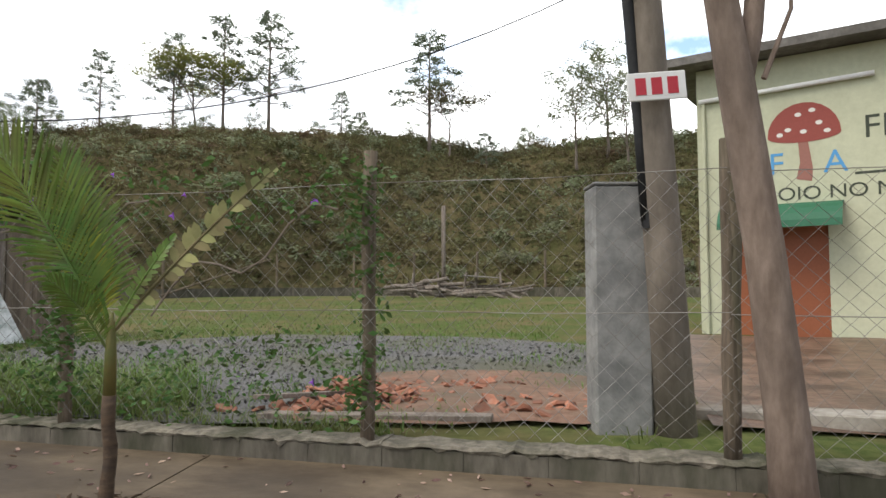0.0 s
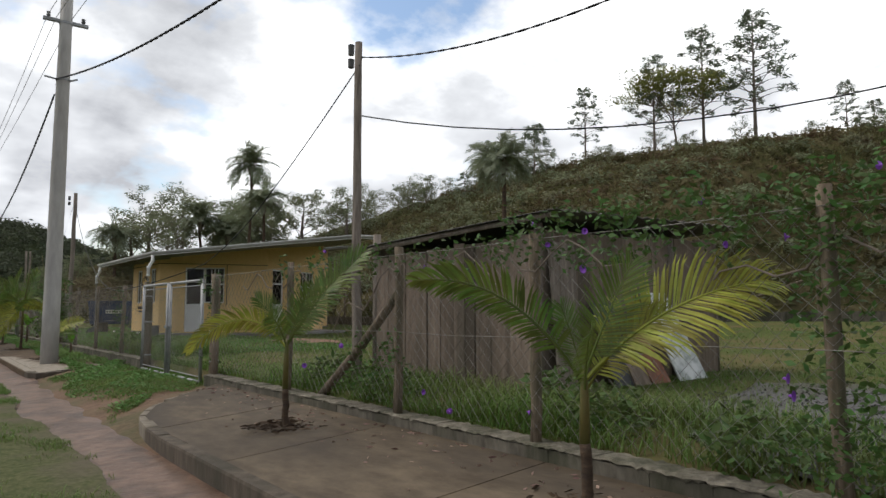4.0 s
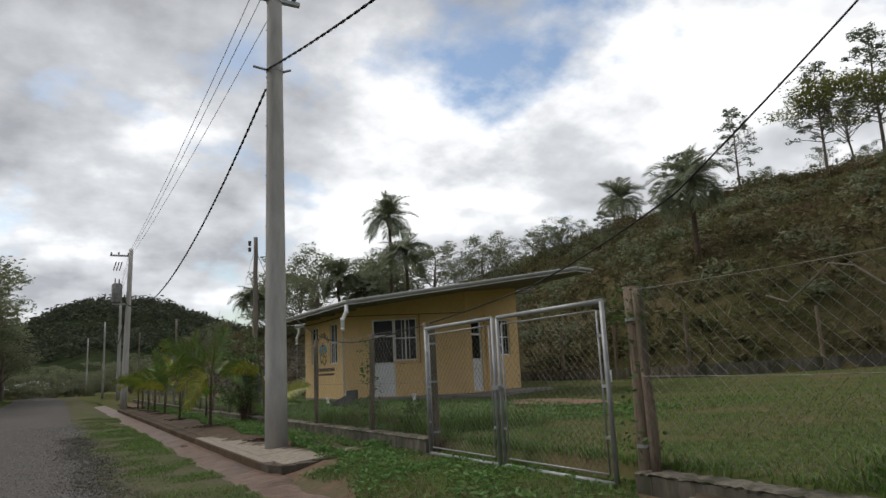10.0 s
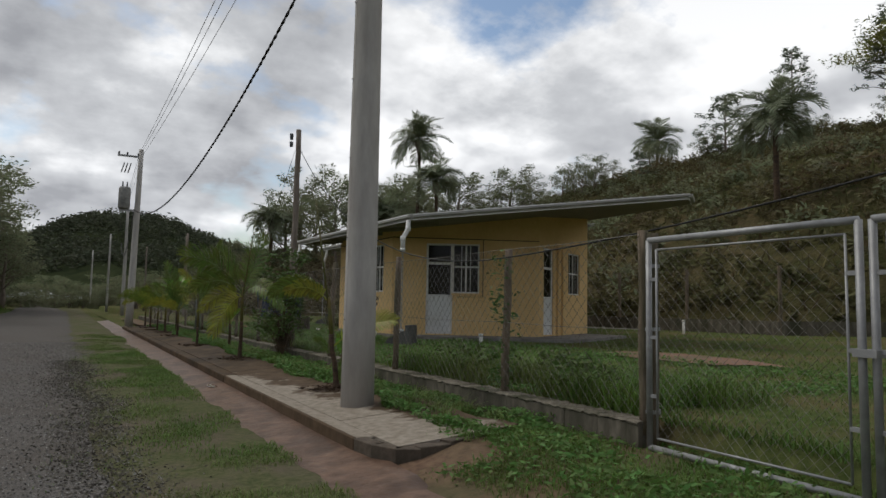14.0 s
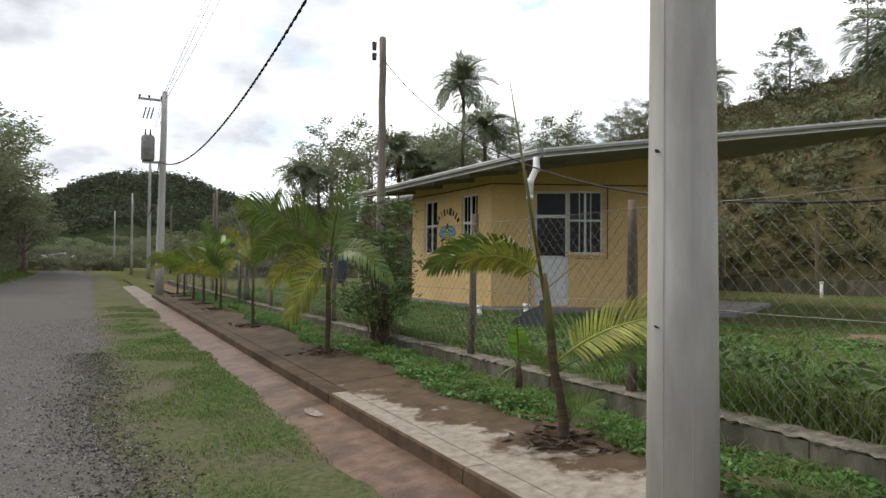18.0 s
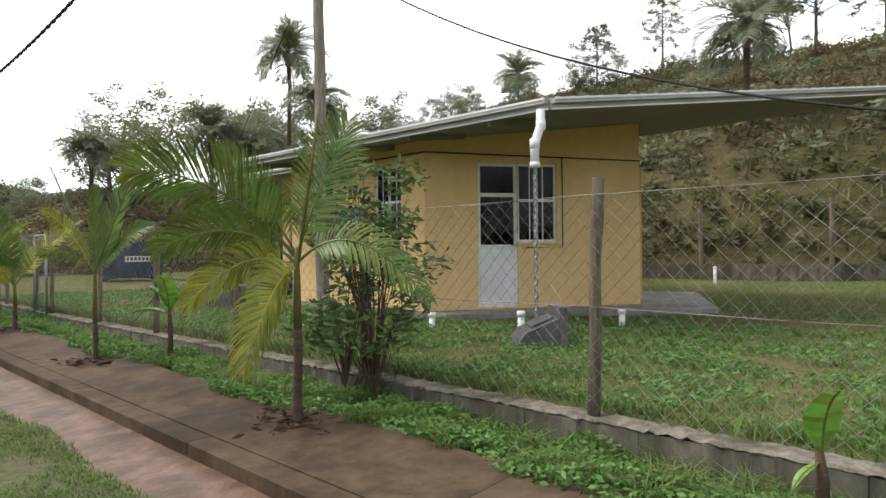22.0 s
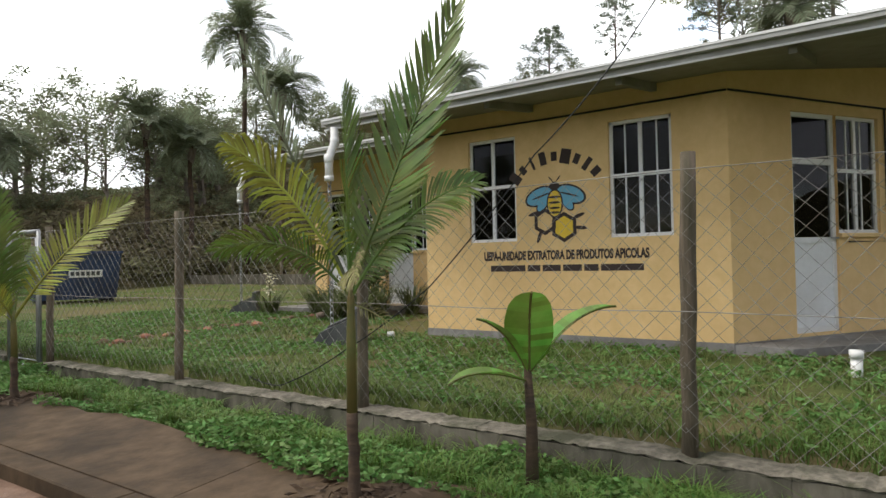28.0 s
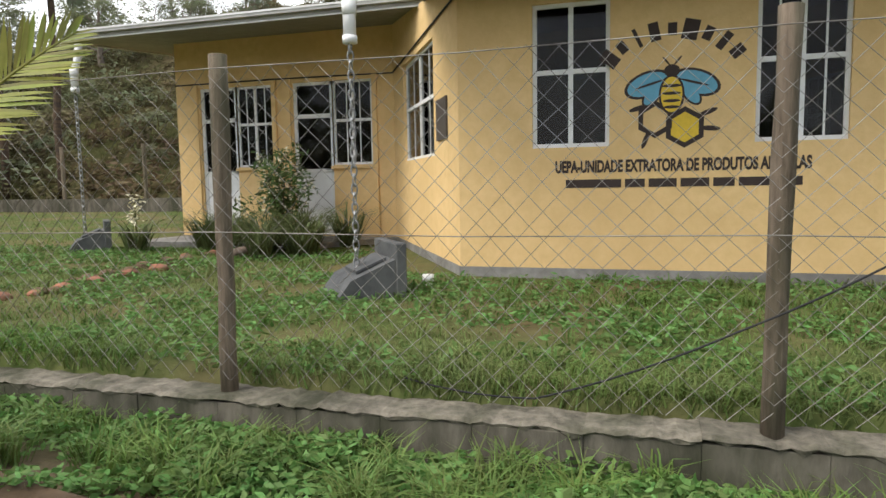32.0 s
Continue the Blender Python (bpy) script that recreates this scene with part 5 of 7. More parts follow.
def feather(th, kind, a, tip, arch=0.25, roll=60.0, n=54, wl=0.36, wide=0.0066, seed=0, sag=0.5, gap=0.03, fold=1.0):
    """A feather leaf from a to its tip: rachis bowed up by arch, blade rolled about it, leaflets that hang by sag."""
    r = random.Random(seed)
    a, tip = Vector(a), Vector(tip)
    L = (tip - a).length * (1 + arch * 0.5)
    ctrl = a.lerp(tip, 0.42) + Vector((0, 0, arch * L))
    k = 16
    pts = [a.lerp(ctrl, i / k).lerp(ctrl.lerp(tip, i / k), i / k) for i in range(k + 1)]
    g = G().tube(pts, [0.0085 * L * (1 - 0.85 * i / k) + 0.0018 for i in range(k + 1)], 5)
    for side in (-1, 1):
        for i in range(n):
            s = 0.17 + 0.825 * (i + r.uniform(-0.25, 0.25)) / n
            if r.random() < gap:
                continue
            s = min(max(s, 0.1), 0.995)
            f = s * k
            j = min(int(f), k - 1)
            o = pts[j].lerp(pts[j + 1], f - j)
            T = (pts[j + 1] - pts[j]).normalized()
            H = T.cross(Vector((0, 0, 1)))
            H = H.normalized() if H.length > 0.05 else Vector((0.7, -0.7, 0))
            S = Matrix.Rotation(radians(roll), 3, T) @ H
            U = S.cross(T)
            u = max(s - 0.17, 0.0) / 0.825
            ll = wl * L * (0.55 + 0.75 * u - 1.05 * u * u * u) * r.uniform(0.92, 1.06)
            phi = radians((68 - 44 * u ** 1.1) * fold + r.uniform(-4, 4))
            d = (T * math.cos(phi) + S * (side * math.sin(phi)) + U * (0.16 + r.uniform(-0.06, 0.06))).normalized()
            wv = (T - d * T.dot(d)).normalized() * wide * L * (0.8 if u > 0.85 else 1.0)
            down = Vector((0, 0, -1)) * sag
            q1 = o + d * ll * 0.42
            q2 = q1 + (d + down * r.uniform(0.2, 0.5)).normalized() * ll * 0.34
            q3 = q2 + (d + down * r.uniform(0.6, 1.3)).normalized() * ll * 0.26
            m = len(g.v)
            g.v += [tuple(o - wv * 0.4), tuple(o + wv * 0.4), tuple(q1 - wv), tuple(q1 + wv), tuple(q2 - wv * 0.75), tuple(q2 + wv * 0.75), tuple(q3)]
            g.f += [(m, m + 1, m + 3, m + 2), (m + 2, m + 3, m + 5, m + 4), (m + 4, m + 5, m + 6)]
    return part("frond", g, PALM_MATS[kind], th, {"x": "dry brown frond", "y": "yellowing frond"}.get(kind, ""))


def frond_at(th, key, droop, az, el, L, at, roll=0.0, wide=1.0):
    ob = part("frond", FROND[key, droop], None, th)
    ob.matrix_basis = Matrix.Translation(at) @ Matrix.Rotation(radians(az), 4, "Z") @ Matrix.Rotation(-radians(el), 4, "Y") @ Matrix.Rotation(radians(roll), 4, "X") @ Matrix.Diagonal((L, L * wide, L, 1))
    return ob


def palm(x, y, z0, crown, fronds, spears=(), r=0.045, label="", lean=(0.0, 0.0), brown=0.5):
    """A young street palm: trunk, slim crownshaft, fronds (kind, tip, arch, roll, height, more) and folded spears, by their tips."""
    th = thing("palm", label or "young feather palm in a cut of the pavement", "palm", pose(x, y, 0), "palms along the footway")
    h = crown
    k = 8
    zt = z0 + (h - z0) * brown
    top = zt / h
    wob = [rng.uniform(-0.006, 0.006) for _ in range(k + 1)]
    part("trunk", G().tube([(lean[0] * top * i / k + wob[i], lean[1] * top * i / k - wob[i], z0 - 0.06 + (zt - z0 + 0.06) * i / k) for i in range(k + 1)], [r * (1.3 - 0.45 * min(1, i / 3) + 0.05 * (i % 2)) for i in range(k + 1)], 10), m_palmtrunk, th, "ringed brown trunk", True)
    o = Vector((lean[0] * top + wob[k], lean[1] * top - wob[k], zt - 0.01))
    part("crownshaft", G().tube([o, o.lerp(Vector((lean[0], lean[1], h)), 0.6), (lean[0] * 0.97, lean[1] * 0.97, h * 0.97), (lean[0], lean[1], h * 1.04)], [r * 0.84, r * 0.74, r * 0.55, r * 0.3], 10), m_shaft, th, "green crownshaft", True)
    for i, (kind, tip, arch, roll, hs, more) in enumerate(fronds):
        feather(th, kind, (lean[0] * hs, lean[1] * hs, h * hs), (tip[0] - x, tip[1] - y, tip[2]), arch, roll, seed=int(y * 10) + i, **more)
    for tip in spears:
        a, b = Vector((lean[0], lean[1], h * 0.9)), Vector((tip[0] - x, tip[1] - y, tip[2]))
        part("spear_leaf", G().tube([a, a.lerp(b, 0.5), b], [0.012, 0.011, 0.003], 6), m_shaft, th, "folded new spear leaf", True)
    # mulch round the foot
    rs = np.random.RandomState(int(y * 10))
    P = np.c_[rs.normal(0, 0.16, 200), rs.normal(0, 0.16, 200), np.full(200, z0 + 0.012) + rs.uniform(0, 0.012, 200)]
    mu = part("mulch", polys("mulch", leaf_quads(rs, P, 0.022, 2.2, 0.1), 4, m_palmtrunk), None, th, "dry brown mulch")
    mu["kind"] = "stuff"
    return th


def pz(x):
    return pave_z(x) - 0.005


palm(3.60, 8.88, pz(3.6), 1.00, [("g", (3.38, 9.30, 1.76), 0.04, 62, 0.93, dict(n=58, wl=0.44, sag=0.25)), ("g", (3.50, 9.08, 1.72), 0.05, 100, 0.95, dict(wl=0.36, sag=0.25)), ("x", (3.92, 8.28, 1.70), 0.05, 80, 0.95, dict(wl=0.10, wide=0.0200, n=24, gap=0.3)), ("g", (3.72, 8.66, 1.38), 0.10, 75, 0.95, dict(wl=0.12, wide=0.0200, n=20)), ("g", (3.40, 9.02, 1.18), 0.2, 60, 0.85, dict(wl=0.3)), ("y", (3.52, 9.10, 1.52), 0.05, 80, 0.95, dict(wl=0.3))], r=0.032, brown=0.62)
palm(3.88, 12.66, pz(3.88), 0.88, [("g", (3.20, 13.20, 1.36), 0.32, 62, 0.95, dict(n=58, wl=0.20, sag=0.45)), ("y", (4.60, 12.06, 1.36), 0.20, 58, 0.97, dict(n=58, wl=0.36, sag=0.6)), ("g", (4.08, 12.50, 1.46), 0.06, 85, 1.0, dict(wl=0.42, sag=0.2)), ("g", (3.80, 12.74, 1.24), 0.12, 95, 0.97, dict(wl=0.4, sag=0.2)), ("y", (4.20, 12.40, 1.20), 0.2, 70, 0.9, dict(wl=0.36, sag=0.6)), ("g", (3.62, 12.40, 1.10), 0.2, 60, 0.9, dict(wl=0.4))], r=0.033, brown=0.5)
palm(3.80, 15.94, pz(3.8), 0.92, [("y", (3.08, 16.42, 0.84), 0.50, 60, 0.95, dict(n=55, wl=0.22, sag=0.6)), ("g", (4.32, 15.48, 1.74), 0.08, 70, 1.0, dict(n=55, wl=0.28, sag=0.3)), ("g", (4.14, 15.64, 1.50), 0.12, 60, 0.97, dict(wl=0.34, sag=0.5)), ("g", (3.58, 16.12, 1.32), 0.18, 75, 0.98, dict(wl=0.4, sag=0.35)), ("g", (3.94, 15.78, 1.42), 0.08, 100, 0.98, dict(wl=0.42)), ("g", (3.50, 15.66, 1.16), 0.25, 60, 0.95, dict(wl=0.36)), ("g", (4.10, 16.2, 1.24), 0.25, 60, 0.95, dict(wl=0.36))], r=0.033, brown=0.45)
palm(3.57, 26.93, pz(3.57), 1.18, [("g", (2.95, 27.62, 1.24), 0.36, 55, 0.98, dict(n=52, wl=0.30, wide=0.0112, sag=1.1)), ("y", (3.06, 27.36, 1.28), 0.34, 65, 0.98, dict(n=44, wl=0.34, wide=0.0104, sag=1.2)), ("y", (4.04, 26.40, 0.98), 0.20, 62, 0.55, dict(n=55, wl=0.30, sag=0.45)), ("g", (3.96, 26.56, 0.72), 0.25, 60, 0.50, dict(wl=0.26, sag=0.9)), ("g", (3.34, 27.10, 0.74), 0.3, 60, 0.45, dict(wl=0.3)), ("g", (3.72, 26.76, 0.46), 0.25, 70, 0.2, dict(wl=0.34)), ("g", (3.66, 27.0, 0.50), 0.2, 80, 0.18, dict(wl=0.36)), ("x", (3.62, 26.86, 1.30), 0.0, 60, 0.95, dict(wl=0.06, n=10))], [(3.32, 27.20, 2.46)], r=0.034, lean=(-0.09, 0.10), brown=0.62)
palm(3.48, 31.42, pz(3.48), 1.34, [("g", (2.58, 32.06, 1.92), 0.26, 56, 0.98, dict(n=58, wl=0.40, sag=0.75, wide=0.0062)), ("g", (3.76, 31.18, 2.28), 0.05, 82, 1.0, dict(n=61, wl=0.40, sag=0.5, wide=0.0062)), ("g", (3.16, 31.86, 2.06), 0.10, 66, 1.0, dict(n=61, wl=0.38, sag=0.5)), ("g", (3.96, 30.58, 1.02), 0.44, 55, 0.95, dict(n=58, wl=0.26, sag=1.0, wide=0.0060)), ("y", (2.98, 31.26, 0.60), 0.30, 88, 0.93, dict(n=61, wl=0.46, sag=0.8, wide=0.0072)), ("g", (2.76, 32.10, 1.36), 0.34, 50, 0.95, dict(n=61, wl=0.34, sag=0.8)), ("g", (3.98, 31.9, 1.72), 0.28, 55, 0.97, dict(n=58, wl=0.36, sag=0.7)), ("y", (2.86, 31.86, 0.98), 0.36, 60, 0.93, dict(n=58, wl=0.34, sag=0.9))], [(3.62, 31.26, 2.66)], r=0.036, label="larger feather palm in mulch beside the yellow house", brown=0.55)
palm(3.42, 35.36, pz(3.42), 1.14, [("d", (3.08, 35.72, 2.33), 0.03, 30, 1.0, dict(n=44, wl=0.15, sag=0.6, wide=0.0060)), ("g", (3.80, 34.98, 2.52), -0.02, 72, 1.02, dict(n=55, wl=0.26, fold=0.7, sag=-0.1, wide=0.0068)), ("y", (3.02, 35.74, 1.84), 0.22, 62, 1.0, dict(n=46, wl=0.27, sag=1.1, wide=0.0076)), ("g", (3.44, 35.40, 2.10), 0.0, 60, 0.98, dict(fold=0.5, n=49, wl=0.34, sag=0.1)), ("g", (2.98, 35.80, 1.34), 0.36, 50, 0.98, dict(n=46, wl=0.27, sag=1.1)), ("g", (3.86, 34.92, 1.66), 0.26, 60, 0.98, dict(n=55, wl=0.28, sag=0.9)), ("x", (3.12, 35.04, 1.20), 0.40, 55, 0.97, dict(n=44, wl=0.36, sag=1.2)), ("g", (3.74, 35.72, 1.56), 0.24, 60, 0.97, dict(n=49, wl=0.34)), ("x", (3.60, 35.18, 0.92), 0.15, 60, 0.95, dict(wl=0.3, n=14, sag=1.5)), ("g", (3.66, 35.14, 1.50), 0.2, 70, 0.98, dict(n=44, wl=0.3, sag=0.9))], (), r=0.031, brown=0.42)
palm(3.57, 39.5, pz(3.57), 0.90, [("g", (3.20, 39.70, 2.20), 0.06, 68, 1.0, dict(n=52, wl=0.32, sag=0.4)), ("g", (3.42, 39.58, 2.06), 0.08, 60, 1.0, dict(n=50, wl=0.26, sag=0.5)), ("y", (4.36, 39.06, 1.88), 0.16, 60, 0.95, dict(n=50, wl=0.24, sag=0.1)), ("g", (2.96, 39.8, 1.58), 0.2, 60, 0.97, dict(n=50, wl=0.32, sag=0.7)), ("y", (3.16, 39.70, 1.02), 0.3, 60, 0.92, dict(wl=0.36, sag=0.8)), ("g", (3.26, 39.66, 1.50), 0.22, 60, 0.97, dict(wl=0.4)), ("g", (3.9, 39.95, 1.5), 0.25, 60, 0.95, dict(wl=0.36)), ("y", (3.2, 39.2, 1.10), 0.3, 60, 0.93, dict(wl=0.34, sag=0.8))], r=0.034, brown=0.5)
for y in (41.6, 43.5, 45.6, 47.4):
    h = rng.uniform(0.8, 1.1)
    fr = []
    for a in range(7):
        t, d = a * 0.9 + rng.uniform(-.35, .35), rng.uniform(0.6, 1.05)
        fr.append((rng.choice("ggyy"), (3.5 + d * math.cos(t), y + d * math.sin(t), h + rng.uniform(-0.15, 0.6)), rng.uniform(0.25, 0.5), rng.uniform(40, 75), rng.uniform(0.93, 1.0), dict(wl=rng.uniform(0.3, 0.4), sag=rng.uniform(0.4, 0.9))))
    palm(3.5, y, pz(3.5), h, fr, r=0.036)


def far_palm(x, y, z0, crown, L, n=30, label="tall feather palm with a ragged crown"):
    th = thing("palm_tree", label, "palm tree", pose(x, y, 0))
    k = 6
    part("trunk", G().tube([(rng.uniform(-.08, .08), 0, z0 - 0.3 + (crown - z0 + 0.3) * i / k) for i in range(k + 1)], [0.135 - 0.035 * i / k for i in range(k + 1)], 8), m_palmtrunk, th, smooth=True)
    for i in range(n):
        frond_at(th, "d", rng.choice((1.1, 1.8, 1.8)), i * 137.5, rng.uniform(-25, 72), L * rng.uniform(0.8, 1.1), (0, 0, crown), rng.uniform(-20, 20))
    frond_at(th, "d", 0.5, rng.uniform(0, 360), 86, L * 0.8, (0, 0, crown))
    part("dead_skirt", G().tube([(0, 0, crown - 0.9), (0, 0, crown - 0.2)], [0.12, 0.3], 8), m_bark, th)
    return th


for x, y, c, L in ((20.8, 59.0, 12.2, 2.2), (20.7, 56.3, 9.0, 2.1), (18.6, 63.6, 8.3, 2.1), (20.6, 63.0, 7.3, 2.3), (13.0, 66.0, 6.9, 2.0), (56.0, 71.2, 19.4, 3.2), (26.2, 36.9, 9.5, 2.1)):
    far_palm(x, y, min(hill_z(x, y), c - 2), c, L)


# trees
def tree_mesh(seed, h, spread, clumps, per, leaf, mat, bare=0.35, crown_flat=0.7, umbrella=False, straight=False, trunk_r=0.03):
    """Trunk with limbs, and a crown of leaves in clumps round the limb ends. Returns two meshes."""
    rs = np.random.RandomState(seed)
    r = random.Random(seed)
    g = G()
    k = 8
    lean = (r.uniform(-.06, .06) * h, r.uniform(-.06, .06) * h) if not straight else (0.01 * h, 0.0)
    axis = [Vector((lean[0] * (i / k) ** 2 + r.uniform(-.01, .01) * h * (not straight), lean[1] * (i / k) ** 2 + r.uniform(-.01, .01) * h * (not straight), h * (0.94 if straight else 0.75) * i / k)) for i in range(k + 1)]
    g.tube(axis, [h * trunk_r * (1 - 0.85 * i / k) + 0.01 for i in range(k + 1)], 7)
    ends = []
    nl = clumps
    for i in range(nl):
        s = bare + (1 - bare) * (i + 0.5) / nl
        f = s * k
        j = min(int(f), k - 1)
        o = axis[j].lerp(axis[j + 1], f - j)
        a = i * 2.4 + r.uniform(-.5, .5)
        if straight:
            reach = spread * (1.05 - 0.75 * ((s - bare) / (1 - bare)) ** 1.4) * r.uniform(0.55, 1.1)
            e = o + Vector((math.cos(a) * reach, math.sin(a) * reach, reach * r.uniform(0.05, 0.5)))
        elif umbrella:
            reach = spread * r.uniform(0.35, 1.0)
            e = Vector((o.x + math.cos(a) * reach, o.y + math.sin(a) * reach, h * (0.97 - 0.12 * (reach / spread) ** 2) * r.uniform(0.96, 1.02)))
        else:
            reach = spread * r.uniform(0.5, 1.0) * (1.1 - 0.5 * s)
            e = o + Vector((math.cos(a) * reach, math.sin(a) * reach, h * 0.28 * r.uniform(0.4, 1.0)))
        mid = o.lerp(e, 0.5) + Vector((0, 0, (e - o).length * (0.06 if straight else -0.05)))
        g.tube([o, mid, e], [h * trunk_r * 0.36 * (1.1 - s) + 0.012, h * trunk_r * 0.2 * (1.1 - s) + 0.009, 0.006], 5)
        ends += [e, mid.lerp(e, 0.55) + Vector((r.uniform(-.2, .2), r.uniform(-.2, .2), r.uniform(0, .2)))]
        if not straight:
            for _ in range(2):
                e2 = e + Vector((r.uniform(-1, 1), r.uniform(-1, 1), r.uniform(0.0, 0.8 if not umbrella else 0.15))) * spread * 0.32
                g.tube([mid, e2], [0.018, 0.005], 4)
                ends.append(e2)
    rad = rs.uniform(0.6, 1.2, len(ends)) * spread * (0.17 if straight else 0.30)
    P = clouds(rs, [tuple(e) for e in ends], rad, per, 0.35 if umbrella else crown_flat)
    return g.mesh("trunk", m_bark, True), polys("crown", leaf_quads(rs, P, leaf, 1.9 if not straight else 2.4), 4, mat)


def tree(name, label, meshes, m, group=""):
    th = thing(name, label, "tree", m, group)
    part("trunk", meshes[0], None, th)
    part("crown", meshes[1], None, th, "uneven leafy crown with gaps")
    return th


m_olive = M("olive_leaf", (0.15, 0.16, 0.045), (0.25, 0.25, 0.08), 1, 0.7, 0, leaf=0.65)
PINES = [tree_mesh(s, 10.0, 2.5, 54, 24, 0.078, m_needle, 0.30, 0.7, straight=True, trunk_r=0.013) for s in (1, 2, 3)]
PINE_LOW = tree_mesh(9, 6.0, 2.5, 38, 34, 0.07, m_needle, 0.12, 0.7, straight=True, trunk_r=0.016)
BROAD = [tree_mesh(s, 7.0, 2.7, 15, 62, 0.075, m_treeleaf, 0.22) for s in (11, 12, 13)]
SPARSE = [tree_mesh(s, 8.0, 2.4, 15, 42, 0.068, m_treeleaf, 0.3, trunk_r=0.013) for s in (21, 22)]
UMBRELLA = tree_mesh(31, 6.2, 4.2, 24, 70, 0.075, m_olive, 0.45, umbrella=True, trunk_r=0.016)
BARE = tree_mesh(32, 6.0, 3.6, 20, 26, 0.075, m_scrubleaf, 0.45, umbrella=True, trunk_r=0.016)


def stand(meshes, name, label, x, y, h, base_h, z=None, wide=1.0):
    z = hill_z(x, y) - 0.25 if z is None else z
    k = h / base_h
    return tree(name, label, meshes, Matrix.Translation((x, y, z)) @ Matrix.Rotation(rng.uniform(0, 6.28), 4, "Z") @ Matrix.Diagonal((k * wide, k * wide, k, 1)))


PL = "slender dark pine with sparse tufted branches on the ridge"
for i, (x, y, h, w) in enumerate(((53.6, 54.0, 8.2, 1.0), (53.5, 45.9, 9.9, 1.0), (57.9, 43.6, 12.6, 0.95), (58.6, 39.1, 13.0, 1.05), (57.7, 22.8, 11.4, 1.15), (62, 33, 6.0, 1.0))):
    stand(PINES[i % 3], "pine_tree", PL, x, y, h, 10.0, None, w)
for x, y, h in ((51.2, 58.8, 6.4), (60.6, 30.5, 3.4), (54.0, 17.0, 3.2), (46.5, 64.5, 3.2)):
    stand(PINE_LOW, "pine_tree", "bushy dark young pine on the ridge", x, y, h, 6.0)
stand(UMBRELLA, "umbrella_tree", "flat-topped olive-green tree with bare limbs", 54.5, 44.3, 7.3, 6.2)
stand(BARE, "spreading_tree", "half-bare spreading tree on the ridge", 57.3, 20.9, 6.3, 6.0)
for x, y, h in ((50.0, 9.6, 8.5), (52.5, 7.5, 9.5), (49, 6.0, 7.5)):
    stand(SPARSE[1], "gum_tree", "tall sparse gum tree on the hillside", x, y, h, 8.0, None, 1.0)
for i in range(16):
    x = rng.uniform(10, 40)
    y = rng.uniform(63, 82)
    if i < 8:
        x, y = 9.5 + i * 2.6, rng.uniform(68, 78)
    stand(BROAD[i % 3] if i % 4 else SPARSE[i % 2], "broadleaf_tree", "grey-green leafy tree behind the house", x, y, (rng.uniform(5.2, 7.0) if x > 17 else rng.uniform(4.2, 5.8)) if x > 13.5 else 2.8, 7.0, None, 1.2)
for i in range(14):
    x, y = rng.uniform(36, 46), 66 + i * 1.8 - rng.uniform(0, 8)
    stand(SPARSE[i % 2], "broadleaf_tree", "small ragged tree on the hill crest", x, y, rng.uniform(2.5, 4.5), 8.0, None, 1.3)
# wood on the far side of the lane
for i in range(34):
    y = 46 + i * 2.5 + rng.uniform(-1.5, 1.5)
    x = -6.2 - rng.uniform(0, 9) - 0.0009 * max(y - 75, 0) ** 2
    if y > 70 and i % 3 == 0:
        x += 3
    stand((SPARSE if i % 3 or i < 8 else BROAD)[i % 2], "roadside_tree", "tall thin leafy tree in the wood across the lane", x, y, rng.uniform(5, 7.5) * (0.8 if y < 57 else (1.15 if y < 72 else 1.5)), 8.0 if i % 3 else 7.0, 0.1, 1.1)
for i in range(22):
    y = 48 + i * 2.6 + rng.uniform(-1, 1)
    stand(SPARSE[i % 2], "roadside_tree", "tall thin leafy tree in the wood across the lane", -5.6 - rng.uniform(0, 4) - 0.0009 * max(y - 75, 0) ** 2, y, rng.uniform(6.2, 8.4) * (0.78 if y < 57 else (1.25 if y < 72 else 1.65)), 8.0, 0.1, 1.15)
for i in range(12):
    stand(BROAD[i % 3], "roadside_tree", "leafy bush where the lane bends", -14 + i * 2.6 + rng.uniform(-1, 1), 124 + rng.uniform(-4, 14), rng.uniform(3.5, 5.5), 7.0, -0.8, 1.7)
for i in range(16):
    stand(BROAD[i % 3], "roadside_bush", "dense green bush where the lane bends", -16 + i * 1.7 + rng.uniform(-.5, .5), 117 + rng.uniform(-2, 3), rng.uniform(3.4, 4.4), 7.0, -1.5, 1.3)
for i in range(24):
    y = 50 + i * 2.7 + rng.uniform(-1, 1)
    stand(BROAD[i % 3], "roadside_bush", "dense green bush at the edge of the wood", -5.4 - rng.uniform(0, 1.5) - 0.0009 * max(y - 75, 0) ** 2, y, rng.uniform(2.8, 4.0), 7.0, -0.9, 1.25)
for x, y, h in ((7.2, 60, 2.2), (6.4, 64, 2.6), (8.5, 68, 3.0), (6.8, 73, 3.2), (7.5, 80, 3.8), (6.5, 88, 4.2)):
    stand(BROAD[int(h) % 3], "roadside_bush", "dense green bush beside the lane", x, y, h, 7.0, -0.3, 1.6)

# distant wooded hill closing the lane
FAR = M("far_woodland", (0.022, 0.03, 0.016), (0.048, 0.058, 0.028), 0.25, 0.95, 0.6, dist=1.0, spec=0.0)


def far_z(x, y):
    b = 23.5 * math.exp(-((x - 14) / (32 if x < 14 else 46)) ** 2 - ((y - 235) / 60) ** 2) + 17 * math.exp(-((x + 75) / 60) ** 2 - ((y - 220) / 60) ** 2) + 11 * math.exp(-((x - 125) / 65) ** 2 - ((y - 230) / 70) ** 2)
    return b + 2.2 * noise.noise((x * 0.06, y * 0.06, 4)) - 1.5


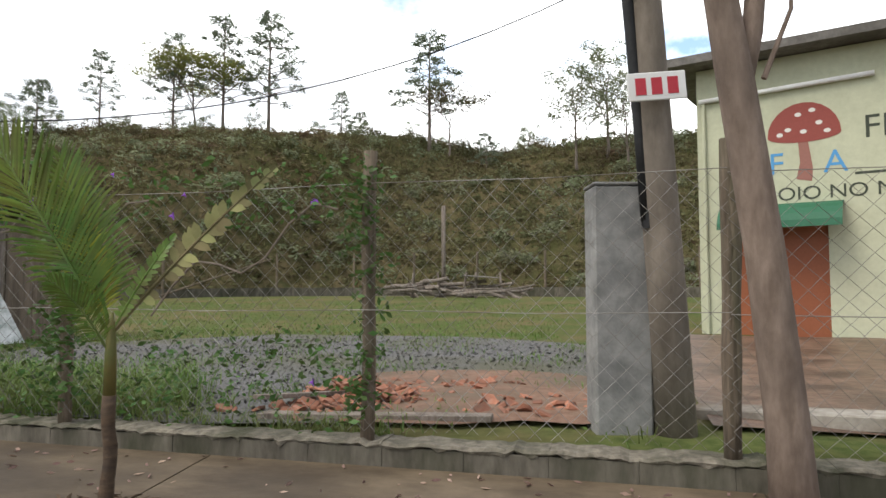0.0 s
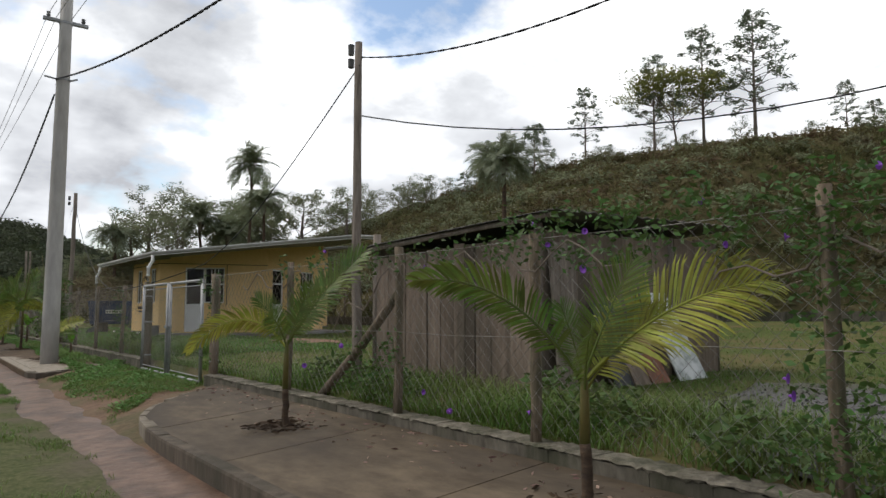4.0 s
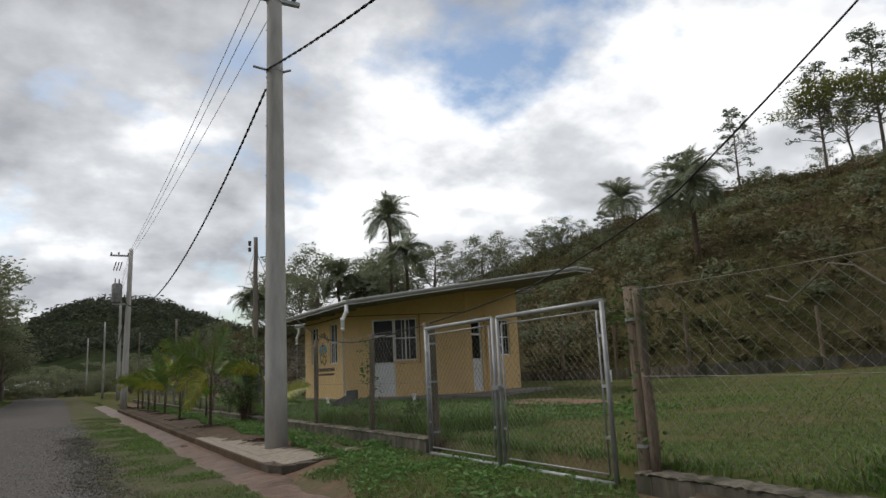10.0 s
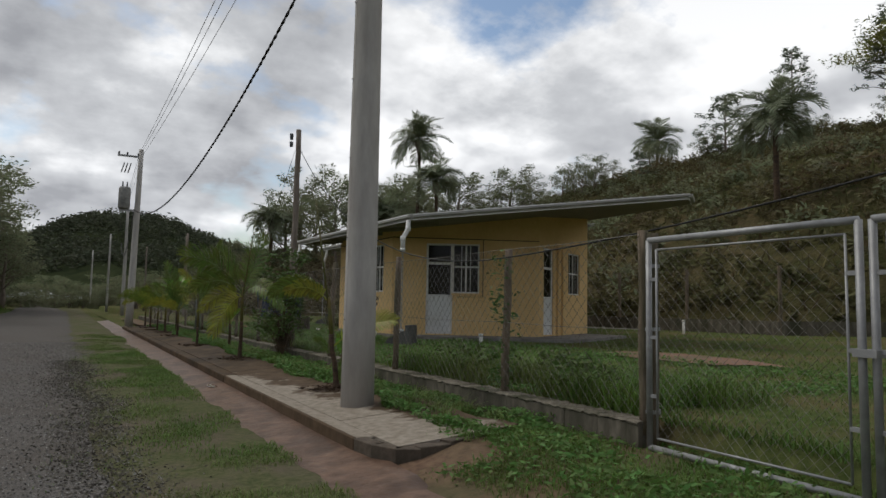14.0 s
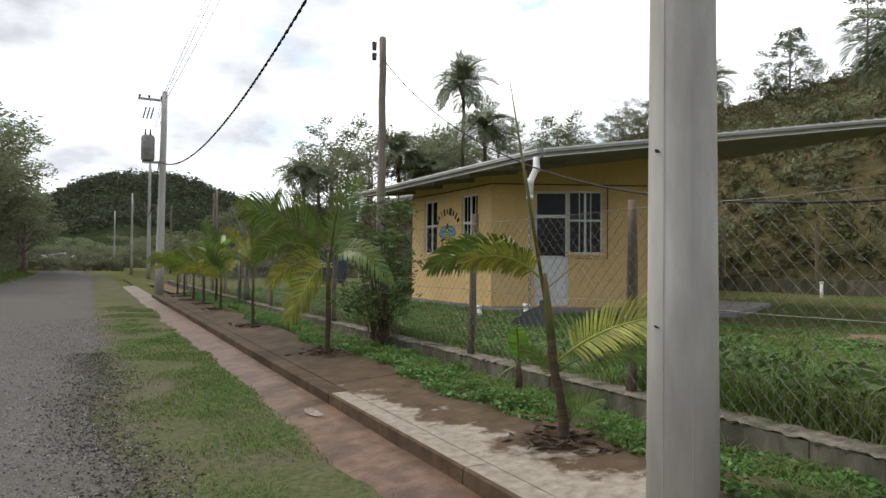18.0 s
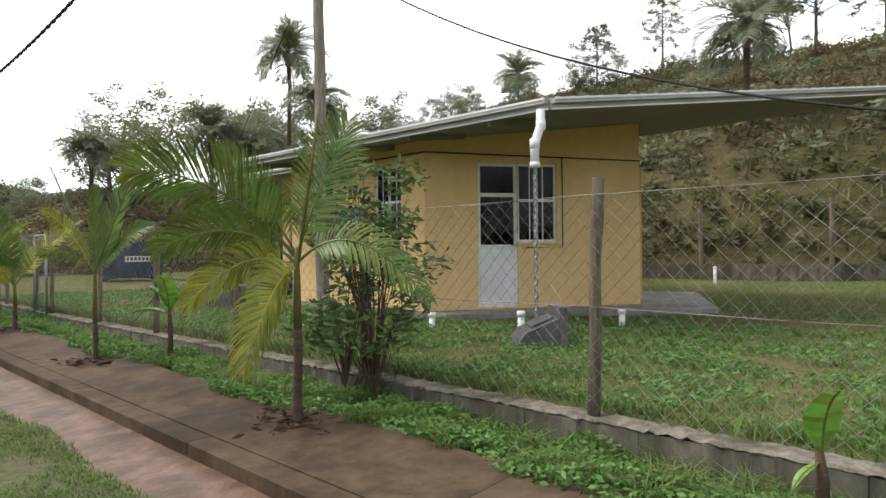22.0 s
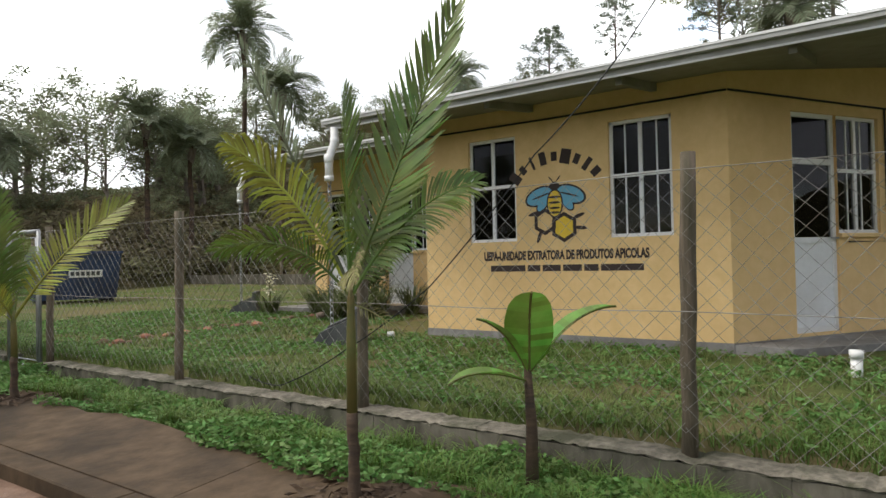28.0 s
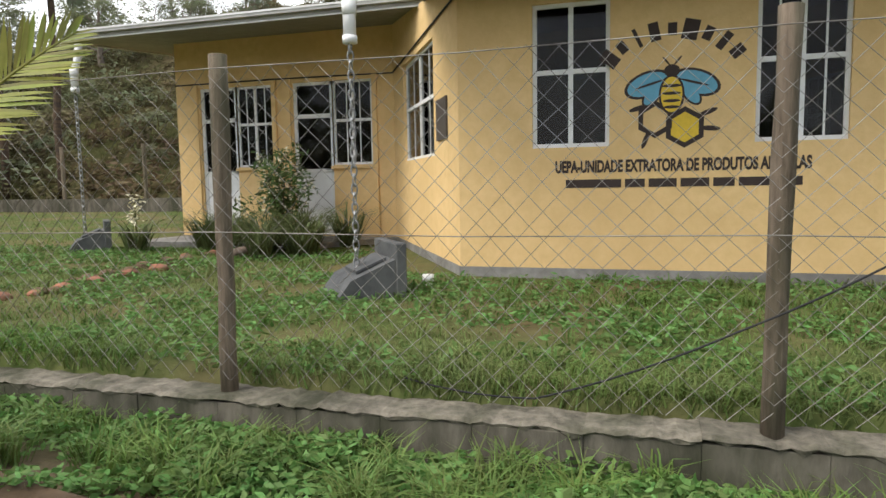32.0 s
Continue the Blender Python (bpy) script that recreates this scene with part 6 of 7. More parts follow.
grid("far_hill", steps((-220, 240, 6)), steps((150, 300, 6)), far_z, FAR, "distant dark wooded hills", category="hill")
rs = np.random.RandomState(5)
P = np.c_[rs.uniform(-110, 130, 7500), rs.uniform(170, 245, 7500), np.zeros(7500)]
P[:, 2] = [far_z(x, y) + 0.5 for x, y in P[:, :2]]
tagged(new("far_woods", polys("far_woods", leaf_quads(rs, clouds(rs, P, rs.uniform(1.0, 2.8, len(P)), 15, 0.9), 0.40, 1.4), 4, M("far_tree_leaf", (0.045, 0.055, 0.034), (0.085, 0.098, 0.058), 0.3, 0.8, 0, leaf=0.3))), "distant treetops covering the far hills", "woods", kind="stuff")

# dry scrub on the bank behind the house
rs = np.random.RandomState(12)
C = [(x, y, hill_z(x, y) + 0.15) for x, y in zip(rs.uniform(7.5, 30, 3400), rs.uniform(61.2, 76, 3400))]
m_dryleaf = M("dry_scrub_leaf", (0.17, 0.145, 0.085), (0.30, 0.24, 0.15), 0.6, 0.8, 0, (0.12, 0.14, 0.06), 0.15, leaf=0.3, amount=0.8)
tagged(new("dry_scrub", polys("dry_scrub", leaf_quads(rs, clouds(rs, C, rs.uniform(0.2, 0.9, len(C)), 26, 0.8), 0.085, 2.0), 4, m_dryleaf)), "dry brown scrub on the bank behind the house", "scrub", kind="stuff")
for i in range(9):
    x, y = 9 + i * 2.3 + rng.uniform(-.5, .5), 67 + rng.uniform(-2.5, 4)
    stand(BROAD[i % 3], "broadleaf_bush", "ragged grey-green bush on the bank behind the house", x, y, rng.uniform(2.2, 3.6), 7.0, hill_z(x, y) - 1.0, 1.3)

# scrub on the hillside
rs = np.random.RandomState(11)
C = []
while len(C) < 11500:
    y = rs.uniform(-8, 100)
    x = toe(y) + rs.uniform(-0.4, 42) if rs.rand() < 0.88 else rs.uniform(9, 22)
    if x < toe(y) - 0.4 and y < 61.3:
        continue
    C.append((x, y, hill_z(x, y) + rs.uniform(0.0, 0.25)))
rad = rs.uniform(0.2, 0.8, len(C)) ** 1.1
tagged(new("hill_scrub", polys("hill_scrub", leaf_quads(rs, clouds(rs, C, rad, 24, 0.75), 0.09, 1.8), 4, m_scrubleaf)), "dry brown and green scrub covering the hillside", "scrub", kind="stuff")
P = []
for _ in range(32000):
    y = rs.uniform(-5, 95)
    x = toe(y) + rs.uniform(-0.3, 40)
    P.append((x, y, hill_z(x, y)))
P = np.array(P)
tip = P + np.c_[rs.normal(0, .12, (len(P), 2)), rs.uniform(.2, .6, len(P))]
w = np.c_[rs.normal(0, .03, (len(P), 2)), np.zeros(len(P))]
tagged(new("hill_grass", polys("hill_grass", np.stack([P - w, P + w, tip], 1), 3, M("dry_grass", (0.10, 0.085, 0.035), (0.17, 0.14, 0.065), 0.3, 0.9, 0, (0.06, 0.075, 0.025), 0.1, leaf=0.2))), "tall dry grass on the hillside", "grass", kind="stuff")
C = []
while len(C) < 420:
    y = rs.uniform(-4, 90)
    x = toe(y) + rs.uniform(0.8, 36)
    C.append((x, y, hill_z(x, y) + 0.25))
tagged(new("hill_bushes", polys("hill_bushes", leaf_quads(rs, clouds(rs, C, rs.uniform(0.5, 1.4, len(C)), 120, 0.6), 0.10, 1.6), 4, m_treeleaf)), "low green bushes among the scrub of the hillside", "bushes", kind="stuff")
# ragged shrubs and young growth along the crest
C = []
for _ in range(640):
    y = rs.uniform(-6, 96)
    x = foot(y) + rs.uniform(26, 36)
    C.append((x, y, hill_z(x, y) + rs.uniform(0.1, 0.7)))
tagged(new("crest_shrubs", polys("crest_shrubs", leaf_quads(rs, clouds(rs, C, rs.uniform(0.3, 1.1, len(C)), 90, 0.9), 0.075, 1.8), 4, m_scrubleaf)), "ragged shrubs along the crest of the hill", "shrubs", kind="stuff")
for i in range(26):
    y = 14 + i * 3.1 + rng.uniform(-1.2, 1.2)
    x = foot(y) + rng.uniform(27, 35)
    stand(SPARSE[i % 2] if i % 3 else BROAD[i % 3], "crest_tree", "small ragged tree on the hill crest", x, y, rng.uniform(1.6, 3.4), 8.0 if i % 3 else 7.0, None, 1.4)
# undergrowth across the lane
C = np.c_[rs.uniform(-13, -4.6, 900), rs.uniform(28, 112, 900), rs.uniform(0.2, 2.2, 900)]
C[:, 0] -= 0.0009 * np.maximum(C[:, 1] - 75, 0) ** 2
C[:, 2] *= np.clip((-4.0 - C[:, 0]) / 3, 0.15, 1)
tagged(new("undergrowth", polys("undergrowth", leaf_quads(rs, clouds(rs, C, rs.uniform(.4, 1.0, len(C)), 40, 0.8), 0.10, 1.7), 4, m_treeleaf)), "dense green undergrowth across the lane", "undergrowth", kind="stuff")
P = np.c_[rs.uniform(-5.6, -3.0, 7000), rs.uniform(16, 95, 7000), np.full(7000, 0.0)]
P[:, 0] -= 0.0009 * np.maximum(P[:, 1] - 75, 0) ** 2
tip = P + np.c_[rs.normal(0, .1, (7000, 2)), rs.uniform(.15, .6, 7000) * np.clip((-2.9 - P[:, 0]) / 1.5, 0.25, 1)]
w = np.c_[rs.normal(0, .012, (7000, 2)), np.zeros(7000)]
tagged(new("roadside_grass", polys("roadside_grass", np.stack([P - w, P + w, tip], 1), 3, m_blade)), "tall grass at the far edge of the lane", "grass", kind="stuff")


# grass
def blades(rs, P, h, spread, width):
    n = len(P)
    d = rs.normal(0, 1, (n, 2))
    d /= np.linalg.norm(d, axis=1, keepdims=True)
    h = h * rs.uniform(0.5, 1.3, n)
    w = np.c_[-d[:, 1], d[:, 0], np.zeros(n)] * (width * rs.uniform(0.6, 1.2, n))[:, None]
    mid = P + np.c_[d * (spread * h * 0.35)[:, None], h * 0.65]
    tip = P + np.c_[d * (spread * h * 1.1)[:, None], h * rs.uniform(0.6, 1.0, n)]
    return np.concatenate([np.stack([P - w, P + w, mid + w * 0.7, mid - w * 0.7], 1).reshape(-1, 4, 3), np.stack([mid - w * 0.7, mid + w * 0.7, tip, tip], 1)], 0)


def field(rs, n, x0, x1, y0, y1, zf, keep=None):
    x, y = rs.uniform(x0, x1, n), rs.uniform(y0, y1, n)
    if keep is not None:
        ok = keep(x, y, rs)
        x, y = x[ok], y[ok]
    return np.c_[x, y, [zf(a, b) for a, b in zip(x, y)]]


def patchy(lo, scale, seed):
    def f(x, y, rs):
        v = np.array([noise.noise((a * scale, b * scale, seed)) for a, b in zip(x, y)])
        return v + rs.uniform(-.25, .25, len(x)) > lo
    return f


def in_house(x, y):
    return ((np.abs(x - CX) < AP + .1) & (np.abs(y - CY) < 3.3)) | ((x > CX - 1.0) & (y > 40.0) & (y < 45.5))


rs = np.random.RandomState(21)
yard = field(rs, 190000, 4.58, 12.5, 14.0, 46.0, lambda x, y: 0.335, lambda x, y, r: ~in_house(x, y) & (r.uniform(size=len(x)) < np.clip(1.25 - (x - 4.6) / 9, 0.2, 1)) & patchy(-0.26, 0.9, 31)(x, y, r))
tall = field(rs, 16000, 4.58, 6.6, 10.5, 28.5, lambda x, y: 0.335, lambda x, y, r: ((y < 16.8) | (y > 23.3)) & patchy(0.02, 0.8, 3)(x, y, r))
clump_c = [(rs.uniform(4.7, 9.5), rs.uniform(23.5, 46)) for _ in range(620)]
clump_c = [c for c in clump_c if not in_house(np.array([c[0]]), np.array([c[1]]))[0]]
clump_p = np.array([(x + rs.normal(0, .07), y + rs.normal(0, .07), 0.335) for x, y in clump_c for _ in range(34)])
far_yard = field(rs, 42000, 9.0, 24.0, 8.0, 58.0, lambda x, y: ground_z(x, y) - 0.01, lambda x, y, r: ~in_house(x, y))
B = np.concatenate([blades(rs, yard, 0.06, 1.0, 0.0040), blades(rs, clump_p, 0.10, 1.0, 0.005), blades(rs, tall, 0.19, 0.7, 0.0055), blades(rs, far_yard, 0.055, 1.0, 0.009)])
tagged(new("yard_grass", polys("yard_grass", B, 4, m_blade)), "mown yard grass with taller tufts by the fence", "grass", kind="stuff")
verge_p = field(rs, 260000, 0.7, 2.55, 6.0, 44.0, lambda x, y: verge_z(x, y) - 0.004, lambda x, y, r: (r.uniform(size=len(x)) < np.clip((x - np.array([edge(b) for b in y]) - 0.12) / 0.55, 0.05, 1)) & (x < np.array([verge_edge(b) for b in y]) + 0.05) & patchy(0.0, 1.1, 1)(x, y, r) & ((y > 18.5) | patchy(0.22, 1.7, 41)(x, y, r)))
def on_drive(x, y, r):
    near = np.interp(x, [2.9, 3.02, 3.3, 3.75, 4.36, 5.2], [17.9, 18.5, 18.9, 19.3, 19.6, 19.8]) + 0.12 * np.sin(x * 9)
    return (x > 2.97 + 0.06 * np.sin(y * 2.3) + 0.04 * np.sin(y * 7.1) + r.uniform(0, 0.15, len(x))) & (y > near) & patchy(-0.14, 1.2, 2)(x, y, r)


drive_p = field(rs, 60000, 2.9, 5.2, 17.9, 24.3, drive_z, on_drive)
drive_w = field(rs, 16000, 2.9, 5.2, 17.9, 24.3, drive_z, lambda x, y, r: on_drive(x, y, r) & patchy(0.0, 1.6, 22)(x, y, r))
drive_w[:, 2] += rs.uniform(0.01, 0.06, len(drive_w))
tagged(new("driveway_weeds", polys("driveway_weeds", leaf_quads(rs, drive_w, 0.02, 1.5, 0.35), 4, m_clover)), "low creeping weeds on the driveway before the gate", "weeds", kind="stuff")
B = np.concatenate([blades(rs, verge_p, 0.042, 1.0, 0.0032), blades(rs, drive_p, 0.05, 1.0, 0.0034)])
tagged(new("verge_grass", polys("verge_grass", B, 4, m_blade)), "thin patchy grass on the verge", "grass", kind="stuff")


def strip_z(x, y):
    return pave_z(3.5) - 0.03 - 0.06 * (x - 3.45)


cover_p = field(rs, 150000, 3.50, 4.36, 24.0, 47.0, strip_z, lambda x, y, r: (x > 3.62 + 0.12 * np.sin(y * 1.7) + 0.05 * np.sin(y * 6.1)) & patchy(-0.34, 0.9, 6)(x, y, r))
cover_p[:, 2] += rs.uniform(0.0, 1.0, len(cover_p)) * np.array([0.06 + 0.13 * max(0, noise.noise((a * 2.2, b * 2.2, 3)) + 0.35) for a, b in cover_p[:, :2]])
tagged(new("ground_cover", polys("ground_cover", leaf_quads(rs, cover_p, 0.021, 1.15, 0.35), 4, m_clover)), "bright green creeping ground cover beside the footway", "ground cover", kind="stuff")
yard_w = field(rs, 90000, 4.6, 9.5, 23.5, 46.0, lambda x, y: 0.36, lambda x, y, r: ~in_house(x, y) & patchy(0.0, 1.4, 12)(x, y, r))
tagged(new("lawn_weeds", polys("lawn_weeds", leaf_quads(rs, yard_w + np.c_[np.zeros((len(yard_w), 2)), rs.uniform(0, .05, len(yard_w))], 0.018, 1.7, 0.4), 4, m_clover)), "broad-leaved weeds scattered in the lawn", "weeds", kind="stuff")
edge_p = np.concatenate([field(rs, 6000, 4.20, 4.34, 23.8, 42.0, strip_z, patchy(0.12, 1.3, 14)), field(rs, 9000, 4.57, 4.72, 8.0, 42.0, lambda x, y: 0.335, patchy(-0.1, 1.3, 15)), field(rs, 15000, 4.57, 5.1, 30.5, 46.0, lambda x, y: 0.30, patchy(-0.3, 1.3, 16))])
tagged(new("wall_grass", polys("wall_grass", blades(rs, edge_p, 0.13, 0.9, 0.0042), 4, m_blade)), "coarse grass growing along the foot of the low wall", "grass", kind="stuff")
tuft_c = [(rs.uniform(3.72, 4.3), rs.uniform(24.2, 45)) for _ in range(240)]
tp_ = np.array([(x + rs.normal(0, .035), y + rs.normal(0, .035), strip_z(x, y)) for x, y in tuft_c for _ in range(60)])
tagged(new("grass_tufts", polys("grass_tufts", blades(rs, tp_, 0.17, 0.95, 0.0042), 4, m_blade)), "arching tufts of coarse green grass", "grass", kind="stuff")


wild = field(rs, 16000, 4.6, 6.4, 23.3, 27.4, lambda x, y: 0.335, lambda x, y, r: (r.uniform(size=len(x)) < np.clip(1.3 - (x - 4.6) / 1.3, 0.05, 1)) & patchy(-0.08, 0.9, 51)(x, y, r))
wild2 = field(rs, 15000, 4.6, 6.0, 9.5, 18.5, lambda x, y: 0.335, patchy(-0.02, 0.9, 52))
tagged(new("tall_grass", polys("tall_grass", np.concatenate([blades(rs, wild, 0.30, 0.75, 0.0055), blades(rs, wild2, 0.24, 0.75, 0.0055)]), 4, m_blade)), "tall rank grass growing inside the fence", "grass", kind="stuff")
wc = [(rs.uniform(4.65, 5.6), y) for y in (24.3, 25.2, 25.9, 26.6, 27.2, 12.2, 13.4, 14.4, 16.0, 17.1)]
wp_ = clouds(rs, [(x, y, 0.36 + 0.16) for x, y in wc], 0.34, 260, 0.65)
tagged(new("fence_weeds", polys("fence_weeds", leaf_quads(rs, wp_, 0.032, 1.5, 0.5), 4, m_leaf)), "leafy weeds crowding the inside of the fence", "weeds", kind="stuff")
g = G()
for i in range(18):
    a, b = 2 * math.pi * i / 18, 2 * math.pi * (i + 1) / 18
    g.quad((9.6, 27.4, 0.40), *[(9.6 + 0.8 * (1 + 0.4 * noise.noise((math.cos(t) * 2, math.sin(t) * 2, 3))) * math.cos(t), 27.4 + 1.6 * (1 + 0.4 * noise.noise((math.cos(t) * 2, math.sin(t) * 2, 7))) * math.sin(t), 0.388) for t in (a, b)])
solid("earth_patch", g, M("bare_red_earth", (0.17, 0.09, 0.06), (0.28, 0.17, 0.12), 10, 0.95, 0.6, (0.12, 0.11, 0.06), 1.5), "bare reddish earth worn through the lawn", "soil", "structure", True)


# ---- the first yard: gravel, rubble, boards ----
m_gravel = M("crushed_stone", (0.06, 0.06, 0.062), (0.20, 0.195, 0.19), 32, 0.95, 0.9, (0.10, 0.10, 0.06), 0.7, dist=0.03)
m_brick = M("broken_brick", (0.25, 0.10, 0.062), (0.40, 0.185, 0.115), 18, 0.9, 0.4, (0.18, 0.11, 0.085), 5.0, vary=0.35)
g = G()
ring = [(7.9 + (3.6 + 0.5 * noise.noise((i * 0.7, 2, 0))) * math.cos(i * 0.2618), 10.2 + (3.9 + 0.6 * noise.noise((i * 0.9, 5, 0))) * math.sin(i * 0.2618)) for i in range(24)]
ring = [(max(x, 4.6), y) for x, y in ring]
for s0, s1 in ((0, 0.5), (0.5, 0.8), (0.8, 1.0)):
    for i in range(24):
        a, b = ring[i], ring[(i + 1) % 24]
        q = [(7.9 + (p[0] - 7.9) * s, 10.2 + (p[1] - 10.2) * s) for p, s in ((a, s0), (b, s0), (b, s1), (a, s1))]
        if s0 == 0:
            q = q[1:]
        g.quad(*[(x, y, ground_z(x, y) + 0.02) for x, y in q])
solid("gravel_patch", g, m_gravel, "dark crushed stone spread on the yard", "gravel", "structure", True)
rs = np.random.RandomState(8)
n = 5200
P = np.c_[rs.uniform(4.65, 11.0, n), rs.uniform(6.6, 14.4, n), np.full(n, 0.375)]
keep = ((P[:, 0] - 7.9) / 3.6) ** 2 + ((P[:, 1] - 10.2) / 4.0) ** 2 < 1.0
P = P[keep]
tagged(new("loose_stones", polys("loose_stones", leaf_quads(rs, P, 0.024, 1.0, 0.5), 4, m_gravel)), "loose grey stones on the gravel", "stones", kind="stuff")
w = field(rs, 11000, 4.6, 12.5, 6.6, 15.2, lambda x, y: 0.35, patchy(0.16, 0.9, 9))
tagged(new("yard_weeds", polys("yard_weeds", np.concatenate([blades(rs, w, 0.10, 0.8, 0.0045), leaf_quads(rs, w[::3] + [0, 0, 0.04], 0.014, 1.4)]), 4, m_blade)), "weeds growing through the gravel", "weeds", kind="stuff")

g = G()
for i in range(20):
    a, b = 2 * math.pi * i / 20, 2 * math.pi * (i + 1) / 20
    q = [(6.1 + (1.25 + 0.3 * noise.noise((math.cos(t) * 2, math.sin(t) * 2, 1))) * math.cos(t), 7.7 + (1.35 + 0.4 * noise.noise((math.cos(t) * 2, math.sin(t) * 2, 6))) * math.sin(t)) for t in (a, b)]
    g.quad((6.1, 7.7, 0.40), *[(x, y, 0.385) for x, y in q])
solid("bare_soil", g, M("red_soil", (0.14, 0.075, 0.05), (0.26, 0.16, 0.11), 12, 0.95, 0.6, (0.10, 0.085, 0.06), 1.5), "bare reddish soil beside the rubble", "soil", "structure", True)

pile = thing("brick_pile", "heap of broken orange bricks and roof tiles", "rubble")
shapes = []
for k in range(5):
    r = random.Random(k)
    L, W, H = r.uniform(.035, .085), r.uniform(.025, .05), r.uniform(.006, .018)
    shapes.append(G().hexa([(-L + r.uniform(-.02, .02), -W, -H), (L, -W + r.uniform(0, .03), -H), (L - r.uniform(0, .04), W, -H), (-L, W, -H), (-L, -W, H), (L - .02, -W, H), (L, W - .01, H), (-L + .02, W, H)]).mesh("brick", m_brick))
for i in range(290):
    a, b = rng.gauss(0, 0.40), rng.gauss(0, 0.32)
    t = rng.random()
    cx, cy = (5.55, 8.50) if t < 0.80 else ((5.6, 7.30) if t < 0.92 else (6.3, 7.9))
    x, y = max(cx + a * (1.0 if t < .6 else .5), 4.85), cy + b * (0.85 if t < 0.6 else 0.6)
    h = 0.17 * math.exp(-(a * a + b * b) / 0.10) if t < 0.6 else 0.03
    ob = part("brick", shapes[i % 5], None, pile)
    ob.matrix_basis = pose(x, y, 0.375 + rng.uniform(0, h), rng.uniform(-35, 35), rng.uniform(-30, 30), rng.uniform(0, 360)) @ Matrix.Diagonal((0.9, 0.9, 0.9, 1))
solid("plank", G().box(-0.45, 0.45, -0.05, 0.05, 0, 0.03, None, 0.004), m_wood, "short weathered plank lying on the rubble", "plank", m=pose(5.35, 8.75, 0.42, 5, -4, 150))
solid("plank", G().box(-0.7, 0.7, -0.07, 0.07, 0, 0.035, None, 0.004), m_wood, "grey weathered board on the ground by the wall", "plank", m=pose(4.95, 8.2, 0.37, 2, 1, 95))

panel = thing("enamel_panel", "white speckled sheet leaning against the shed", "panel")
m_speckle = M("speckled_white", (0.60, 0.62, 0.62), (0.78, 0.80, 0.80), 5, 0.5, 0.02, (0.20, 0.25, 0.22), 6.0, amount=0.7)
u, n = Vector((1, 0.03, 0)), Vector((0.03, -1, 0))
q0, q1 = Vector((8.45, 15.05, 0.36)), Vector((8.20, 15.42, 1.42))
part("sheet", G().hexa([q0, q0 + u * 0.62, q0 + u * 0.62 + Vector((0, 0.02, 0)), q0 + Vector((0, 0.02, 0)), q1, q1 + u * 0.56, q1 + u * 0.56 + Vector((0, 0.02, 0)), q1 + Vector((0, 0.02, 0))]), m_speckle, panel)
for i, (x, w, h, m) in enumerate(((7.35, 0.42, 0.95, m_dark), (7.65, 0.4, 0.75, m_board), (7.95, 0.36, 0.65, m_brick))):
    q0 = Vector((x, 15.12 - 0.03 * i, 0.34))
    q1 = q0 + Vector((-0.12, 0.27 + 0.03 * i, h))
    a, t = Vector((w, 0.01, 0)), Vector((0, 0.025, 0))
    solid("leaning_board", G().hexa([q0, q0 + a, q0 + a + t, q0 + t, q1, q1 + a, q1 + a + t, q1 + t]), m, "old board leaning against the shed wall", "board")
solid("leaning_board", G().hexa([(6.62, 15.30, .34), (7.02, 15.30, .34), (7.02, 15.33, .34), (6.62, 15.33, .34), (6.58, 15.40, 1.95), (6.98, 15.40, 1.95), (6.98, 15.43, 1.95), (6.58, 15.43, 1.95)]), m_wood, "wide pale plank leaning against the shed wall", "board")

wp = thing("log_pile", "stack of old logs and poles at the foot of the hill", "log pile")
for i in range(34):
    y = rng.uniform(10.6, 16.0)
    x, z = 28.4 + rng.uniform(-0.6, 0.6), 0.78 + rng.uniform(0, 0.75) * (1 - abs(y - 13.6) / 4.5)
    a, L = rng.uniform(-0.5, 0.5), rng.uniform(0.35, 1.0)
    part("log", G().tube([(x - a, y - L, z - rng.uniform(-.22, .30)), (x + a * 0.3, y, z + 0.02), (x + a, y + L, z + rng.uniform(-.05, .05))], rng.uniform(0.035, 0.08), 7), m_wood, wp)
for y in (11.4, 12.5, 13.1, 14.0, 15.3):
    part("prop", G().tube([(28.3, y, 0.55), (28.5, y + rng.uniform(-.25, .25), 1.75)], 0.05, 7), m_wood, wp)
part("sheet", G().hexa([(28.0, 11.6, 1.50), (29.0, 11.6, 1.52), (29.0, 13.0, 1.62), (28.0, 13.0, 1.60), (28.0, 11.6, 1.53), (29.0, 11.6, 1.55), (29.0, 13.0, 1.65), (28.0, 13.0, 1.63)]), m_oldroof, wp, "sagging dark sheet")
solid("utility_stake", G().tube([(28.8, 14.0, 0.6), (28.8, 14.0, 4.6)], 0.09, 8), m_wood, "grey wooden stake before the hill", "stake", smooth=True)


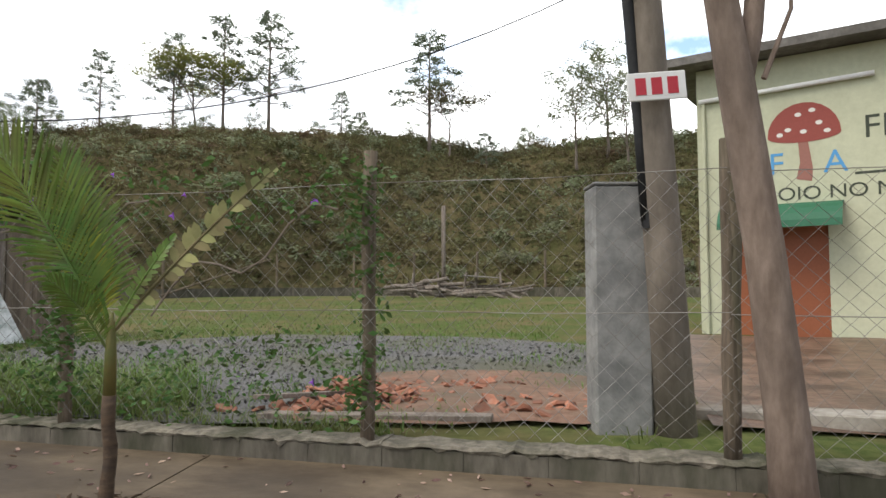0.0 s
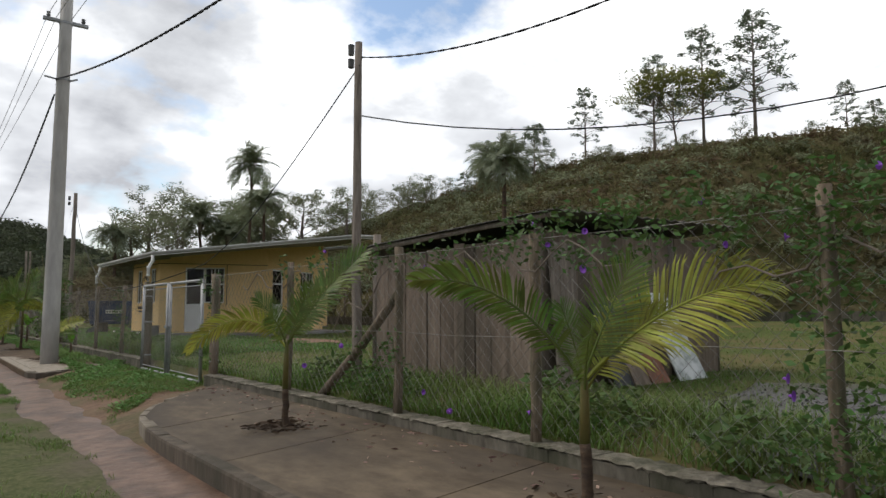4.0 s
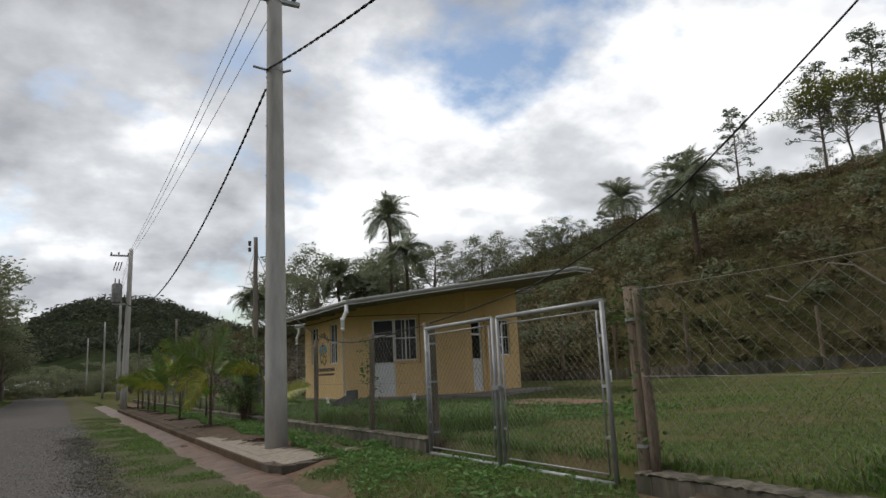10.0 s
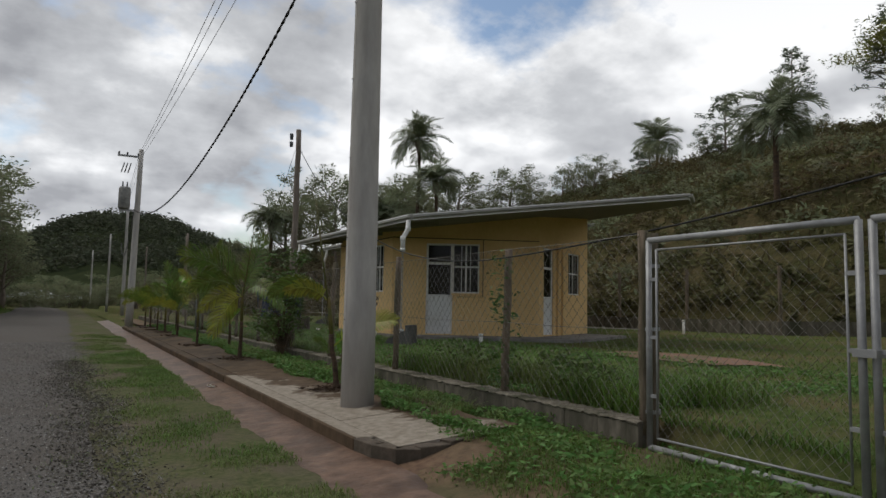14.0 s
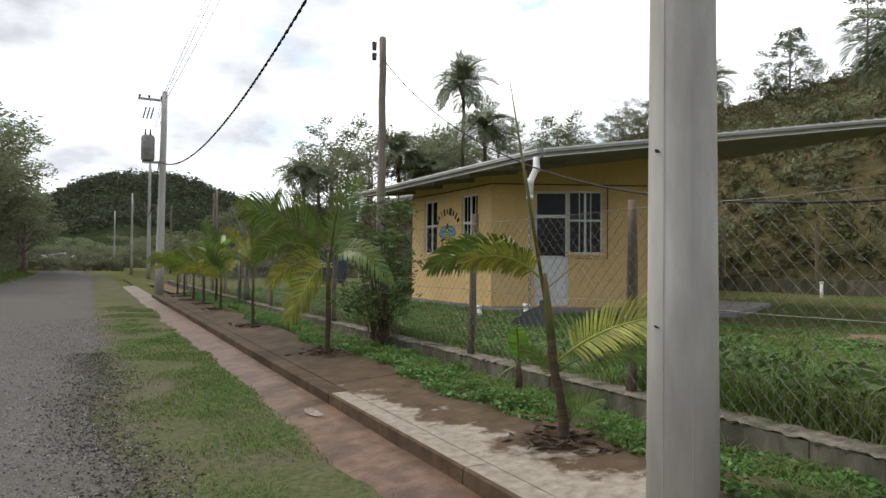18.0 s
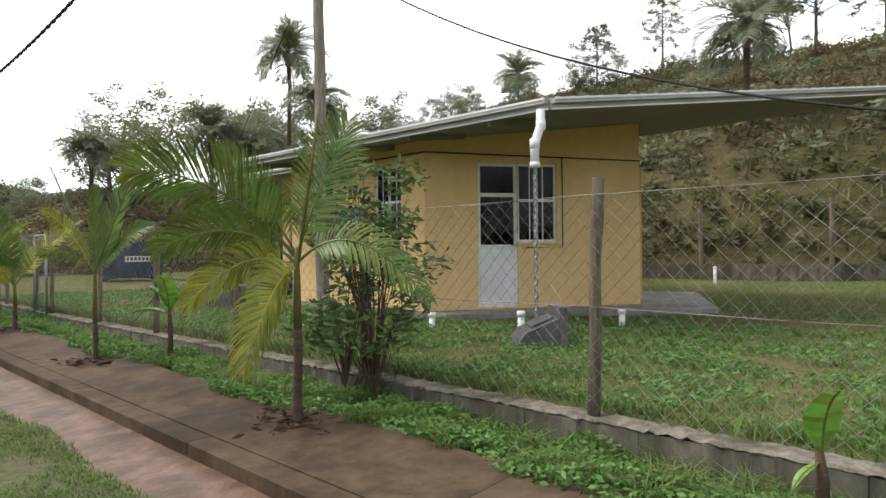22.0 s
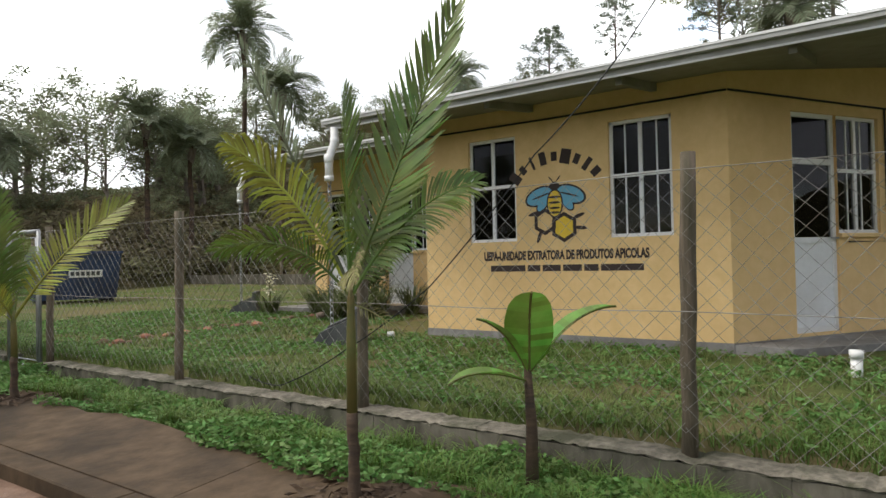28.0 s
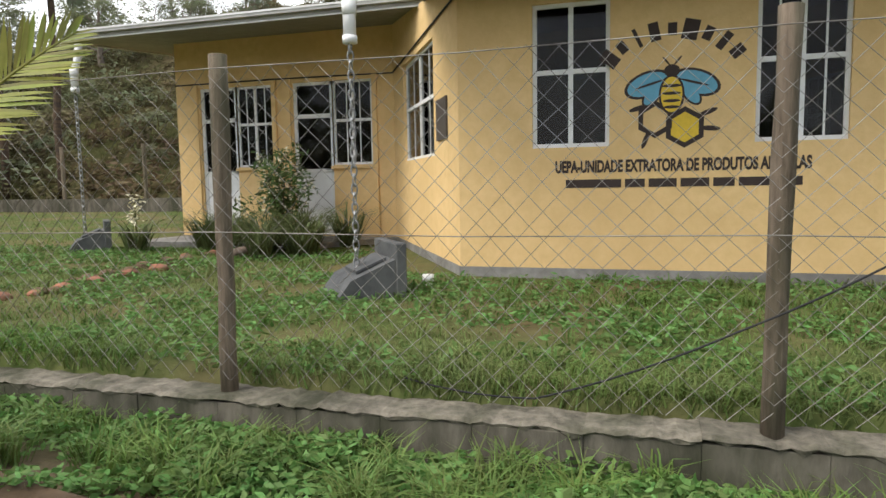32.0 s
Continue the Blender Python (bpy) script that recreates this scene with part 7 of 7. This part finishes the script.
# ---- light green building with a painted wall ----
def mural_building():
    th = thing("green_building", "pale green rendered building with painted sign and brown doors", "building", kind="structure")
    P, Q = Vector((13.4, 5.45)), Vector((10.34, -3.0))
    u = (Q - P).normalized()
    n = Vector((u.y, -u.x))
    R, S = Q - n * 7, P - n * 7
    flat_top = lambda x, y: 4.86
    ob, m = wall("wall", P, Q, 0.0, flat_top, [(0.55, 1.92, 0.2, 2.2)], m_cream, "")
    ob.parent = th
    for a, b in ((Q, R), (R, S), (S, P)):
        o, _ = wall("wall", a, b, 0.0, flat_top, [], m_cream, "")
        o.parent = th
    c = (P + Q + R + S) / 4
    ring = [tuple(c + (p - c) * 1.13) for p in (P, Q, R, S)]
    part("roof", G().prism(ring, 4.88, 5.02), m_oldroof, th, "dark sheet roof with an overhang")
    d = part("door", G().box(0.55, 1.22, 0.2, 2.2, -0.09, -0.05, m), flat_mat("brown_door", (0.30, 0.10, 0.045), 0.5), th, "reddish brown double door")
    part("door_leaf", G().box(1.25, 1.92, 0.2, 2.2, -0.09, -0.05, m), flat_mat("brown_door_leaf", (0.29, 0.095, 0.045), 0.5), th)
    aw = flat_mat("green_awning", (0.03, 0.13, 0.07), 0.6)
    g = G()
    k = 6
    for i in range(k):
        a, b = radians(90 * i / k), radians(90 * (i + 1) / k)
        y0, o0, y1, o1 = 2.05 + 0.42 * math.sin(a), 0.55 * math.cos(a), 2.05 + 0.42 * math.sin(b), 0.55 * math.cos(b)
        g.hexa([m @ Vector(p) for p in ((0.4, y0, o0), (2.15, y0, o0), (2.15, y0, o0 + 0.012), (0.4, y0, o0 + 0.012), (0.4, y1, o1), (2.15, y1, o1), (2.15, y1, o1 + 0.012), (0.4, y1, o1 + 0.012))])
    part("awning", g, aw, th, "curved dark green awning")
    part("pipe", G().tube([m @ Vector((0.05, 4.3, 0.06)), m @ Vector((2.6, 4.36, 0.06))], 0.04, 10), m_white, th, "white pipe along the wall", True)
    part("doorstep", G().box(-0.2, 4.0, 0.02, 0.18, 0.003, 0.5, m), m_pale, th)
    part("drain_pipe", G().tube([m @ Vector((0.12, 0.2, 0.04)), m @ Vector((0.12, 4.3, 0.04))], 0.03, 8), m_cream, th)
    sg = thing("wall_mural", "painted red mushroom and lettering on the green wall", "mural", m)
    cap = flat_mat("mural_red", (0.30, 0.075, 0.06), 0.7)
    pts = [(1.62 + 0.52 * math.cos(radians(a)), 3.55 + (0.52 if a <= 180 else 0.12) * math.sin(radians(a))) for a in range(0, 360, 15)]
    plate("mushroom_cap", pts, cap, 0.005, sg)
    plate("mushroom_stem", [(1.50, 2.85), (1.72, 2.80), (1.74, 3.0), (1.68, 3.44), (1.54, 3.44), (1.56, 3.1)], flat_mat("mural_stem", (0.33, 0.15, 0.12), 0.7), 0.0035, sg)
    wd = flat_mat("mural_white", (0.75, 0.72, 0.66), 0.7)
    for x, z in ((1.4, 3.65), (1.62, 3.6), (1.84, 3.72), (1.55, 3.88), (1.75, 3.93), (1.95, 3.58), (1.28, 3.58)):
        plate("cap_dot", oval(x, z, 0.05, 0.035, 0, 10), wd, 0.007, sg)
    bl = flat_mat("mural_blue", (0.10, 0.33, 0.62), 0.7)
    text("letter", "F", 0.5, 1.10, 2.95, bl, sg)
    text("letter", "A", 0.5, 1.88, 2.92, bl, sg)
    dk = flat_mat("mural_dark", (0.06, 0.07, 0.05), 0.7)
    text("letter", "FI", 0.5, 2.42, 3.40, dk, sg)
    text("letter", "OIO NO MI", 0.30, 1.22, 2.52, dk, sg, 1.65)
    plate("text_bar", [(2.3, 2.85), (2.9, 2.85), (2.9, 2.89), (2.3, 2.89)], dk, 0.004, sg)


mural_building()
grid("forecourt", steps((5.2, 12.6, 0.9)), steps((-4, 6.3, 0.9)), lambda x, y: 0.34 + 0.03 * noise.noise((x, y, 4)) + 0.04, m_gutter, "pale worn earth forecourt before the green building", category="forecourt")

# old pole with its number plate, meter pier and street tree
op = thing("old_utility_pole", "stained old concrete pole with a black cable pipe", "utility pole", pose(5.07, 6.50, 0))
part("shaft", G().tube([(0, 0, 0.2), (-0.045, 0.05, 1.2), (-0.12, 0.17, 3.4), (-0.2, 0.3, 6.4)], [0.115, 0.105, 0.088, 0.07], 14), m_oldpole, op, smooth=True)
part("cable_pipe", G().tube([(-0.10, 0.14, 1.50), (-0.12, 0.17, 2.0), (-0.19, 0.27, 3.4), (-0.27, 0.4, 6.2)], 0.032, 10), m_black, op, "black plastic cable pipe", True)
for z, o in ((2.75, 0.40), (4.2, 0.6)):
    part("strap", G().tube([(-0.035 * z, 0.05 * z, z), (-0.036 * z, 0.052 * z, z + 0.02)], 0.115, 14), m_galv, op)
part("plug", G().tube([(-0.10, 0.13, 1.46), (-0.10, 0.13, 1.56)], 0.038, 8), m_black, op)
npm = Matrix.Translation((4.845, 6.585, 2.20)) @ Matrix.Rotation(math.atan2(-0.9665, 0.2531), 4, "Z") @ Matrix.Rotation(radians(-4), 4, "Y")
npl = thing("number_plate", "white plate with faded red figures tied to the pole", "number plate", npm)
part("plate", G().box(-0.155, 0.155, -0.012, 0.0, -0.075, 0.075, None, 0.004), m_white, npl)
m_red = flat_mat("faded_red_paint", (0.50, 0.05, 0.07), 0.7)
for x in (-0.085, 0.0, 0.085):
    part("figure_bar", G().box(x - 0.028, x + 0.028, -0.0145, -0.0125, -0.045, 0.045), m_red, npl)
pier = thing("meter_pier", "plain grey rendered meter pier beside the pole", "pier", Matrix.Translation((5.08, 6.80, 0.3)) @ Matrix.Rotation(radians(15), 4, "Z"))
part("pier_body", G().box(-0.12, 0.12, -0.155, 0.155, 0, 1.40, None, 0.012), m_grey, pier)
part("cap", G().box(-0.123, 0.123, -0.158, 0.158, 1.402, 1.42, None, 0.006), m_grey, pier)

st = thing("street_tree", "forked street tree with smooth reddish-grey bark", "tree", pose(4.16, 6.12, 0))
part("trunk", G().tube([(0, 0, 0.1), (-0.01, 0.03, 0.6), (-0.03, 0.10, 1.3), (-0.05, 0.19, 1.95), (-0.09, 0.30, 2.7), (-0.2, 0.55, 4.2)], [0.10, 0.085, 0.078, 0.075, 0.06, 0.03], 12), m_trunk, st, smooth=True)
part("limb", G().tube([(-0.045, 0.2, 1.85), (-0.02, 0.12, 2.2), (-0.0, 0.08, 2.6), (0.1, -0.2, 4.4)], [0.05, 0.042, 0.04, 0.02], 10), m_trunk, st, smooth=True)
part("twig", G().tube([(-0.01, 0.08, 2.0), (0.03, -0.04, 2.3), (0.03, -0.05, 2.9)], [0.012, 0.009, 0.005], 6), m_trunk, st)
rs = np.random.RandomState(14)
part("crown", polys("crown", leaf_quads(rs, clouds(rs, [(-0.3, 0.8, 4.7), (0.2, -0.3, 4.9), (-0.5, 0.2, 5.2), (0.5, 0.6, 5.3)], 0.6, 160), 0.06), 4, m_leaf), None, st)
solid("lumber", G().box(-0.8, 0.8, -0.12, 0.12, 0, 0.09, None, 0.01), m_pale, "pale concrete lump lying by the wall", "rubble", m=pose(5.4, 5.6, 0.36, 0, 3, 70))


# ---- small plants by the footway ----
def banana(x, y, z0, stem, leaves_, label):
    """Young banana plant; leaves are (azimuth, rise, length, width, height)."""
    th = thing("banana_plant", label, "banana plant", pose(x, y, z0))
    part("stem", G().tube([(0, 0, -0.05), (0.01, 0, stem * 0.5), (0, 0.01, stem)], [0.034, 0.028, 0.018], 9), m_palmtrunk, th, "brown sheathed stem", True)
    for az, el, L, W, h in leaves_:
        g = G()
        k = 16
        p, a = Vector((0, 0, 0)), radians(el)
        rows = []
        for i in range(k + 1):
            s = i / k
            u = max(0.0, (s - 0.10) / 0.90)
            w = max(W * 0.5 * math.sin(math.pi * u ** 0.85) ** 0.62 if 0 < u < 1 else 0.0, 0.007)
            e = rng.uniform(0.93, 1.04)
            c, sn = math.cos(a - 1.0 * s * s), math.sin(a - 1.0 * s * s)
            rows.append((p + Vector((-sn * w * 0.25, -w * e, c * w * 0.25)), p.copy(), p + Vector((-sn * w * 0.25, w * e, c * w * 0.25))))
            p = p + Vector((c, 0, sn)) * L / k
        for r0, r1 in zip(rows, rows[1:]):
            g.quad(r0[0], r0[1], r1[1], r1[0])
            g.quad(r0[1], r0[2], r1[2], r1[1])
        ob = part("leaf", g, M_BANANA, th, "broad bright green leaf", True)
        ob.matrix_basis = Matrix.Translation((0, 0, h)) @ Matrix.Rotation(radians(az), 4, "Z")
        part("midrib", G().tube([r[1] for r in rows], 0.006, 5), m_shaft, ob)
    return th


M_BANANA = M("banana_leaf", (0.11, 0.24, 0.03), (0.19, 0.36, 0.055), 9, 0.4, 0.1, (0.24, 0.36, 0.07), 2.0, leaf=0.3, spec=0.5)
banana(3.98, 34.73, 0.19, 0.56, [(215, 82, 0.48, 0.25, 0.52), (-46, 52, 0.56, 0.20, 0.54), (135, 66, 0.40, 0.16, 0.52), (140, 18, 0.42, 0.16, 0.50)], "young banana plant before the fence")
banana(4.14, 28.3, 0.20, 0.26, [(228, 84, 0.36, 0.17, 0.24), (40, 74, 0.22, 0.09, 0.24), (150, -20, 0.20, 0.05, 0.22)], "small banana plant with one upright torn leaf")
banana(3.9, 42.2, 0.2, 1.1, [(225, 50, 1.0, 0.34, 1.1), (140, 35, 1.1, 0.36, 1.1), (-40, 60, 1.0, 0.34, 1.1), (60, 70, 0.9, 0.3, 1.1), (100, 20, 1.0, 0.3, 1.05)], "taller banana plant beside the footway")


def shrub(x, y, z0, h, spread, n, leaf, mat, label, seed, flowers=0, fmat=None, per=13, low=0.45, puff=0.0):
    rs = np.random.RandomState(seed)
    r = random.Random(seed)
    th = thing("shrub", label, "shrub", pose(x, y, z0))
    ends = []
    for i in range(n):
        a = i * 2.4
        e = Vector((math.cos(a) * spread * r.uniform(0.2, 1), math.sin(a) * spread * r.uniform(0.2, 1), h * r.uniform(low, 1.0)))
        mid = Vector((e.x * 0.35, e.y * 0.35, e.z * 0.55))
        part("stem", G().tube([(0, 0, 0), mid, e], [0.010, 0.006, 0.002], 5), m_palmtrunk, th)
        ends += [tuple(e), tuple(mid.lerp(e, 0.55))] + ([] if puff else [tuple(mid)])
    part("foliage", polys("foliage", leaf_quads(rs, clouds(rs, ends, puff or 0.30 * max(spread, 0.4), per, 1.0), leaf, 1.9), 4, mat), None, th, "small dark leaves")
    if flowers:
        P = np.array(ends)[rs.randint(0, len(ends), flowers)] + rs.normal(0, 0.08, (flowers, 3))
        part("blossom", polys("blossom", leaf_quads(rs, np.repeat(P, 5, 0) + rs.normal(0, .015, (flowers * 5, 3)), 0.02, 1.2), 4, fmat), None, th, "small pale blossoms")
    return th


m_cream_fl = flat_mat("cream_petal", (0.75, 0.70, 0.50), 0.6)
shrub(4.24, 31.52, 0.22, 1.92, 0.58, 26, 0.027, m_leaf, "tall loose shrub growing by the fence and the palm", 3, per=36, low=0.26, puff=0.17)
shrub(4.28, 31.95, 0.22, 1.3, 0.42, 10, 0.027, m_leaf, "loose dark shrub beside the wooden pole", 4, per=26, low=0.3, puff=0.15)
shrub(10.2, 41.55, 0.33, 1.35, 0.55, 18, 0.026, m_leaf, "bushy flowering shrub before the white doors", 6, 110, m_cream_fl, 30)
dl = thing("dead_leaves", "hanging dead strap leaves at the shrub's foot", "dead leaves", pose(4.3, 31.6, 0.22))
rs = np.random.RandomState(2)
P = rs.normal(0, 0.07, (60, 3)) + [0, 0, 0.38]
D = np.c_[rs.normal(0.02, .09, (60, 2)), rs.uniform(-0.36, -0.15, 60)]
V = np.stack([P, P + [0.012, 0.006, 0], P + D + [0.007, 0.003, 0], P + D], 1)
part("strap_leaves", polys("strap_leaves", V, 4, m_palmtrunk), None, dl)


m_strap = M("strap_leaf", (0.085, 0.11, 0.04), (0.18, 0.205, 0.085), 6, 0.6, 0, leaf=0.25)


def yucca(x, y, z0, h, flower):
    th = thing("yucca", "clump of sword leaves with a cream flower spike" if flower else "clump of narrow sword leaves", "yucca", pose(x, y, z0))
    rs = np.random.RandomState(int(x * 100))
    n = 130
    P = np.c_[rs.normal(0, .05, (n, 2)), np.full(n, 0.0)]
    part("leaves", polys("leaves", blades(rs, P, h, 1.15, 0.013), 4, m_strap), None, th)
    if flower:
        part("spike", G().tube([(0, 0, 0), (0, 0, h * 1.5)], 0.012, 6), m_shaft, th)
        c = np.c_[rs.normal(0, .055, (90, 2)), rs.uniform(h * 0.85, h * 1.75, 90)]
        bl_ = part("flowers", polys("flowers", leaf_quads(rs, c, 0.03, 1.2), 4, m_cream_fl), None, th, "cream bell flowers")
        bl_["kind"] = "stuff"


for x, y, h, f in ((9.3, 43.2, 0.45, True), (9.9, 42.6, 0.5, False), (9.75, 40.9, 0.6, False), (10.3, 40.6, 0.6, False), (10.0, 42.1, 0.55, False), (9.6, 41.4, 0.62, False), (9.9, 41.2, 0.6, False), (9.2, 41.2, 0.5, False), (9.35, 40.7, 0.55, False), (9.0, 40.6, 0.5, False), (9.5, 41.9, 0.6, False), (9.7, 42.3, 0.5, False), (8.8, 41.0, 0.45, False)):
    yucca(x, y, 0.33, h, f)
solid("fallen_log", G().tube([(8.75, 41.35, 0.42), (9.1, 41.2, 0.45), (9.5, 41.1, 0.50)], [0.055, 0.06, 0.045], 9), m_trunk, "short reddish log lying by the flower bed", "log", smooth=True)
for i in range(40):
    x, y = 5.2 + i * 0.105 + rng.uniform(-.12, .12), 41.3 + i * 0.018 + rng.uniform(-.22, .22)
    s = rng.uniform(0.03, 0.10)
    bm = bmesh.new()
    bmesh.ops.create_icosphere(bm, subdivisions=2, radius=s)
    for v in bm.verts:
        v.co *= 1 + 0.3 * noise.noise(v.co * 9 + Vector((i, 0, 0)))
        v.co.z *= 0.6
    me = bpy.data.meshes.new("stone")
    bm.to_mesh(me)
    bm.free()
    me.materials.append(m_brick if i % 3 == 0 else m_soil)
    tagged(part("edging_stone", me, None), "reddish rough stone edging the flower bed", "stone", "stones of the flower bed").location = (x, y, 0.36)

# vines with purple flowers on the first fence
rs = np.random.RandomState(17)
m_vine = M("vine_leaf", (0.045, 0.095, 0.022), (0.10, 0.17, 0.045), 8, 0.55, 0, leaf=0.3)
m_purple = flat_mat("purple_petal", (0.28, 0.09, 0.55), 0.6)
C = []
for y0, y1, z0, z1, n in ((8.0, 8.12, 0.5, 1.8, 70), (9.80, 10.04, 0.5, 1.85, 130), (10.0, 13.9, 1.50, 1.88, 250), (11.5, 11.85, 0.45, 1.8, 90), (13.6, 17.4, 1.5, 1.75, 60), (8.2, 9.6, 0.4, 0.9, 70), (8.0, 10.2, 1.5, 1.8, 60), (19.6, 19.8, 0.4, 1.7, 30), (24.8, 25.0, 0.4, 1.7, 40), (15, 16, 0.4, 1.0, 40), (10.0, 12, 0.4, 0.8, 60)):
    C += [(FENCE_X + rs.normal(-0.02, 0.06), rs.uniform(y0, y1), rs.uniform(z0, z1)) for _ in range(n)]
vine = thing("flowering_vine", "climbing vine with purple trumpet flowers on the fence", "vine")
part("foliage", polys("foliage", leaf_quads(rs, clouds(rs, C, 0.09, 8, 1.0), 0.022, 1.15), 4, m_vine), None, vine, "heart-shaped green leaves")
for i in range(9):
    y = 8.2 + i * 1.15
    pts = [(FENCE_X - 0.05, y + 0.14 * k, 1.55 + 0.1 * math.sin(k * 1.3 + i) - (0.06 * k if i % 3 == 0 else 0)) for k in range(9)]
    part("stem", G().tube(pts, 0.006, 5), m_bark, vine)
fl = G()
k = 8
for j in range(k):
    a, b = 2 * math.pi * j / k, 2 * math.pi * (j + 1) / k
    fl.quad((0, 0, 0), (0.012 * math.cos(a), 0.012 * math.sin(a), 0.025), (0.012 * math.cos(b), 0.012 * math.sin(b), 0.025))
    fl.quad((0.012 * math.cos(a), 0.012 * math.sin(a), 0.025), (0.034 * math.cos(a), 0.034 * math.sin(a), 0.036), (0.034 * math.cos(b), 0.034 * math.sin(b), 0.036), (0.012 * math.cos(b), 0.012 * math.sin(b), 0.025))
flower = fl.mesh("flower", m_purple)
for i in range(27):
    y = rng.choice((rng.uniform(9.5, 17.5), rng.uniform(9.8, 13.6), rng.uniform(8.0, 12)))
    z = rng.uniform(1.45, 1.85) if i < 18 else rng.uniform(0.45, 0.9)
    ob = part("flower", flower, None, vine, "purple trumpet flower")
    ob.matrix_basis = Matrix.Translation((FENCE_X - rng.uniform(0.05, 0.14), y, z)) @ Matrix.Rotation(radians(rng.uniform(-120, -60)), 4, "Y") @ Matrix.Rotation(rng.uniform(0, 6), 4, "X") @ Matrix.Scale(rng.uniform(0.55, 0.8), 4)


# ---- far lawn and lane details ----
skip = thing("skip_container", "dark blue steel skip standing on the lawn", "skip", pose(10.1, 52.6, 0.32, 0, 0, -18))
m_skip = M("skip_blue", (0.03, 0.05, 0.11), (0.05, 0.075, 0.15), 6, 0.5, 0.1, (0.04, 0.045, 0.07), 1.5)
part("hull", G().hexa([(-1.0, -0.5, 0.12), (1.0, -0.5, 0.12), (1.0, 0.7, 0.12), (-1.0, 0.7, 0.12), (-1.1, -0.8, 1.4), (1.1, -0.8, 1.4), (1.1, 0.9, 1.4), (-1.1, 0.9, 1.4)]), m_skip, skip)
part("rim", G().box(-1.13, 1.13, -0.85, -0.78, 1.36, 1.43), m_skip, skip)
part("skid", G().box(-0.95, -0.7, -0.45, 0.6, 0, 0.12), m_black, skip)
part("skid", G().box(0.7, 0.95, -0.45, 0.6, 0, 0.12), m_black, skip)
part("label_plate", G().hexa([(-0.2, -0.68, 0.72), (0.62, -0.68, 0.72), (0.62, -0.66, 0.72), (-0.2, -0.66, 0.72), (-0.2, -0.73, 0.92), (0.62, -0.73, 0.92), (0.62, -0.71, 0.92), (-0.2, -0.71, 0.92)]), m_white, skip, "white lettered plate")
for i in range(6):
    x = -0.15 + i * 0.125
    part("letter_bar", G().hexa([(x, -0.70, 0.77), (x + 0.08, -0.70, 0.77), (x + 0.08, -0.69, 0.77), (x, -0.69, 0.77), (x, -0.732, 0.88), (x + 0.08, -0.732, 0.88), (x + 0.08, -0.72, 0.88), (x, -0.72, 0.88)]), m_dark, skip)

litter = solid("paper_scrap", polys("paper_scrap", leaf_quads(np.random.RandomState(4), np.random.RandomState(5).normal(0, .03, (9, 3)) * [1, 1, .3] + [0, 0, .03], 0.05, 1.2, 0.4), 4, m_white), None, "crumpled white paper scrap on the verge", "litter", m=pose(2.05, 20.6, 0.02))
rs = np.random.RandomState(33)
P = np.c_[rs.uniform(2.95, 4.3, 420), rs.uniform(4, 19, 420), np.zeros(420)]
P[:, 0] = 4.34 - np.abs(rs.normal(0, 0.35, 420))
P = P[P[:, 0] > 3.0]
P[:, 2] = pave_z(P[:, 0]) + 0.006
tagged(new("leaf_litter", polys("leaf_litter", leaf_quads(rs, P, 0.016, 1.6, 0.05), 4, M("dry_petals", (0.20, 0.12, 0.09), (0.40, 0.28, 0.24), 9, 0.9, 0, leaf=0.1))), "dry petals and leaves blown on the footway", "leaf litter", kind="stuff")
P = np.c_[np.abs(rs.normal(0, 1.3, 44000)), rs.uniform(9, 40, 44000), np.zeros(44000)]
P[:, 0] = 1.5 - P[:, 0]
P = P[P[:, 0] > -2.9]
P[:, 2] = 0.0165 - 0.0018 * (P[:, 0] + 1) ** 2
tagged(new("road_grit", polys("road_grit", leaf_quads(rs, P, 0.0095, 1.0, 0.3), 4, M("road_stone", (0.12, 0.115, 0.11), (0.36, 0.35, 0.33), 9, 0.9, 0, leaf=0.05))), "loose pale grit at the road edge", "grit", kind="stuff")

n = 30000
y = rs.uniform(9, 34, n)
P = np.c_[np.array([edge(v) for v in y]) + rs.normal(0.02, 0.20, n), y, np.zeros(n)]
P[:, 2] = [max(0.0135 - 0.0018 * (a + 1) ** 2, verge_z(a, b)) + 0.003 for a, b in P[:, :2]]
tagged(new("edge_grit", polys("edge_grit", leaf_quads(rs, P, 0.011, 1.1, 0.25), 4, M("edge_stone", (0.05, 0.048, 0.04), (0.19, 0.17, 0.14), 7, 0.95, 0, leaf=0.05))), "crumbled asphalt and grit along the road edge", "grit", kind="stuff")
